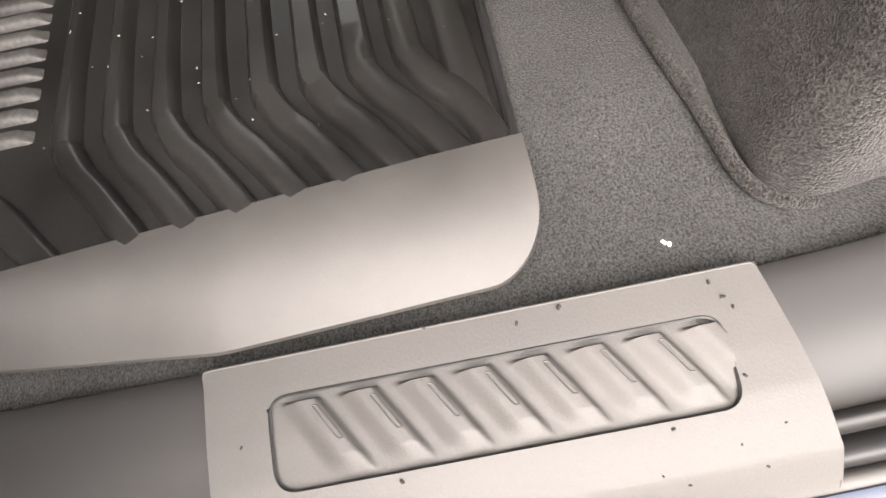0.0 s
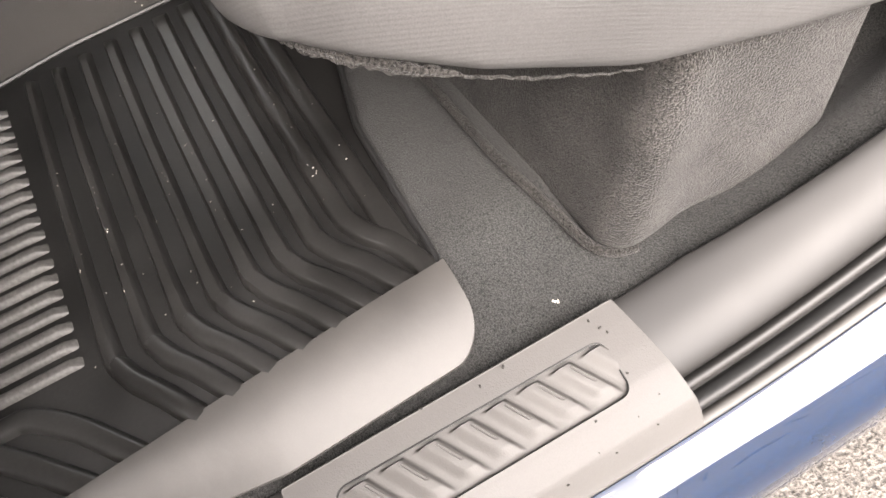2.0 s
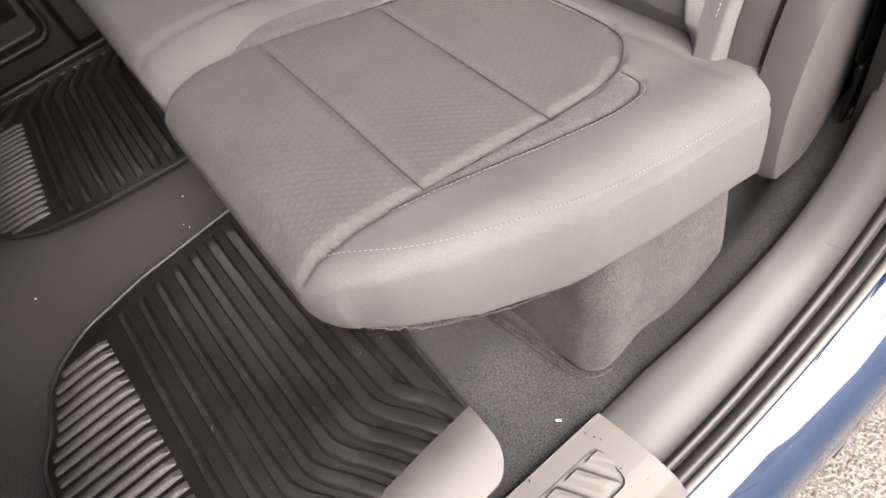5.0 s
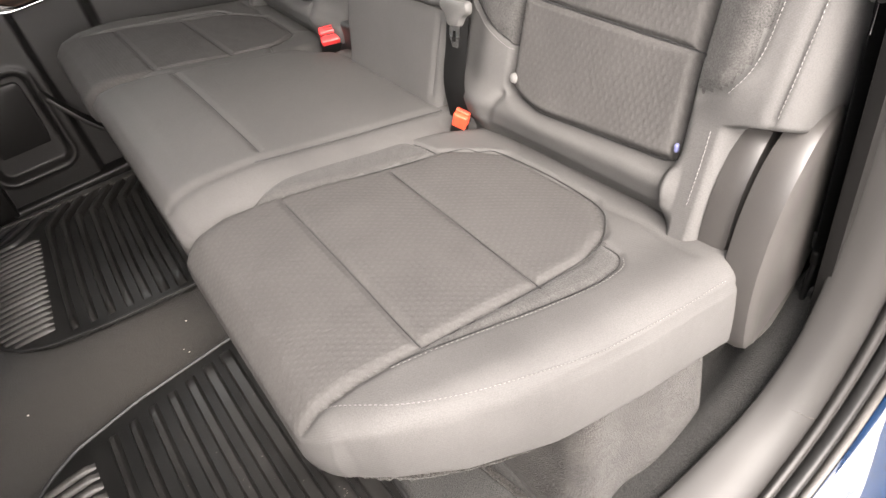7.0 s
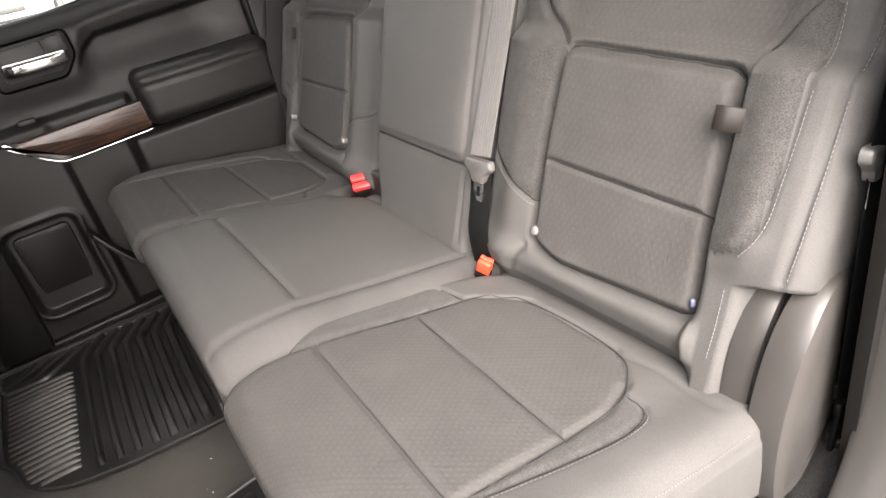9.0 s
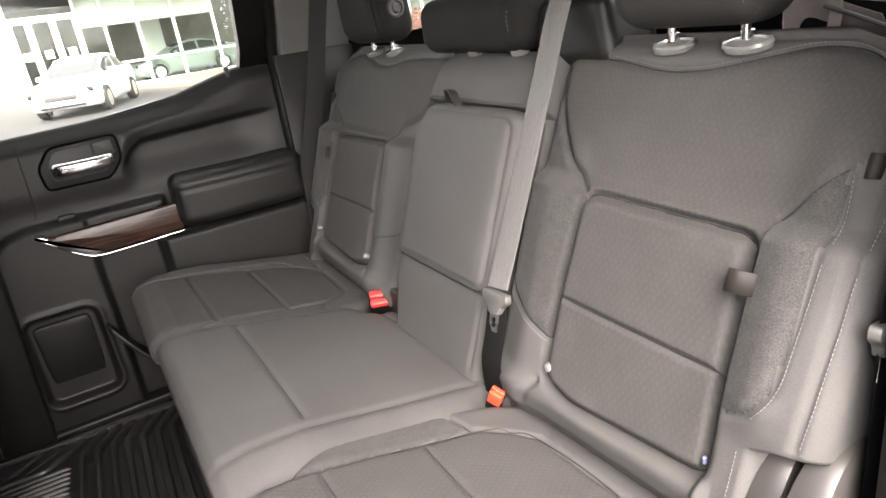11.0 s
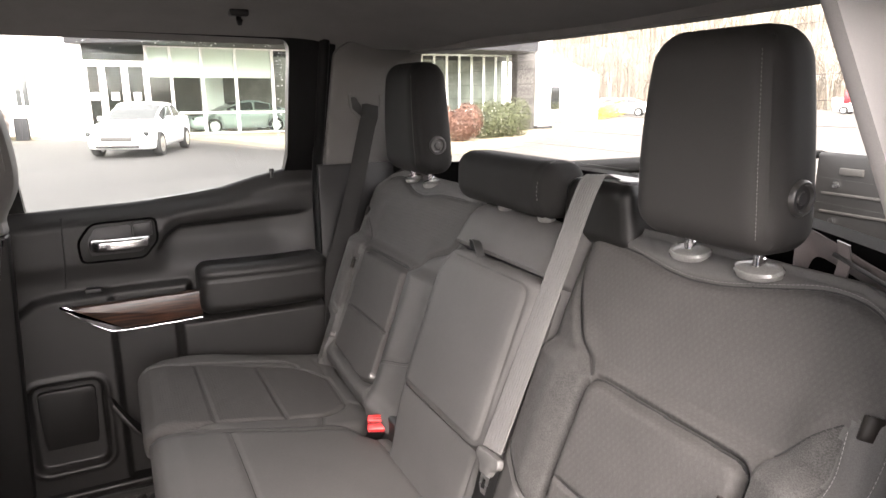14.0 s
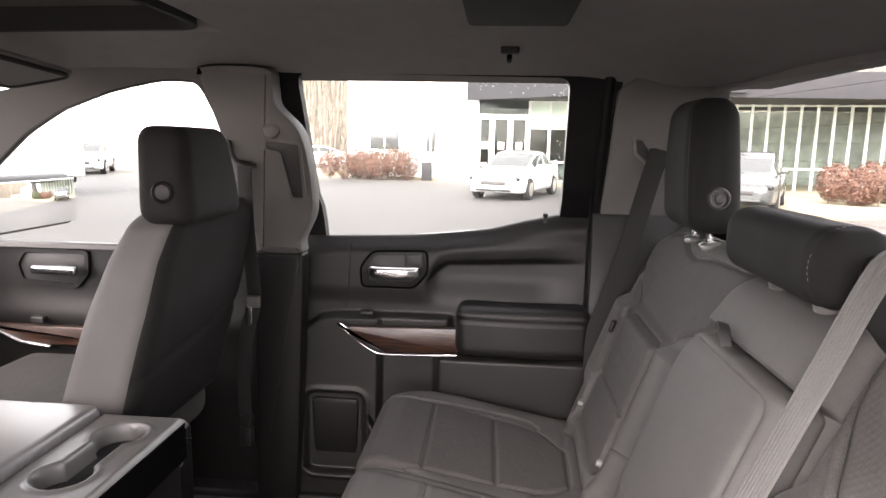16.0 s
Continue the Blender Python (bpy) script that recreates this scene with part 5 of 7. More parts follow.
put("base", rbox((0.535, -0.290, 1.255), (0.577, -0.248, 1.275), 0.006), PLASTIC, hook)
put("peg", tube(smooth_path([(0.556, -0.269, 1.262), (0.548, -0.268, 1.245), (0.540, -0.268, 1.240), (0.532, -0.268, 1.246)], 5), 0.006, 8), PLASTIC, hook)

# rear wall with the wide back window
def rear_y(x):
    return -0.862 + 0.105 * (x / 0.73) ** 2


def dense(poly, step=0.03):
    out = []
    p = np.array(poly, float)
    for a, b in zip(p, np.roll(p, -1, 0)):
        n = max(1, int(np.linalg.norm(b - a) / step))
        out += [a + (b - a) * k / n for k in range(n)]
    return np.array(out)


wall_rear = thing("wall_rear", "black plastic trim round the back window", "cab wall", kind="structure", at=(0, -0.86, 0.9))


def rear_strip(name, low, high, x0=-0.87, x1=0.87, deep=0.05, mat=BED_LINER):
    wx = np.linspace(x0, x1, 40)
    v = [(x, rear_y(x) - d + 0.035 * (z(x) - 0.9), z(x)) for d, z in ((0, low), (0, high), (deep, high), (deep, low)) for x in wx]
    f = [(r * 40 + i, r * 40 + i + 1, ((r + 1) % 4) * 40 + i + 1, ((r + 1) % 4) * 40 + i) for r in range(4) for i in range(39)]
    put(name, (np.array(v), [q[::-1] for q in f]), mat, wall_rear)


sill_line = lambda x: 0.925 - 0.04 * (x / 0.7) ** 2
rear_strip("lower_panel", lambda x: -0.05, sill_line)
rear_strip("header", lambda x: 1.200 - 0.004 * (x / 0.7) ** 2, lambda x: 1.33, mat=LINING)
rear_strip("side_panel", lambda x: 0.80, lambda x: 1.30, 0.728, 0.87)
rear_strip("side_panel", lambda x: 0.80, lambda x: 1.30, -0.87, -0.728)
window = thing("window_1", "wide curved back window with heater lines", "car window", kind="structure", at=(0, -0.87, 1.05))
wx = np.linspace(-0.74, 0.74, 40)
pane = put("pane", (np.array([(x, rear_y(x) - 0.03 + 0.035 * (z - 0.9), z) for z in (0.885, 1.205) for x in wx]), [(i, i + 1, 41 + i, 40 + i) for i in range(39)]), GLASS, window)
pane.visible_shadow = False
for z in np.arange(0.935, 1.19, 0.034):
    put("heater_line", tube([(x, rear_y(x) - 0.028 + 0.035 * (z - 0.9), z) for x in wx[1:-1:2]], 0.0004, 4), WIRE, window)

# far rear pillar: pale upper trim, dark lower trim, belt slot
def far_x(z):
    return float(np.interp(z, (0.0, 0.45, 0.80, 0.86, 1.22, 1.30), (0.825, 0.835, 0.850, 0.842, 0.716, 0.66)))


pillar = thing("wall_far_rear", "grey plastic trim on the passenger-side rear pillar", "pillar trim", kind="structure", at=(0.78, -0.65, 0.9))
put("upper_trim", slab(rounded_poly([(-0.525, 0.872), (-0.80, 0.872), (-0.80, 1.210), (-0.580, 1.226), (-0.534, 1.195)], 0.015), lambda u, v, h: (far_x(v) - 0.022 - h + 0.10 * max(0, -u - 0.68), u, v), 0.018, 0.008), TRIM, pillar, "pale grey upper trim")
put("lower_trim", slab([(-0.505, 0.02), (-0.88, 0.02), (-0.88, 0.884), (-0.505, 0.884)], lambda u, v, h: (far_x(v) - 0.028 - h, u, v), 0.016, 0.004), PLASTIC, pillar, "black lower trim")
slot_o = rounded_poly([(-0.578, 1.088), (-0.680, 1.088), (-0.684, 1.016), (-0.625, 1.012), (-0.590, 1.040)], 0.008, 5)
put("belt_slot_frame", band(slot_o, inset(slot_o, 0.006), lambda u, v, h: (far_x(v) - 0.0402 - h, u, v), 0.006), TRIM, pillar)
put("belt_slot", slab(rounded_poly([(-0.590, 1.076), (-0.604, 1.076), (-0.630, 1.040), (-0.672, 1.036), (-0.672, 1.022), (-0.628, 1.020), (-0.594, 1.046)], 0.004), lambda u, v, h: (far_x(v) - 0.0398 - h, u, v), 0.003, 0.001), SEAL, pillar, "black belt slot")


# ---- far doors ----
def pocket_edge(y, z):
    """The distance to the rim of the storage pocket low on the door, negative inside it."""
    a, b = abs(y - 0.198) - 0.056, abs(z - 0.222) - 0.092
    return math.hypot(max(a, 0), max(b, 0)) + min(max(a, b), 0) - 0.034


def panel_x(y, z):
    """The inner face of the far rear door: a rolled ledge, a scooped field behind it, a proud lower panel and a bolster."""
    x = far_x(z)
    line = float(np.interp(y, (-0.50, -0.394, -0.121, -0.085, -0.055), (0.754, 0.750, 0.737, 0.714, 0.675)))
    field = ease((-0.045 - y) / 0.05) * ease((y + 0.515) / 0.16)
    x += 0.022 * field * ease((line - z) / 0.018) * ease((z - 0.60) / 0.10)
    x -= 0.007 * field * math.exp(-((z - line - 0.030) / 0.026) ** 2)
    x -= 0.009 * ease((z - 0.60) / 0.06) * ease((0.82 - z) / 0.06) * ease((y + 0.12) / 0.07)
    arch = float(np.interp(y, (-0.02, 0.02, 0.200, 0.245, 0.280, 0.300, 0.312, 0.320), (0.586, 0.586, 0.583, 0.572, 0.545, 0.505, 0.440, 0.300)))
    x -= 0.026 * ease((arch - z) / 0.022) * ease((y - 0.060) / 0.018)
    x -= 0.016 * ease((arch - z) / 0.022) * ease((z - 0.46) / 0.03) * ease((y + 0.14) / 0.02) * ease((0.078 - y) / 0.018)
    x -= 0.046 * ease((0.482 - z) / 0.022) * ease((-0.082 - y) / 0.026)
    x += 0.026 * ease((z - belt_z(y) + 0.048) / 0.060) ** 1.3
    edge = pocket_edge(y, z)
    x += 0.020 * ease(-edge / 0.012)
    x -= 0.006 * math.exp(-((edge - 0.007) / 0.006) ** 2)
    return float(x)


def belt_z(y):
    """The window ledge, which kicks up towards the rear."""
    return float(np.interp(y, (-0.52, -0.42, -0.34, -0.24, -0.12, 0.0, 0.34), (0.866, 0.862, 0.845, 0.818, 0.800, 0.792, 0.780)))


def far_rear_door():
    door = thing("door_1", "black plastic rear door with wood trim and chrome handle, closed", "car door", kind="structure", at=(0.84, -0.1, 0.4))
    ys, n = np.linspace(-0.505, 0.318, 190), 190
    zt = np.linspace(0, 1, 190)
    v = [(panel_x(y, -0.06 + t * (belt_z(y) + 0.06)), y, -0.06 + t * (belt_z(y) + 0.06)) for t in zt for y in ys]
    v += [(panel_x(y, belt_z(y)) + dx, y, belt_z(y) + dz) for dx, dz in ((0.004, 0.006), (0.012, 0.009), (0.035, 0.006), (0.05, -0.02)) for y in ys]
    f = [(j * n + i, j * n + i + 1, (j + 1) * n + i + 1, (j + 1) * n + i) for j in range(193) for i in range(n - 1)]
    put("inner_panel", (np.array(v), [q[::-1] for q in f]), DOOR_SKIN, door, angle=180)
    # window frame
    hole = dense(rounded_poly([(0.236, 0.770), (-0.425, 0.845), (-0.420, 1.222), (0.262, 1.228)], 0.028), 0.04)
    ring = np.array([(y - 0.125 if y < -0.3 else np.clip((y + 0.085) * 1.22 - 0.085, -0.540, 0.345), min(1.262, z + 0.035) if z > 1.1 else z - 0.02) for y, z in hole])
    put("window_frame", band(ring, hole, lambda u, v, h: (far_x(v) + 0.026 + 0.035 * ease((0.92 - v) / 0.06) - h, u, v), 0.034), BLACK, door, "black window surround")
    pane = put("pane", slab(inset(hole, -0.006), lambda u, v, h: (far_x(v) + 0.028 + h, u, v), 0.004, 0.001), GLASS, door)
    pane.visible_shadow = False
    put("lock_knob", moved(lathe([(0.005, 0), (0.005, 0.016), (0.007, 0.018), (0.007, 0.026), (0.004, 0.028)], 12), pose(0.856, -0.385, 0.848)), SEAL, door, "black lock knob")
    # handle in its bezel
    bez = rounded_poly([(0.092, 0.757), (0.127, 0.712), (0.122, 0.656), (-0.026, 0.656), (-0.064, 0.700), (-0.062, 0.762)], 0.016)
    fx = lambda u, v, h: (panel_x(0.03, 0.70) - h - 0.001 + 0.04 * (v - 0.70), u, v)
    rims = [fx(a, c, 0.007) for a, c in bez]
    b = put("handle_bezel", slab(bez, fx, 0.006, 0.003), PLASTIC, door, "black handle bezel")
    put("bezel_rim", tube(rims, 0.0030, 8, True), VOID, b)
    put("handle_recess", slab(rounded_poly([(0.085, 0.745), (0.104, 0.712), (0.100, 0.674), (-0.022, 0.674), (-0.040, 0.70), (0.0, 0.715), (0.0, 0.748)], 0.008), fx, 0.0072, 0.0005), SEAL, b, "dark recess")
    put("handle_latch", slab(rounded_poly([(-0.004, 0.752), (-0.004, 0.716), (-0.052, 0.716), (-0.052, 0.754)], 0.006), fx, 0.014, 0.004), SEAL, b, "satin black lock lever")
    p, fc, u = lattice((0.780, -0.046, 0.688), (0.806, 0.100, 0.721), (6, 24, 8), 0.011)
    p[:, 0] += 0.016 * np.abs((p[:, 1] - 0.03) / 0.07) ** 3
    put("door_handle", (p, fc), CHROME, b, "satin chrome door handle")
    # armrest
    p, fc, u = lattice((0.748, -0.512, 0.488), (0.86, -0.150, 0.628), (18, 50, 22), 0.030)
    p[:, 0] -= 0.010 * np.sin(np.clip((p[:, 1] + 0.512) / 0.356, 0, 1) * math.pi)
    d = np.abs(p[:, 2] - 0.592)
    p[:, 0] += np.where(u[:, 0] < 0.2, 0.004 * np.exp(-(d / 0.004) ** 2), 0)
    put("armrest", (p, fc), DOOR_SKIN, door, "padded black armrest")
    # wood spear with chrome under-strip
    spear = [(0.176, 0.543), (-0.156, 0.554), (-0.156, 0.483), (0.052, 0.474), (0.085, 0.482), (0.125, 0.506)]
    wx = lambda u, v, h: (0.802 - h - 0.014 * np.clip((0.10 - u) / 0.2, 0, 1), u, v + 0.006)
    put("wood_trim", slab(rounded_poly(spear, 0.006, 4), wx, 0.016, 0.006), WOOD, door, "glossy dark wood trim")
    strip = smooth_path([(0.183, 0.549, 0), (0.165, 0.535, 0), (0.125, 0.503, 0), (0.088, 0.478, 0), (0.055, 0.468, 0), (-0.05, 0.472, 0), (-0.154, 0.477, 0)], 5)
    put("chrome_tip", slab(rounded_poly([(0.186, 0.553), (0.168, 0.552), (0.128, 0.516), (0.086, 0.489), (0.052, 0.478), (0.040, 0.475), (0.052, 0.468), (0.088, 0.478), (0.127, 0.503)], 0.003, 4), wx, 0.0185, 0.004), CHROME, door, "bright chrome tip")
    put("chrome_strip", tube([wx(a, b, 0.012) for a, b, _ in strip], np.interp(np.arange(len(strip)), (0, 12, 20, len(strip)), (0.0030, 0.0030, 0.0014, 0.0011)), 8), CHROME, door, "bright chrome strip")
    put("window_switch", rbox((0.800, 0.085, 0.581), (0.822, 0.122, 0.592), 0.003), SEAL, door)
    # joints between the door's mouldings
    for line in ([(0.158, 0.775), (0.159, 0.72), (0.161, 0.655), (0.167, 0.60), (0.170, 0.590)],):
        path = smooth_path([(a, b, 0) for a, b in line], 6)
        put("panel_joint", tube([(panel_x(a, b) + 0.0004, a, b) for a, b, _ in path], 0.0022, 6), SEAM, door)
    # storage pocket low on the door, with its bin, and the lip of the long pocket behind it
    frame_o = rounded_poly([(0.272, 0.328), (0.126, 0.328), (0.130, 0.110), (0.150, 0.104), (0.252, 0.104), (0.268, 0.110)], 0.024, 6)
    put("pocket_bin", slab(inset(frame_o, 0.004), lambda u, v, h: (panel_x(0.198, 0.222) + 0.004 + 0.012 * (0.33 - v) / 0.2 - h, u, v), 0.016, 0.006), PLASTIC, door, "black storage bin")
    lip = smooth_path([(0.796, 0.100, 0.282), (0.776, 0.070, 0.235), (0.766, 0.030, 0.180), (0.764, -0.020, 0.135), (0.768, -0.10, 0.110), (0.77, -0.30, 0.105)], 8)
    put("pocket_lip", ribbon(lip, (0.022, 0.006, 0.012), 0.010), PLASTIC, door, "curved lip of the door pocket")
    put("door_seal", tube([(far_x(z) - 0.004, -0.515, z) for z in np.linspace(-0.05, 1.26, 30)], 0.016, 10), BLACK, door, "black rubber door seal")
    put("door_seal", tube([(far_x(z) - 0.002, 0.322, z) for z in np.linspace(-0.05, 0.80, 20)], 0.020, 10), BLACK, door, "black rubber door seal")
    put("sill", rbox((0.78, -0.60, -0.06), (0.90, 1.7, 0.035), 0.012), PLASTIC, door)


far_rear_door()


def far_middle_pillar():
    pil = thing("wall_far_middle", "grey pillar trim between the passenger-side doors", "pillar trim", kind="structure", at=(0.74, 0.36, 0.7))
    bx = lambda v: float(np.interp(v, (0.0, 0.6, 0.80, 1.22, 1.30), (0.80, 0.79, 0.765, 0.668, 0.62)))
    put("lower_trim", slab(rounded_poly([(0.300, 0.02), (0.425, 0.02), (0.400, 0.760), (0.262, 0.760)], 0.01), lambda u, v, h: (bx(v) - h + 0.02, u, v), 0.05, 0.012), PLASTIC, pil, "black lower trim")
    up = [tuple(q) for q in smooth_path([(0.272, 0.756, 0), (0.376, 0.756, 0), (0.395, 0.80, 0), (0.425, 0.92, 0), (0.462, 1.082, 0), (0.493, 1.202, 0), (0.49, 1.235, 0), (0.32, 1.235, 0), (0.302, 1.19, 0), (0.297, 1.145, 0), (0.245, 1.085, 0), (0.226, 0.99, 0), (0.226, 0.88, 0), (0.262, 0.80, 0)], 5, True)[:, :2]]
    put("upper_trim", slab(up, lambda u, v, h: (bx(v) - h + 0.02, u, v), 0.05, 0.02), TRIM, pil, "pale grey upper trim")
    slot = rounded_poly([(0.335, 1.056), (0.252, 1.048), (0.250, 0.912), (0.278, 0.912), (0.300, 1.030), (0.335, 1.036)], 0.006)
    put("belt_slot_frame", band(inset(slot, -0.008), slot, lambda u, v, h: (bx(v) - 0.029 - h, u, v), 0.005), TRIM, pil)
    put("belt_slot", slab(slot, lambda u, v, h: (bx(v) - 0.0295 - h, u, v), 0.002, 0.001), SEAL, pil, "black belt slot")
    put("clip", rbox((0.655, 0.385, 1.168), (0.69, 0.412, 1.197), 0.008), TRIM, pil)
    put("bolt_cap", moved(lathe([(0.022, -0.01), (0.022, 0.002), (0.018, 0.005), (0.006, 0.006)], 20), pose(bx(1.085) - 0.030, 0.318, 1.085, 0, -76, 0)), TRIM, pil, "round bolt cap")
    belt = thing("seat_belt", "grey front belt along the middle pillar", "seat belt", at=(0.74, 0.40, 0.6))
    path = smooth_path([(0.676, 0.392, 1.006), (0.672, 0.392, 0.97), (0.670, 0.388, 0.86), (0.668, 0.376, 0.70), (0.668, 0.373, 0.64), (0.660, 0.392, 0.56), (0.655, 0.402, 0.46), (0.664, 0.406, 0.36), (0.672, 0.407, 0.30)], 6)
    put("webbing", ribbon(path, (0.004, 0.020, 0.003), 0.0016), GREY_BELT, belt)
    ring = smooth_path([(0.672, 0.430, 1.055), (0.666, 0.424, 1.030), (0.664, 0.412, 1.008), (0.664, 0.395, 0.996), (0.664, 0.372, 0.992), (0.666, 0.358, 0.994)], 6)
    put("guide_ring", tube(ring, 0.006, 8), SEAL, belt, "black belt guide")
    put("tongue", rbox((0.655, 0.355, 0.626), (0.672, 0.392, 0.658), 0.006), BELT_PLASTIC, belt, "grey belt tongue with steel plate")
    put("latch_plate", rbox((0.660, 0.378, 0.578), (0.664, 0.392, 0.630), 0.001), STEEL, belt)
    put("anchor", join(rbox((0.664, 0.390, 0.235), (0.690, 0.424, 0.290), 0.006), tube([(0.660, 0.407, 0.312), (0.690, 0.407, 0.312)], 0.016, 14)), PLASTIC, belt, "black anchor with round bolt cover")


far_middle_pillar()


def far_front_door():
    door = thing("door_2", "black plastic front passenger door with wood trim, closed", "car door", kind="structure", at=(0.85, 0.9, 0.4))
    ys, zs = np.linspace(0.425, 1.65, 50), np.linspace(0.03, 0.745, 60)
    v = [(far_x(z) + 0.012 - 0.015 * math.exp(-((z - 0.52) / 0.05) ** 2), y, z) for z in zs for y in ys]
    v += [(0.90, y, 0.745) for y in ys]
    put("inner_panel", (np.array(v), [(j * 50 + i, (j + 1) * 50 + i, (j + 1) * 50 + i + 1, j * 50 + i + 1) for j in range(60) for i in range(49)]), PLASTIC, door)
    hole = dense(rounded_poly([(0.470, 0.748), (0.482, 1.10), (0.520, 1.206), (0.62, 1.208), (0.76, 1.180), (0.92, 1.128), (1.04, 1.066), (1.20, 0.95), (1.42, 0.780), (1.44, 0.745)], 0.03), 0.05)
    ring = np.array([(y - 0.06 if y < 0.53 else (y + 0.10 if z < 1.1 else y), z - 0.012 if z < 0.77 else min(1.285, z + 0.085)) for y, z in hole])
    put("window_frame", band(ring, hole, lambda u, v, h: (far_x(v) + 0.012 - h, u, v), 0.03), TRIM, door, "grey pillar trim round the window")
    put("window_seal", tube([(far_x(z) - 0.012, y, z) for y, z in hole], 0.006, 6, True), SEAL, door)
    pane = put("pane", slab(inset(hole, -0.006), lambda u, v, h: (far_x(v) + 0.02 + h, u, v), 0.004, 0.001), GLASS, door)
    pane.visible_shadow = False
    bez = rounded_poly([(1.150, 0.728), (1.178, 0.685), (1.160, 0.625), (0.985, 0.612), (0.945, 0.655), (0.945, 0.728)], 0.018)
    fx = lambda u, v, h: (far_x(v) + 0.010 - h, u, v)
    b = put("handle_bezel", band(bez, inset(bez, 0.012), fx, 0.012), PLASTIC, door)
    put("handle_recess", slab(inset(bez, 0.011), fx, 0.004, 0.001), SEAL, b)
    put("door_handle", rbox((0.796, 0.955, 0.660), (0.818, 1.095, 0.687), 0.009), CHROME, b, "satin chrome door handle")
    put("wood_trim", slab(rounded_poly([(1.30, 0.505), (0.80, 0.505), (0.80, 0.448), (1.10, 0.448)], 0.006), lambda u, v, h: (0.822 - h, u, v), 0.02, 0.006), WOOD, door, "glossy dark wood trim")
    put("chrome_strip", tube([(0.80, 1.22, 0.49), (0.80, 1.14, 0.455), (0.80, 1.05, 0.443)], 0.005, 8), CHROME, door)
    put("switch", rbox((0.79, 1.06, 0.515), (0.815, 1.10, 0.535), 0.005), SEAL, door)
    mirror = thing("door_mirror", "black outside door mirror seen through the front window", "mirror", at=(1.08, 1.10, 0.85))
    put("shell", rbox((0.955, 1.336, 0.735), (1.375, 1.44, 0.925), 0.03), SEAL, mirror)
    put("mirror_glass", rbox((0.966, 1.329, 0.748), (1.362, 1.335, 0.908), 0.003), MIRROR, mirror)
    put("arm", rbox((0.88, 1.36, 0.775), (1.02, 1.41, 0.81), 0.012), SEAL, mirror)


MIRROR = material("mirror_silver", (0.92, 0.92, 0.92), rough=0.03, metal=1.0, var=0.0, bump=0, rvar=0.01)
far_front_door()

# front and near side close the cab: dashboard, windscreen frame, near front door
dash = thing("dashboard", "black plastic dashboard", "dashboard", kind="structure", at=(0, 1.5, 0.4))
put("body", moved(rbox((-0.84, 1.35, 0.10), (0.84, 1.75, 0.78), 0.06, 5), Matrix()), PLASTIC, dash)
near = thing("wall_near_front", "driver-side front door and pillar", "cab wall", kind="structure", at=(-0.85, 0.8, 0.4))
put("panel", rbox((-0.90, 0.42, -0.02), (-0.84, 1.75, 0.74), 0.02), PLASTIC, near)
put("middle_pillar", rbox((-0.88, 0.36, -0.02), (-0.78, 0.46, 1.28), 0.02), PLASTIC, near)
put("roof_rail", rbox((-0.80, -0.95, 1.215), (-0.70, 1.3, 1.30), 0.02), PLASTIC, near)
put("screen_pillar", tube([(-0.86, 1.75, 0.74), (-0.74, 1.2, 1.26)], 0.05, 10), TRIM, near)
put("screen_pillar", tube([(0.86, 1.75, 0.74), (0.74, 1.2, 1.26)], 0.05, 10), TRIM, near)
visor = thing("sun_visor", "grey cloth sun visor folded against the headliner", "sun visor", at=(0.45, 0.92, 1.24))
flap = put("flap", moved(rbox((-0.19, -0.085, -0.009), (0.19, 0.085, 0.009), 0.009), pose(0.40, 0.86, 1.208, -10, 4, 0)), LINING, visor)
ring_ = rounded_poly([(-0.185, -0.080), (0.185, -0.080), (0.185, 0.080), (-0.185, 0.080)], 0.03, 6)
put("piping", moved(tube([(a, b, -0.008) for a, b in ring_], 0.006, 8, True), pose(0.40, 0.86, 1.208, -10, 4, 0)), SEAM, flap, "dark band")


# the rear driver-side door stands open behind the camera
hinge, swing = np.array((-0.905, 0.415)), np.array((-0.975, -0.222))
door = thing("door_3", "blue driver-side rear door standing wide open", "car door", kind="structure", at=(-1.3, 0.27, 0.2))
leaf = lambda u, v, h: (hinge[0] + swing[0] * u - swing[1] * h, hinge[1] + swing[1] * u + swing[0] * h, v)
put("inner_panel", slab(rounded_poly([(0.0, -0.12), (0.80, -0.12), (0.92, 0.15), (0.95, 0.82), (0.0, 0.76)], 0.05), lambda u, v, h: leaf(u, v, -0.06 - h), 0.05, 0.02), PLASTIC, door)
put("outer_panel", slab(rounded_poly([(0.0, -0.14), (0.82, -0.14), (0.94, 0.15), (0.97, 0.82), (0.0, 0.76)], 0.05), lambda u, v, h: leaf(u, v, h - 0.06), 0.06, 0.02), PAINT, door, "blue painted outer panel")
put("window_frame", tube([leaf(0.0, 0.78, -0.03), leaf(0.02, 1.22, 0.08), leaf(0.80, 1.22, 0.08), leaf(0.95, 0.82, -0.03)], 0.03, 8), SEAL, door)


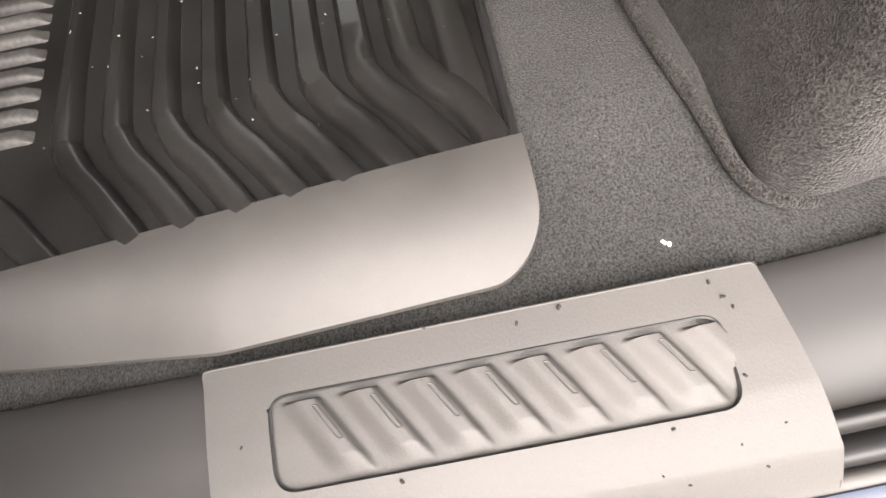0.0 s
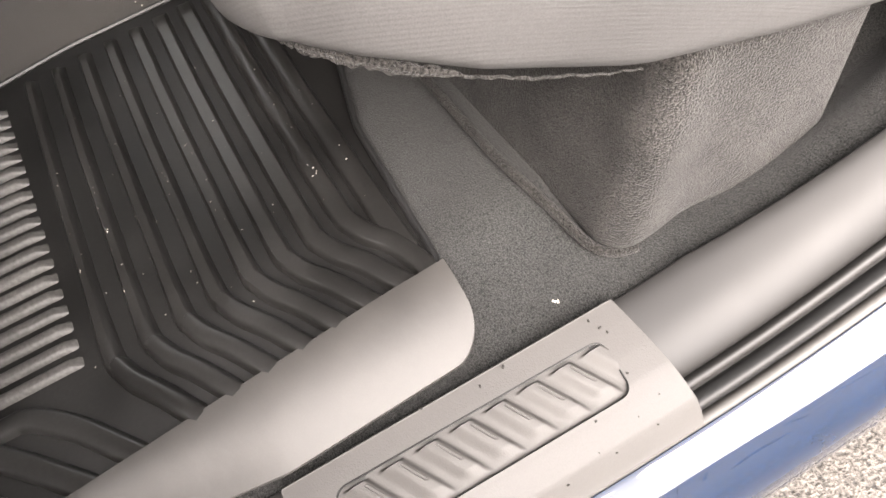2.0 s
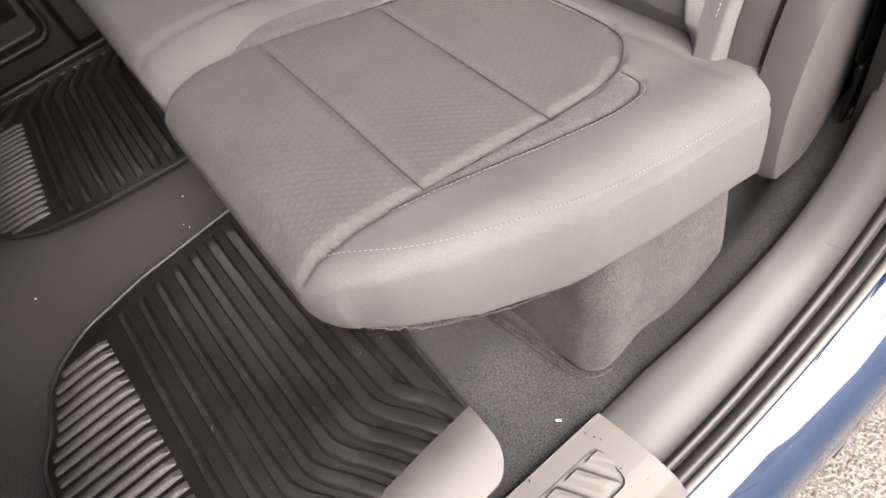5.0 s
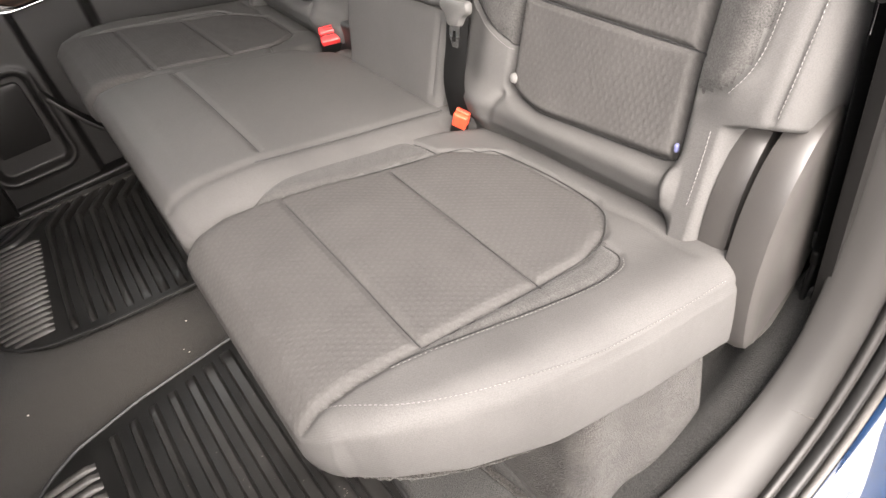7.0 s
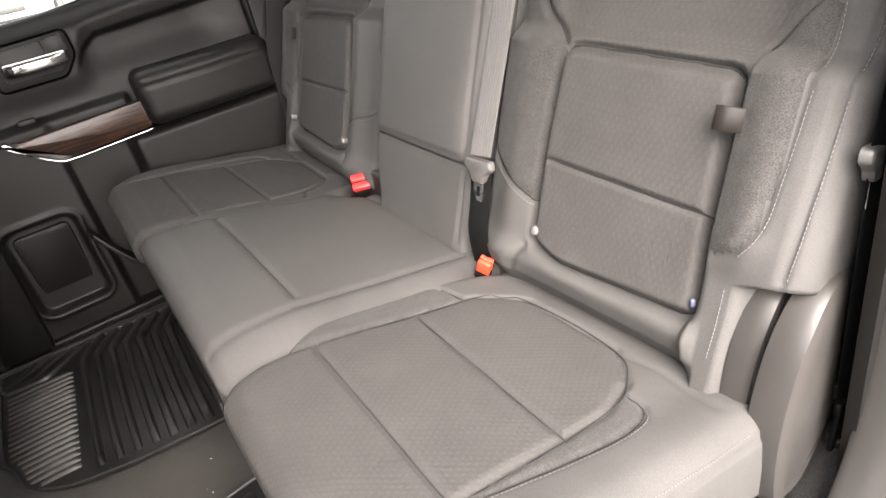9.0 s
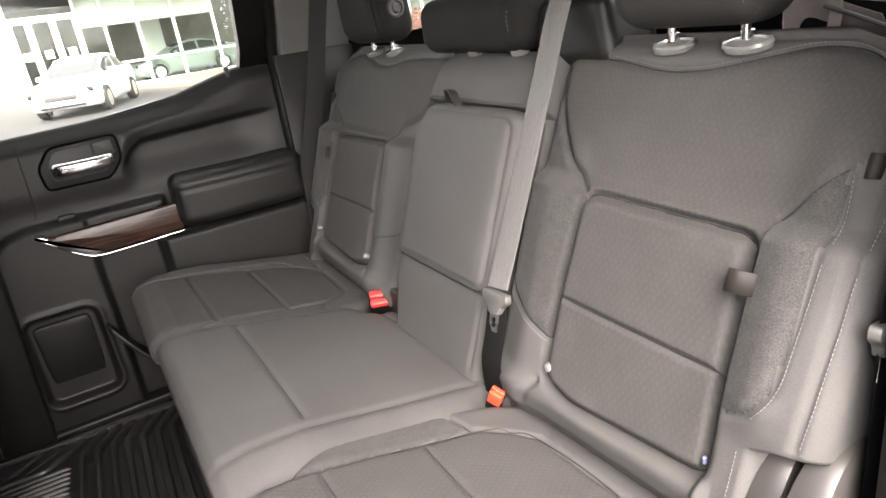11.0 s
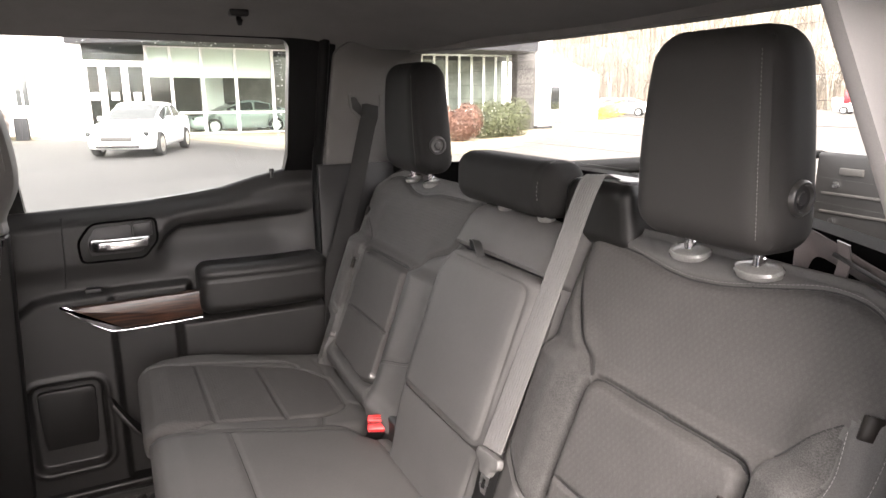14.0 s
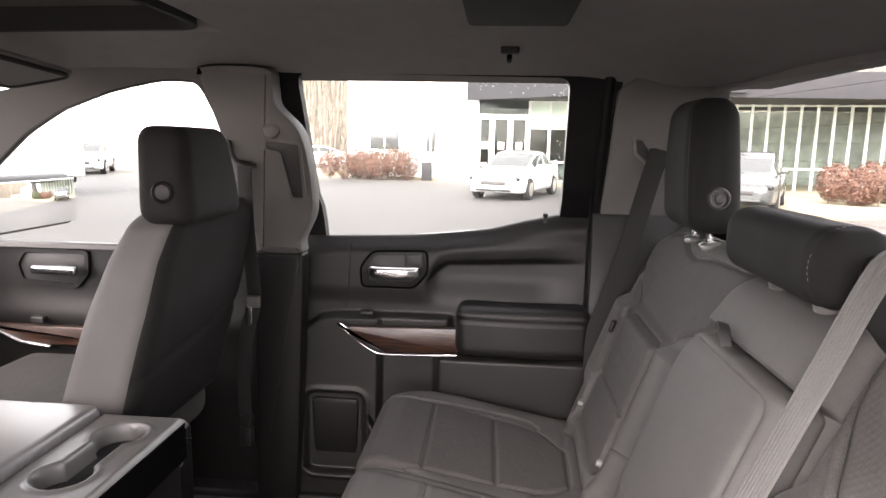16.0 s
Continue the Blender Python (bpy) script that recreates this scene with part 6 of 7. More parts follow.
# ---- floor mats ----
def floor_mat(far):
    label = "black ribbed rubber floor mat with raised rim, dusty" if not far else "black ribbed rubber floor mat beside the far door"
    mat = thing("floor_mat", label, "floor mat", "floor mats", at=(0.4 if far else -0.4, 0.15, 0.03))
    outline = [(-0.105, -0.10), (-0.098, 0.02), (-0.118, 0.20), (-0.146, 0.31), (-0.180, 0.36), (-0.222, 0.392), (-0.285, 0.405), (-0.330, 0.43), (-0.712, 0.43), (-0.688, 0.20), (-0.664, -0.052), (-0.655, -0.058), (-0.46, -0.062), (-0.30, -0.10)]
    out = rounded_poly(outline, 0.016, 4)
    tilt = lambda x, y: 0.034 + 0.014 * np.clip((x + 0.66) / 0.45, 0, 1)
    zz = lambda u, v, h: (u, v, float(tilt(u, v)) + h)
    put("tray", mirrored(slab(out, zz, 0.006, 0.001), far), RUBBER, mat)
    put("rim", mirrored(tube([zz(a, b, 0.008) for a, b in out], 0.0038, 8, True), far), SEAL, mat, "raised rubber rim")

    def rib(path, w, h, name, m=MAT_RIB, blunt=False, wide=1.0):
        p = np.array(path, float)
        t = np.gradient(p, axis=0)
        t /= np.linalg.norm(t, axis=1, keepdims=True)
        n = np.stack([-t[:, 1], t[:, 0]], 1)
        grow = 1.0 + (wide - 1.0) * np.clip((-0.52 - p[:, 0]) / 0.10, 0, 1)
        half = [(w, 0.0), (w - 0.0010, h * .42), (w - 0.0026, h * .84), (w - 0.0046, h)]
        prof = [(-a, b) for a, b in half] + half[::-1]
        v = [zz(a[0] + q[0] * o * g, a[1] + q[1] * o * g, 0.0055 + e * (min(1, i * 1.0, (len(p) - 1 - i) * 0.5) if blunt else min(1, i * 1.0, 0.80 + (len(p) - 1 - i) * 0.07))) for i, (a, q, g) in enumerate(zip(p, n, grow)) for o, e in prof]
        k = len(prof)
        f = [(i * k + j, i * k + j + 1, (i + 1) * k + j + 1, (i + 1) * k + j) for i in range(len(p) - 1) for j in range(k - 1)]
        f += [tuple(range(k)), tuple(reversed(range((len(p) - 1) * k, len(p) * k)))]
        put(name, mirrored((np.array(v), [q[::-1] for q in f]), far), m, mat)

    # long ribs that run across and bend back at the outer edge
    def outer_rim(y):
        return float(np.interp(y, (-0.07, 0.0, 0.15, 0.30, 0.46), (-0.662, -0.667, -0.682, -0.698, -0.712)))

    for k in range(9):
        y = 0.2524 - 0.0347 * k
        x0 = -0.158 + 0.0064 * k
        e = -0.614 + 0.0042 * k
        end = max(y - 0.068, -0.050)
        c = smooth_path([(x0, y, 0), (-0.30, y - 0.002, 0), (-0.45, y - 0.006, 0), (e + 0.030, y - 0.010, 0), (e + 0.008, y - 0.015, 0), (e - 0.014, y - 0.026, 0), (e - 0.034, y - 0.041, 0), (outer_rim(end) - 0.004, end, 0)], 6)[:, :2]
        if k == 8:
            c = smooth_path([(x0, y, 0), (-0.30, y - 0.002, 0), (-0.45, y - 0.006, 0), (-0.56, y - 0.010, 0), (-0.600, y - 0.012, 0), (-0.634, y - 0.014, 0)], 6)[:, :2]
        c[:, 1] = np.maximum(c[:, 1], -0.045)
        rib(c, float(np.interp(k, (0, 3, 7, 8), (0.0076, 0.0090, 0.0124, 0.0136))), float(np.interp(k, (0, 4, 8), (0.0135, 0.0125, 0.0090))), "rib", wide=float(np.interp(k, (0, 7), (1.5, 1.0))))
    for k in range(3):
        y = 0.314 + 0.043 * k
        x = -0.608 - 0.012 * k
        c = smooth_path([(x - 0.004, 0.425, 0), (x, y + 0.030, 0), (x - 0.002, y + 0.010, 0), (x - 0.014, y - 0.008, 0), (x - 0.038, y - 0.034, 0), (outer_rim(y - 0.075) - 0.004, y - 0.075, 0)], 6)[:, :2]
        rib(c[:, :2], 0.0100, 0.0090, "rib", wide=1.2)
    # short ribs that run forward
    for k in range(19):
        x = -0.196 - 0.0212 * k
        y0 = 0.288 - 0.0012 * k
        end = float(np.interp(x, (-0.60, -0.33, -0.29, -0.22, -0.19), (0.42, 0.42, 0.40, 0.385, 0.362)))
        rib([(x, y0), (x, y0 + 0.012), (x - 0.002, (y0 + end) / 2), (x - 0.004, end - 0.006), (x - 0.004, end)], 0.0072, 0.0070, "short_rib", DUST_LIT_RIB, True)
    # the smooth outer flap that turns down to the sill
    n, m_ = 60, 22
    prof = []
    for r in np.linspace(0, 1, n):
        for t in np.sin(np.linspace(0, math.pi / 2, m_)):
            past = max(0.0, t * 0.078 - 0.040)
            y0 = -0.062 + 0.038 - math.sqrt(max(0.0, 0.038 ** 2 - past ** 2))
            y = y0 + r ** 1.3 * (0.46 - y0)
            rim = outer_rim(y)
            out = float(np.interp(y, (-0.07, -0.03, 0.036, 0.14, 0.28, 0.46), (-0.746, -0.750, -0.754, -0.760, -0.744, -0.740)))
            x = rim + (out - rim) * t
            prof.append((x, y, 0.050 + 0.003 * math.sin(t * math.pi) - 0.030 * t ** 1.6))
    v = np.array(prof)
    under = v.copy()
    under[:, 2] -= 0.004
    f = [(j * m_ + i, j * m_ + i + 1, (j + 1) * m_ + i + 1, (j + 1) * m_ + i) for j in range(n - 1) for i in range(m_ - 1)]
    m = n * m_
    edge = [i for i in range(m_ - 1)] + [j * m_ + m_ - 1 for j in range(n - 1)] + [(n - 1) * m_ + i for i in range(m_ - 1, 0, -1)] + [j * m_ for j in range(n - 1, 0, -1)]
    side = [(a, b, b + m, a + m) for a, b in zip(edge, edge[1:] + edge[:1])]
    put("outer_flap", mirrored(join((np.vstack([v, under]), [q[::-1] for q in f] + [tuple(i + m for i in q) for q in f] + side)), far), PALE_RUBBER, mat, "smooth outer flap with sky sheen in its pale colour")
    return mat


floor_mat(False)
floor_mat(True)


# ---- front passenger seat and console ----
def front_seat(near):
    label = "charcoal cloth driver seat out of view, added to shade the floor" if near else "charcoal cloth front passenger seat seen from behind"
    seat = thing("front_seat", label, "car seat", "front seats", at=(-0.46 if near else 0.46, 0.5, 0.03))
    p, f, u = lattice((0.225, -0.085, 0.40), (0.70, 0.085, 0.925), (50, 18, 54), 0.045)
    k = (p[:, 2] - 0.40) / 0.525
    c = 0.4625
    w = np.interp(k, (0, 0.5, 0.8, 0.92, 1.0), (1.0, 1.0, 0.96, 0.86, 0.66))
    p[:, 0] = c + (p[:, 0] - c) * w
    p[:, 1] = p[:, 1] * np.interp(k, (0, 0.6, 1), (1.05, 0.9, 0.62)) + 0.575 - 0.150 * k - 0.02 * k ** 2
    d = np.abs(p[:, 2] - (0.58 + 0.14 * (p[:, 0] - 0.24)))
    p[:, 1] += np.where(u[:, 1] < 0.1, 0.006 * np.exp(-(d / 0.01) ** 2), 0)
    sides = split(p, f, [int(u[list(r), 1].mean() < 0.12) for r in f])
    back = put("backrest", mirrored(sides[0], near), BOLSTER, seat)
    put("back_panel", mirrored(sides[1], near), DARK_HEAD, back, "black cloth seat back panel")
    q, f, u = lattice((0.257, -0.056, 0.893), (0.514, 0.056, 1.080), (30, 16, 24), 0.030)
    k = (q[:, 2] - 0.893) / 0.187
    q[:, 0] -= 0.060 * k ** 1.5 * u[:, 0]
    q[:, 0] += 0.016 * np.clip(0.25 - k, 0, 1) * 4 * np.clip(0.3 - u[:, 0], 0, 1)
    q[:, 1] *= 1 - 0.12 * k
    q[:, 1] += 0.372
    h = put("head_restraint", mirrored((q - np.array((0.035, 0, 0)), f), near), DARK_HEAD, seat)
    put("release_button", mirrored(moved(lathe([(0.021, -0.006), (0.021, 0.003), (0.018, 0.006), (0.014, 0.002), (0.006, 0.003)], 24), pose(0.221, 0.368, 0.957, 0, -90, 0)), near), PLASTIC, h, "round black release button")
    for x in (0.30, 0.42):
        put("post", mirrored(tube([(x, 0.385, 0.86), (x, 0.38, 0.92)], 0.007, 10), near), CHROME, h)
    put("cushion", mirrored(rbox((0.22, 0.52, 0.30), (0.72, 1.05, 0.47), 0.06, 5), near), CLOTH, seat)
    put("map_pocket", mirrored(moved(rbox((0.27, -0.008, 0.0), (0.66, 0.008, 0.26), 0.008), pose(0, 0.492, 0.43, 14, 0, 0)), near), DARK_HEAD, seat, "map pocket on the seat back")
    put("seat_base", mirrored(rbox((0.28, 0.55, 0.04), (0.66, 1.0, 0.31), 0.02), near), PLASTIC, seat)


front_seat(False)
# driver seat: never in view, added to keep light off the floor
front_seat(True)


def centre_console():
    con = thing("centre_console", "black folded centre console with two cup holders", "car console", at=(-0.01, 0.5, 0.03))
    z = 0.553
    out = rounded_poly([(-0.172, 0.300), (0.150, 0.300), (0.150, 0.455), (-0.172, 0.455)], 0.02, 6)
    put("body", rbox((-0.165, 0.308, 0.36), (0.140, 1.05, z - 0.03), 0.02), PLASTIC, con)
    put("pedestal", rbox((-0.15, 0.56, 0.03), (0.125, 1.02, 0.37), 0.02), PLASTIC, con)
    cups = [(0.062, 0.378), (-0.078, 0.383)]
    # tray with two round wells joined by a channel, a lip round all of it
    xs_, ys_ = np.linspace(-0.172, 0.150, 170), np.linspace(0.300, 0.455, 84)

    def tray_z(x, y):
        edge = 1.0
        for cx, cy in cups:
            edge = min(edge, math.hypot(x - cx, y - cy) - 0.042)
        away = max(abs(y - 0.3805) - 0.026, abs(x + 0.008) - 0.070)
        wells, channel = ease(-edge / 0.007), ease(-away / 0.007)
        both = min(edge, away)
        rim = min(x + 0.172, 0.150 - x, y - 0.300)
        return z - max(0.085 * wells, 0.052 * channel) + 0.0032 * math.exp(-((both - 0.006) / 0.0045) ** 2) - 0.016 * float(np.clip((0.014 - rim) / 0.014, 0, 1)) ** 2

    put("cup_tray", grid(xs_, ys_, tray_z), TRAY, con, "tray with two cup wells", angle=180)
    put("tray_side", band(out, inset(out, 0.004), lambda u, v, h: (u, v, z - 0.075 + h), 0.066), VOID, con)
    put("lid", moved(rbox((-0.168, 0.462, z - 0.045), (0.146, 1.02, z + 0.018), 0.016, 4), Matrix()), CONSOLE, con, "padded console lid")
    put("chrome_strip", tube([(0.152, 0.296, z - 0.045), (0.152, 0.46, z - 0.05), (0.15, 0.8, z - 0.06)], 0.0035, 6), CHROME, con)
    put("lever", tube(smooth_path([(0.145, 0.33, 0.47), (0.165, 0.33, 0.455), (0.172, 0.345, 0.435), (0.165, 0.37, 0.425)], 5), 0.008, 8), CHROME, con, "chrome lever")


centre_console()


# ---- outside: the lot, the showroom, cars, hedges, woods ----
GROUND = -0.55
gx = sorted({*np.linspace(-60, 140, 41), *np.linspace(-3, 3, 13)})
gy = sorted({*np.linspace(-140, 90, 47), *np.linspace(-3, 3, 13)})
ground = tagged(part("ground", grid(np.array(gx), np.array(gy), lambda x, y: GROUND), GRAVEL), "light brown-grey gritty parking lot surface", "ground", kind="structure")


def lot_strip(name, points, z, mat, label, cat):
    return tagged(part(name, slab(points, lambda u, v, h: (u, v, GROUND - 0.02 + h), z + 0.02, 0.01), mat), label, cat, kind="structure")


lot_strip("road", [(2.2, -6.0), (14.5, -7.2), (20.5, -4.0), (26.6, -2.0), (27.0, 6.0), (27.0, 40.0), (2.2, 40.0)], 0.004, ASPHALT, "damp grey asphalt of the parking lot", "road")
lot_strip("pavement", [(15.0, -8.0), (21.0, -4.5), (27.2, -2.5), (27.6, 2.0), (32.0, 2.0), (32.0, -44.0), (27.0, -30.0), (23.5, -19.5), (17.0, -12.0)], 0.12, CONCRETE, "pale concrete walk along the showroom", "pavement")
lot_strip("pavement", [(28.6, 2.0), (30.0, 9.0), (36.0, 16.0), (40.0, 16.0), (32.0, 2.0)], 0.12, CONCRETE, "pale concrete kerb strip by the wall", "pavement")


def showroom():
    b = thing("showroom_building", "white and dark-fascia car showroom with tall glazing", "building", at=(30, -8, GROUND))
    base = GROUND
    put("white_wall", rbox((29.2, 1.3, base), (44.0, 6.9, 6.6), 0.05), RENDERED, b, "white rendered wall")
    for y0, y1, z0, z1 in ((4.45, 5.8, 0.85, 1.95), (2.75, 3.15, 0.75, 2.0)):
        w = put("window", rbox((29.12, y0, z0), (29.25, y1, z1), 0.01), CAR_GLASS, b)
        put("window_frame", rbox((29.10, (y0 + y1) / 2 - 0.03, z0), (29.16, (y0 + y1) / 2 + 0.03, z1), 0.01), RENDERED, w)
    # entrance front: doors with a light over them, then four glazed bays with half-drawn blinds
    put("fascia", slab([(28.0, 1.35), (27.6, 0.70), (22.6, -5.8), (22.4, -8.6), (34.0, -8.6), (34.0, 1.35)], lambda u, v, h: (u, v, 3.05 + h), 3.8, 0.08), FASCIA, b, "dark grey fascia")
    put("entrance_wall", rbox((27.95, 0.83, base), (29.3, 1.42, 6.6), 0.03), RENDERED, b, "white rendered wall")
    for z in (3.9, 5.0):
        put("fascia_joint", tube([(27.58, 0.70, z), (22.58, -5.8, z)], 0.02, 4), SEAM, b)
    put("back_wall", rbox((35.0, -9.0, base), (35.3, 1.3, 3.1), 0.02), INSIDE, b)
    put("inner_partition", rbox((31.5, -4.9, base), (31.7, -3.9, 3.0), 0.02), RENDERED, b)
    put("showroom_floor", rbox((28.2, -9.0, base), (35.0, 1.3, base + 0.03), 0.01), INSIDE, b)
    for y in (0.78, -1.50, -2.38, -3.57, -4.92, -6.46, -8.2):
        put("mullion", rbox((27.95, y - 0.055, base), (28.15, y + 0.055, 3.1), 0.01), RENDERED, b)
    for z in (base + 0.12, 0.43, 3.03):
        put("transom", rbox((27.97, -8.2, z - 0.04), (28.12, -1.50, z + 0.04), 0.01), RENDERED, b)
    put("transom", rbox((27.94, -1.50, 2.36), (28.16, 0.78, 2.46), 0.01), RENDERED, b)
    for y0, y1 in zip((-1.56, -2.44, -3.63, -4.98), (-2.32, -3.51, -4.86, -6.40)):
        put("blind", rbox((28.18, y1, 1.85), (28.22, y0, 3.02), 0.005), RENDERED, b, "white roller blind")
    for y0, y1 in ((0.72, 0.14), (0.10, -0.66), (-0.70, -1.44)):
        leaf_ = put("entrance_door", band([(y0, base + 0.05), (y0, 2.36), (y1, 2.36), (y1, base + 0.05)], [(y0 - 0.10, base + 0.30), (y0 - 0.10, 2.24), (y1 + 0.10, 2.24), (y1 + 0.10, base + 0.30)], lambda u, v, h: (28.02 - h, u, v), 0.06), RENDERED, b, "white framed glass door")
        put("notice", rbox((27.98, (y0 + y1) / 2 - 0.14, 0.95), (27.99, (y0 + y1) / 2 + 0.14, 1.25), 0.002), RENDERED, leaf_, "white paper notice")
    g = put("glazing", rbox((28.03, -8.2, base + 0.1), (28.05, 0.78, 3.05), 0.004), SHOP_GLASS, b)
    g.visible_shadow = False
    # long glass front under a canopy
    a, e = np.array((26.2, -9.0)), np.array((24.6, -18.2))
    t = (e - a) / np.linalg.norm(e - a)
    n = 17
    lay = lambda s, off, z: (a[0] + t[0] * s + t[1] * off * -1, a[1] + t[1] * s + t[0] * off, z)
    length = float(np.linalg.norm(e - a))
    for k in range(n):
        s = length * k / (n - 1)
        put("mullion", tube([lay(s, 0, base), lay(s, 0, 2.9)], 0.06, 4), RENDERED, b)
    for z in (0.42, 2.85):
        put("transom", tube([lay(0, 0, z), lay(length, 0, z)], 0.05, 4), RENDERED, b)
    q = [lay(0, -0.06, base), lay(length, -0.06, base), lay(length, -0.06, 2.9), lay(0, -0.06, 2.9)]
    g = put("glazing", (np.array(q), [(0, 1, 2, 3)]), SHOP_GLASS, b)
    g.visible_shadow = False
    q = [lay(-1, 5, base), lay(length, 5, base), lay(length, 5, 2.9), lay(-1, 5, 2.9)]
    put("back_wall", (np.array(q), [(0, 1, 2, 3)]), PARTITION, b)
    put("canopy", slab([(22.6, -8.0), (30.0, -7.0), (30.0, -20.0), (25.5, -17.2), (22.4, -16.4)], lambda u, v, h: (u, v, 2.9 + h), 0.9, 0.05), FASCIA, b, "dark overhanging canopy")
    put("stone_panel", rbox((23.9, -17.35, base), (24.4, -16.35, 4.6), 0.05), STONE, b, "brown stone-clad panel")
    put("column", rbox((24.4, -18.6, base), (25.0, -17.9, 5.2), 0.04), RENDERED, b, "white column")
    put("column_base", rbox((24.3, -18.7, base), (25.1, -17.8, base + 0.25), 0.03), FASCIA, b)
    put("gable", slab([(-20.0, base), (-27.0, base), (-27.0, 2.3), (-22.5, 3.7), (-20.0, 3.9)], lambda u, v, h: (31.0 + h, u, v), 8.0, 0.05), RENDERED, b, "white side wing")
    put("wing_window", rbox((30.9, -24.0, 0.3), (31.05, -21.0, 1.6), 0.02), DARK_GLASS, b)


showroom()


def smooth_fall(x, at, value):
    """Values between the given ones, with the kinks rounded off."""
    fine = np.linspace(-2.6, 2.6, 521)
    y = np.interp(fine, at, value)
    for _ in range(14):
        y[1:-1] = (y[:-2] + 2 * y[1:-1] + y[2:]) / 4
    return np.interp(x, fine, y)


def car(name, paint, label, at, yaw, tall=1.45, group="parked cars"):
    """A parked car, nose along +x before it is turned."""
    c = thing(name, label, "car", group)
    # one hull from nose to tail: sills, swelling sides, shoulder line, then the cabin
    xs = np.linspace(-2.38, 2.38, 96)
    wide = np.interp(xs, (-2.38, -2.30, -2.0, -1.2, 1.2, 1.8, 2.2, 2.34, 2.38), (0.66, 0.78, 0.88, 0.92, 0.92, 0.90, 0.80, 0.66, 0.56))
    belt = smooth_fall(xs, (-2.38, -2.30, -2.05, -1.2, 0.0, 1.0, 1.7, 2.15, 2.32, 2.38), (0.80, 0.98, 1.04, 1.00, 0.96, 0.94, 0.86, 0.76, 0.66, 0.52))
    roof = smooth_fall(xs, (-2.06, -1.75, -1.25, -0.75, -0.25, 0.15, 0.60, 1.12), (1.03, 1.14, tall - 0.13, tall - 0.02, tall, tall - 0.05, tall - 0.24, 0.94))
    cabin = np.maximum(roof - belt, 0.0) * ((xs > -2.06) & (xs < 1.12))
    low = np.interp(xs, (-2.38, -2.2, -1.9, 1.9, 2.25, 2.38), (0.42, 0.30, 0.22, 0.20, 0.24, 0.34))
    ring = [(0.0, 0, 0), (0.80, 0, 0), (0.95, 0.06, 0), (0.985, 0.22, 0), (1.0, 0.45, 0), (0.995, 0.70, 0), (0.97, 0.90, 0), (0.93, 0.975, 0), (0.86, 1.0, 0.02), (0.845, 1.0, 0.12), (0.80, 1.0, 0.45), (0.735, 1.0, 0.80), (0.69, 1.0, 0.93), (0.58, 1.0, 0.985), (0.30, 1.0, 1.0), (0.0, 1.0, 1.0)]
    pts, grade, m = [], [], 2 * len(ring) - 2
    for x, w, bz, c_, lz in zip(xs, wide, belt, cabin, low):
        half = [(w * a, lz + (bz - lz) * b_ + c_ * k_) for a, b_, k_ in ring]
        for i in list(range(len(ring))) + list(range(len(ring) - 2, 0, -1)):
            y, z = half[i]
            side = 1 if len(pts) % m < len(ring) else -1
            arch = min(math.hypot(x - 1.42, z - 0.33), math.hypot(x + 1.42, z - 0.33))
            if arch < 0.385 and 0 < i < 8:
                y *= 0.74
            pts.append((x, y * side, z))
            grade.append(ring[i][2] if c_ > 0.05 else 0.0)
    f = [(j * m + k, (j + 1) * m + k, (j + 1) * m + (k + 1) % m, j * m + (k + 1) % m) for j in range(len(xs) - 1) for k in range(m)]
    f += [tuple(range(m)), tuple(reversed(range((len(xs) - 1) * m, len(xs) * m)))]
    p, kind = np.array(pts), []
    for q in f:
        if len(q) != 4:
            kind.append(0)
            continue
        g_, (x, y, z) = np.mean([grade[i] for i in q]), p[list(q)].mean(0)
        pane_ = (0.08 < g_ < 0.84 and -1.72 < x < 0.80 and abs(x + 0.42) > 0.05 and abs(x + 1.20) > 0.04) or (g_ > 0.95 and abs(y) < 0.60 and (0.22 < x < 1.02 or -1.85 < x < -1.05))
        kind.append(int(pane_))
    pieces = split(p, [q if len(q) == 4 else q[:4] for q in f[:-2]], kind[:-2])
    part("body", pieces[0], paint, c)
    part("nose", (p[-m:], [tuple(reversed(range(m)))]), paint, c)
    part("tail", (p[:m], [tuple(range(m))]), paint, c)
    part("glasshouse", pieces[1], CAR_GLASS, c, "side and front glass with sky reflection in its grey")
    for s in (-1, 1):
        part("headlight", moved(rbox((-0.05, -0.22, -0.06), (0.05, 0.22, 0.06), 0.03), pose(2.19, s * 0.60, 0.655, 0, 0, -s * 28)), DARK_GLASS, c)
        part("door_mirror", rbox((0.55, s * 0.95 - 0.09, 0.95), (0.70, s * 0.95 + 0.09, 1.08), 0.04), paint, c)
    part("grille", rbox((2.30, -0.40, 0.46), (2.40, 0.40, 0.60), 0.03), COVER, c, "grey mesh grille")
    part("lower_intake", rbox((2.24, -0.56, 0.29), (2.395, 0.56, 0.36), 0.03), SEAL, c, "black lower intake")
    part("emblem", rbox((2.36, -0.06, 0.575), (2.405, 0.06, 0.605), 0.01), CHROME, c)
    for x in (-1.42, 1.42):
        for s in (-1, 1):
            turn = pose(x, s * 0.815, 0.33, 90, 0, 0)
            w = part("wheel", moved(lathe([(0.20, -0.10), (0.31, -0.11), (0.335, -0.07), (0.335, 0.07), (0.31, 0.11), (0.20, 0.10)], 28), turn), TYRE, c, "black tyre")
            part("rim", moved(lathe([(0.22, -0.105), (0.21, -0.09), (0.05, -0.07), (0.05, 0.07), (0.21, 0.09), (0.22, 0.105)], 20), turn), ALLOY, w, "alloy rim")
    c.matrix_basis = pose(*at, 0, 0, yaw)
    return c


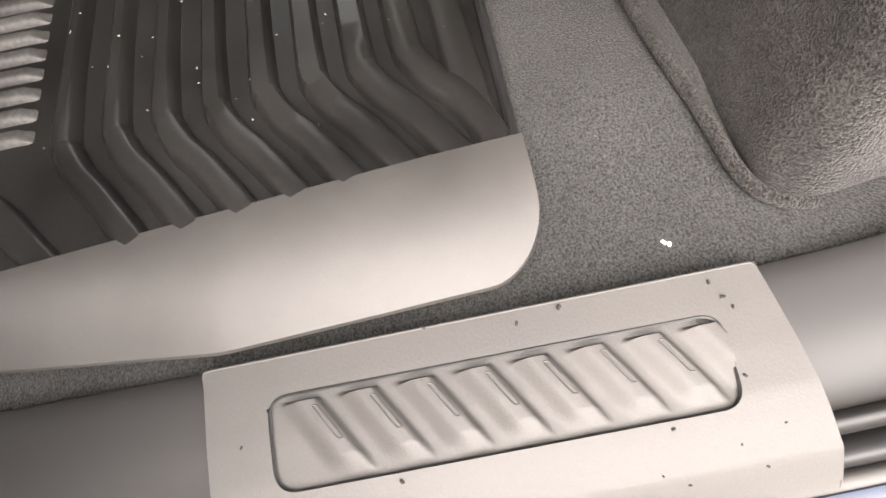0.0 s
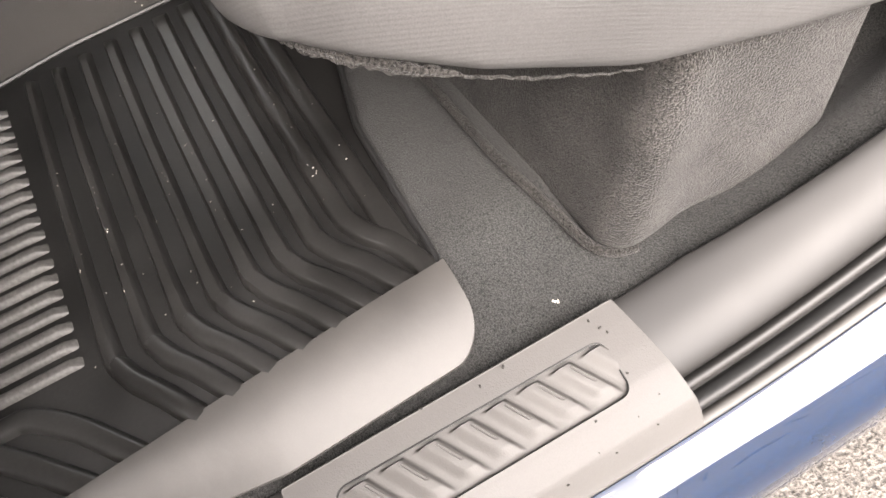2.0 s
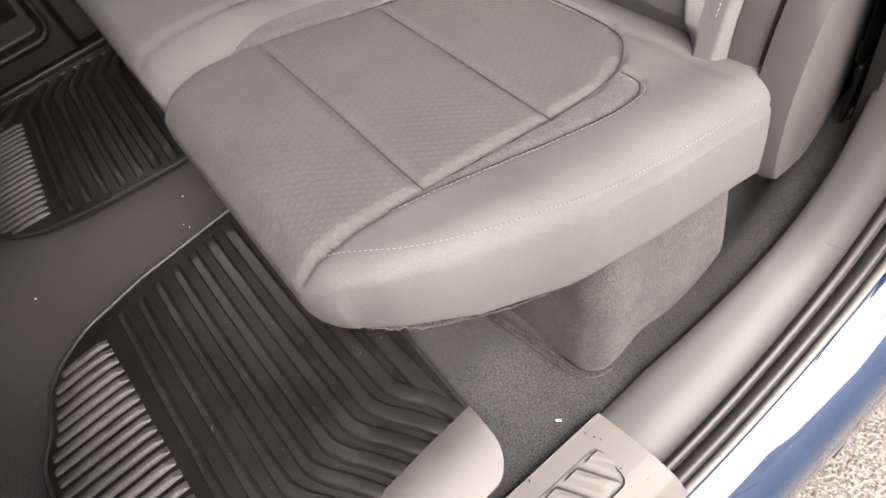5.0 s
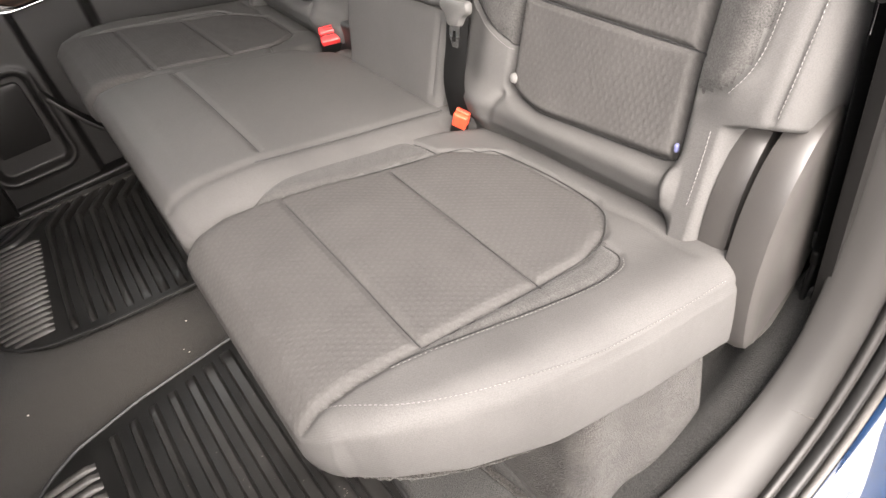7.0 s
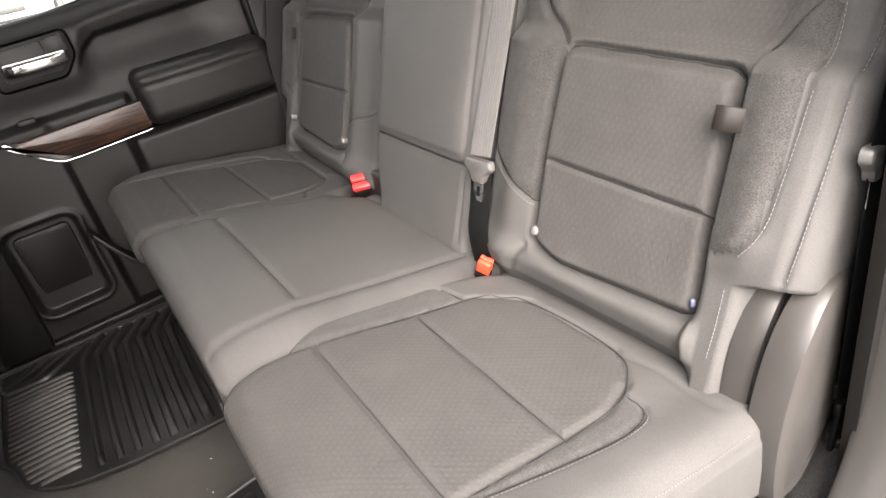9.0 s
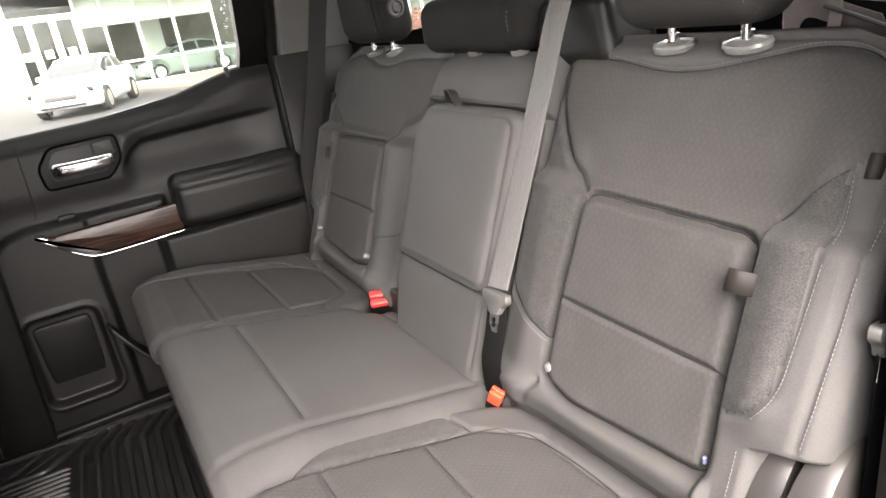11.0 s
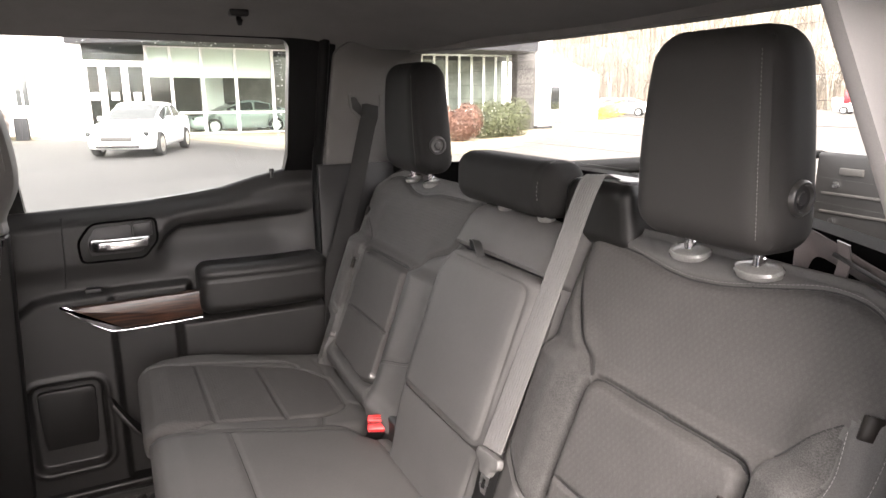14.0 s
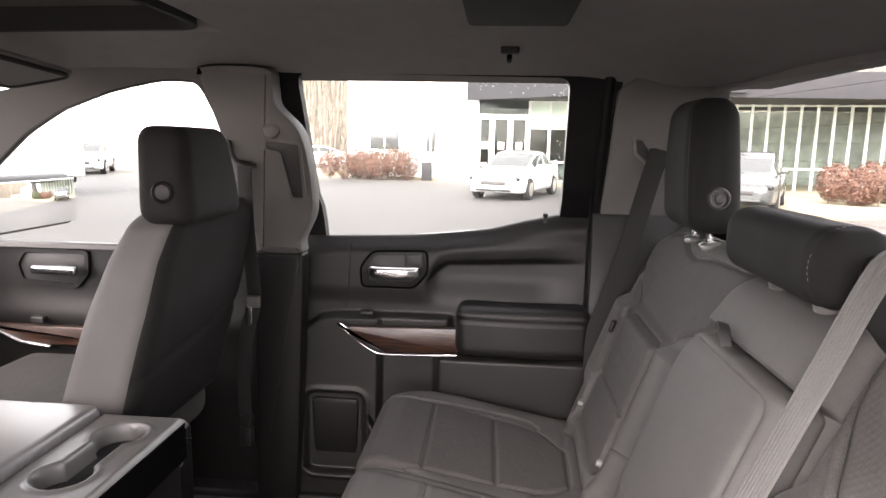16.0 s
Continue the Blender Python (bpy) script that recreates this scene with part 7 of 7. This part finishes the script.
car("car", WHITE_PAINT, "white sedan parked in front of the showroom", (20.7, -0.85, GROUND), 161, 1.49)
car("car", SILVER_PAINT, "silver-green sedan behind the showroom glass", (30.2, -5.3, GROUND + 0.03), 100)
car("car", WHITE_PAINT, "white car parked by the wood", (42.0, 12.5, GROUND), 120)
first = car("car", DARK_PAINT, "dark silver car parked by the entrance", (17.2, -6.9, GROUND + 0.12), 155, 1.5)
for k, (x, y, yaw) in enumerate(((41, -38, 40), (45, -40, 45), (49, -43, 50), (54, -47, 50), (38, -52, 20), (33, -58, 15), (28, -62, 10))):
    car("car", (WHITE_PAINT, SILVER_PAINT, WHITE_PAINT, SILVER_PAINT, RED_PAINT, WHITE_PAINT, SILVER_PAINT)[k], "parked car in the far rows of the lot", (x, y, GROUND), yaw)
def box_truck(at, yaw, paint=WHITE_PAINT, label="white box truck parked ahead across the lot", size=1.0):
    """A box truck, side on."""
    t = thing("box_truck", label, "truck", "parked trucks")
    part("box", rbox((-3.6, -1.2, 0.55), (2.0, 1.2, 3.5), 0.05), paint, t)
    part("cab", rbox((2.05, -1.1, 0.45), (4.0, 1.1, 2.3), 0.20), WHITE_PAINT, t)
    part("chassis", rbox((-3.5, -0.5, 0.35), (3.8, 0.5, 0.6), 0.03), SEAL, t)
    part("windscreen", rbox((3.6, -0.95, 1.35), (4.03, 0.95, 2.05), 0.08), DARK_GLASS, t)
    for x in (-2.2, 3.0):
        for s in (-1, 1):
            turn = pose(x, s * 0.98, 0.46, 90, 0, 0)
            w = part("wheel", moved(lathe([(0.26, -0.14), (0.43, -0.15), (0.46, -0.09), (0.46, 0.09), (0.43, 0.15), (0.26, 0.14)], 28), turn), TYRE, t, "black tyre")
            part("rim", moved(lathe([(0.28, -0.145), (0.26, -0.12), (0.06, -0.10), (0.06, 0.10), (0.26, 0.12), (0.28, 0.145)], 20), turn), ALLOY, w, "alloy rim")
    t.matrix_basis = pose(*at, 0, 0, yaw) @ Matrix.Diagonal((size, size, size, 1))


box_truck((44.0, -75.0, GROUND), 25, RED_PAINT, "small truck with red box and white cab across the lot", 0.6)
box_truck((14.6, 14.7, GROUND), 135)
car("car", WHITE_PAINT, "white car parked far ahead of the truck", (28.5, 19.3, GROUND), 205)


def hedge(lo, hi, mat, label, n):
    """A clipped hedge of many small leaves over twiggy stems."""
    h = thing("hedge", label, "hedge", at=((lo[0] + hi[0]) / 2, (lo[1] + hi[1]) / 2, GROUND))
    rng = np.random.default_rng(int(abs(lo[0] * 10 + lo[1])))
    a, b = np.array(lo), np.array(hi)
    balls = max(3, int(np.linalg.norm((b - a)[:2]) / 0.55))
    v, f = [], []
    for i in range(balls):
        t = (i + 0.5) / balls
        c = np.array((a[0] + (b[0] - a[0]) * t, a[1] + (b[1] - a[1]) * t, GROUND + 0.12 + hi[2] * 0.5)) + rng.normal(0, 0.06, 3)
        r = np.array((0.52, 0.52, hi[2] * 0.55)) * rng.uniform(0.85, 1.12)
        d = rng.normal(0, 1, (n, 3))
        d /= np.linalg.norm(d, axis=1, keepdims=True)
        pos = c + d * r * rng.uniform(0.78, 1.06, (n, 1))
        for q, dd in zip(pos, d):
            side = np.cross(dd, rng.normal(0, 1, 3))
            side /= np.linalg.norm(side) + 1e-9
            up = np.cross(side, dd) + dd * 0.5
            s = rng.uniform(0.014, 0.032)
            k = len(v)
            v += [q - side * s, q + up * s * 1.4, q + side * s, q - up * s * 0.6]
            f.append((k, k + 1, k + 2, k + 3))
    part("leaves", (np.array(v) - np.array(h.location), f), mat, h, smooth=False)
    stems = [tube([(a[0] + (b[0] - a[0]) * t, a[1] + (b[1] - a[1]) * t, GROUND), (a[0] + (b[0] - a[0]) * t + 0.1, a[1] + (b[1] - a[1]) * t, GROUND + hi[2] * 0.8)], 0.03, 5) for t in np.linspace(0.05, 0.95, balls)]
    put("stems", join(*stems), BARK, h)


hedge((28.4, 3.7, 0), (27.9, 7.6, 1.15), LEAF_RED, "russet low hedge along the white wall", 2600)
hedge((28.75, 4.0, 0), (28.5, 6.6, 1.30), LEAF_GREEN, "green clipped bush behind the russet hedge", 1200)
hedge((19.2, -10.0, 0), (18.3, -11.1, 1.1), LEAF_RED, "russet clipped bushes by the glass front", 3600)
hedge((19.6, -11.9, 0), (20.6, -14.4, 1.25), LEAF_GREEN, "green clipped bushes by the glass front", 3200)
hedge((28.6, -21.6, 0), (30.0, -24.2, 1.2), LEAF_GREEN, "green clipped bushes past the white column", 350)
hedge((31.5, -26.4, 0), (38.5, -35.6, 1.0), LEAF_GOLD, "yellow flowering bushes along the drive", 350)

bin_ = thing("litter_bin", "dark litter bin with pale lid by the wall", "bin", at=(28.7, 3.1, GROUND))
put("body", rbox((28.5, 2.85, GROUND), (28.95, 3.3, GROUND + 0.85), 0.03), FASCIA, bin_)
put("lid", rbox((28.47, 2.82, GROUND + 0.85), (28.98, 3.33, GROUND + 0.95), 0.03), RENDERED, bin_)

# wooded hill behind the lot
hv, hf = grid(np.linspace(-160, 200, 91), np.linspace(-200, 160, 91), lambda x, y: GROUND - 0.4 + 21 * float(np.clip((math.hypot(x - 8, y + 5) - 78) / 70, 0, 1)) ** 1.3 * float(np.clip((0.47 - math.atan2(y + 5, x - 8)) / 0.10, 0.06, 1)))
tagged(part("wooded_hill", (hv, hf), WOODS), "brown winter hillside behind the lot", "hill", kind="structure")
rng = np.random.default_rng(4)
shapes = []
for i in range(2000):
    ang = rng.uniform(-1.35, 0.40) if i < 1750 else rng.uniform(1.6, 4.9)
    r = rng.uniform(72, 130)
    x, y = 8 + r * math.cos(ang), -5 + r * math.sin(ang)
    z = GROUND - 0.4 + 21 * max(0, min(1, (r - 78) / 70)) ** 1.3
    h = rng.uniform(4.5, 9)
    lean_x, lean_y = rng.normal(0, 0.5, 2)
    shapes.append(tube([(x, y, z - 0.3), (x + lean_x * .4, y + lean_y * .4, z + h * .5), (x + lean_x, y + lean_y, z + h)], [0.22, 0.14, 0.03], 5, caps=False))
    for k in range(9):
        t = rng.uniform(0.3, 0.95)
        a, l = rng.uniform(0, 6.28), rng.uniform(1.0, 2.6) * (1.2 - t)
        b = (x + lean_x * t, y + lean_y * t, z + h * t)
        shapes.append(tube([b, (b[0] + math.cos(a) * l, b[1] + math.sin(a) * l, b[2] + l * 1.1)], [0.06, 0.015], 3, caps=False))
tagged(part("bare_woods", join(*shapes), BARK), "bare winter trees on the hillside", "woods", kind="stuff")

# poles and wires over the far lot
for x, y, h in ((26, -47, 9.5), (31, -60, 8.0), (34, -66, 8.0), (22, -52, 8.0)):
    p = thing("street_lamp", "thin pole in the far lot", "pole", "far poles", at=(x, y, GROUND))
    put("post", tube([(x, y, GROUND), (x, y, GROUND + h)], [0.12, 0.07], 8), CONCRETE, p)
    put("arm", tube([(x - 0.8, y, GROUND + h - 0.2), (x + 0.8, y, GROUND + h - 0.2)], 0.05, 6), CONCRETE, p)
wires = thing("overhead_wires", "overhead wires across the far lot", "wires", at=(60, -60, 8))
for z in (8.0, 9.2):
    put("wire", tube([(90 - 80 * t, -40 - 40 * t, z + 3 - 1.5 * math.sin(math.pi * t)) for t in np.linspace(0, 1, 14)], 0.03, 4), WIRE, wires)

# the truck's own load bed
bed = thing("truck_bed", "black lined pickup bed with tailgate", "truck bed", at=(0, -1.9, 0.1))
put("bed_floor", rbox((-0.80, -2.80, 0.08), (0.80, -0.95, 0.12), 0.01), SEAL, bed)
gate = put("tailgate", rbox((-0.76, -2.82, 0.12), (0.76, -2.75, 0.835), 0.015), SATIN, bed, "black tailgate")
for x in np.arange(-0.6, 0.7, 0.2):
    put("pad", rbox((x - 0.05, -2.752, 0.745), (x + 0.05, -2.742, 0.775), 0.003), PALE_RUBBER, gate)
for z in (0.42, 0.58, 0.66):
    put("rib", rbox((-0.72, -2.756, z - 0.006), (0.72, -2.744, z + 0.006), 0.003), PALE_RUBBER, gate)
for s in (-1, 1):
    put("bed_side", rbox((s * 0.84 - 0.05, -2.80, 0.10), (s * 0.84 + 0.05, -0.95, 0.80), 0.02), PLASTIC, bed)
    put("bed_rail", rbox((s * 0.87 - 0.09, -2.85, 0.80), (s * 0.87 + 0.09, -0.93, 0.835), 0.015), BED_LINER, bed)
    put("bolt", tube([(0.66, -2.74, 0.62 + 0.08 * s), (0.66, -2.755, 0.62 + 0.08 * s)], 0.014, 10), STEEL, gate)


# ---- crumbs and grit ----
def specks(name, label, places, mat, size, category="debris"):
    rng = np.random.default_rng(7)
    shapes = []
    for x, y, z in places:
        s = size * rng.uniform(0.6, 1.4)
        shapes.append(moved(rbox((-s, -s * .6, 0), (s, s * .6, s), s * .35, 1), pose(x, y, z, 0, 0, rng.uniform(0, 180))))
    return tagged(part(name, join(*shapes), mat), label, category, kind="stuff")


rng = np.random.default_rng(11)
specks("carpet_crumbs", "a few pale crumbs on the carpet", [(-0.735, -0.141, 0.002), (-0.733, -0.138, 0.002), (-0.453, -0.064, 0.030)] + [(x, y, float(floor_z(x, y)) + 0.0005) for x, y in zip(rng.uniform(-0.05, 0.10, 4), rng.uniform(0.05, 0.40, 4))], CRUMB, 0.0016)
specks("carpet_lint", "fine pale lint on the carpet", [(x, y, float(floor_z(x, y)) + 0.0005) for x, y in zip(rng.uniform(-0.74, -0.60, 9), rng.uniform(-0.36, -0.06, 9))] + [(x, y, float(floor_z(x, y)) + 0.0005) for x, y in zip(rng.uniform(-0.09, 0.12, 8), rng.uniform(0.0, 0.42, 8))], PALE_RUBBER, 0.0009)
lift = lambda x: 0.0405 + 0.014 * float(np.clip((x + 0.66) / 0.45, 0, 1))
groove = [(x, y, lift(x)) for x, y in zip(rng.uniform(-0.64, -0.25, 45), rng.uniform(-0.04, 0.26, 45))]
crest = [(x, 0.2464 - 0.0347 * k + dy, lift(x) + 0.0128) for x, k, dy in zip(rng.normal(-0.44, 0.09, 60), rng.integers(0, 9, 60), rng.normal(0, 0.0026, 60))]
specks("mat_crumbs", "fine debris and drops on the mat ribs", groove + crest, PALE_GRIT, 0.0008)
drops = [(float(far_x(z)) + 0.0262, y, z) for y, z in zip(rng.uniform(-0.40, 0.10, 46), 1.218 - rng.gamma(1.2, 0.010, 46))]
drops += [(float(far_x(z)) + 0.0262, -0.413 + d, z) for d, z in zip(rng.gamma(1.2, 0.006, 40), rng.uniform(0.95, 1.20, 40))]
specks("window_drops", "water drops along the edge of the far window", drops, DROPS, 0.0016)
specks("sill_grit", "dark grit on the step plate", [(x, y, sill_h(x) + 0.0034) for x, y in zip(rng.uniform(-0.874, -0.765, 34), rng.uniform(-0.18, 0.15, 34)) if not (-0.842 < x < -0.782 and -0.15 < y < 0.13)], GRIT, 0.0013)
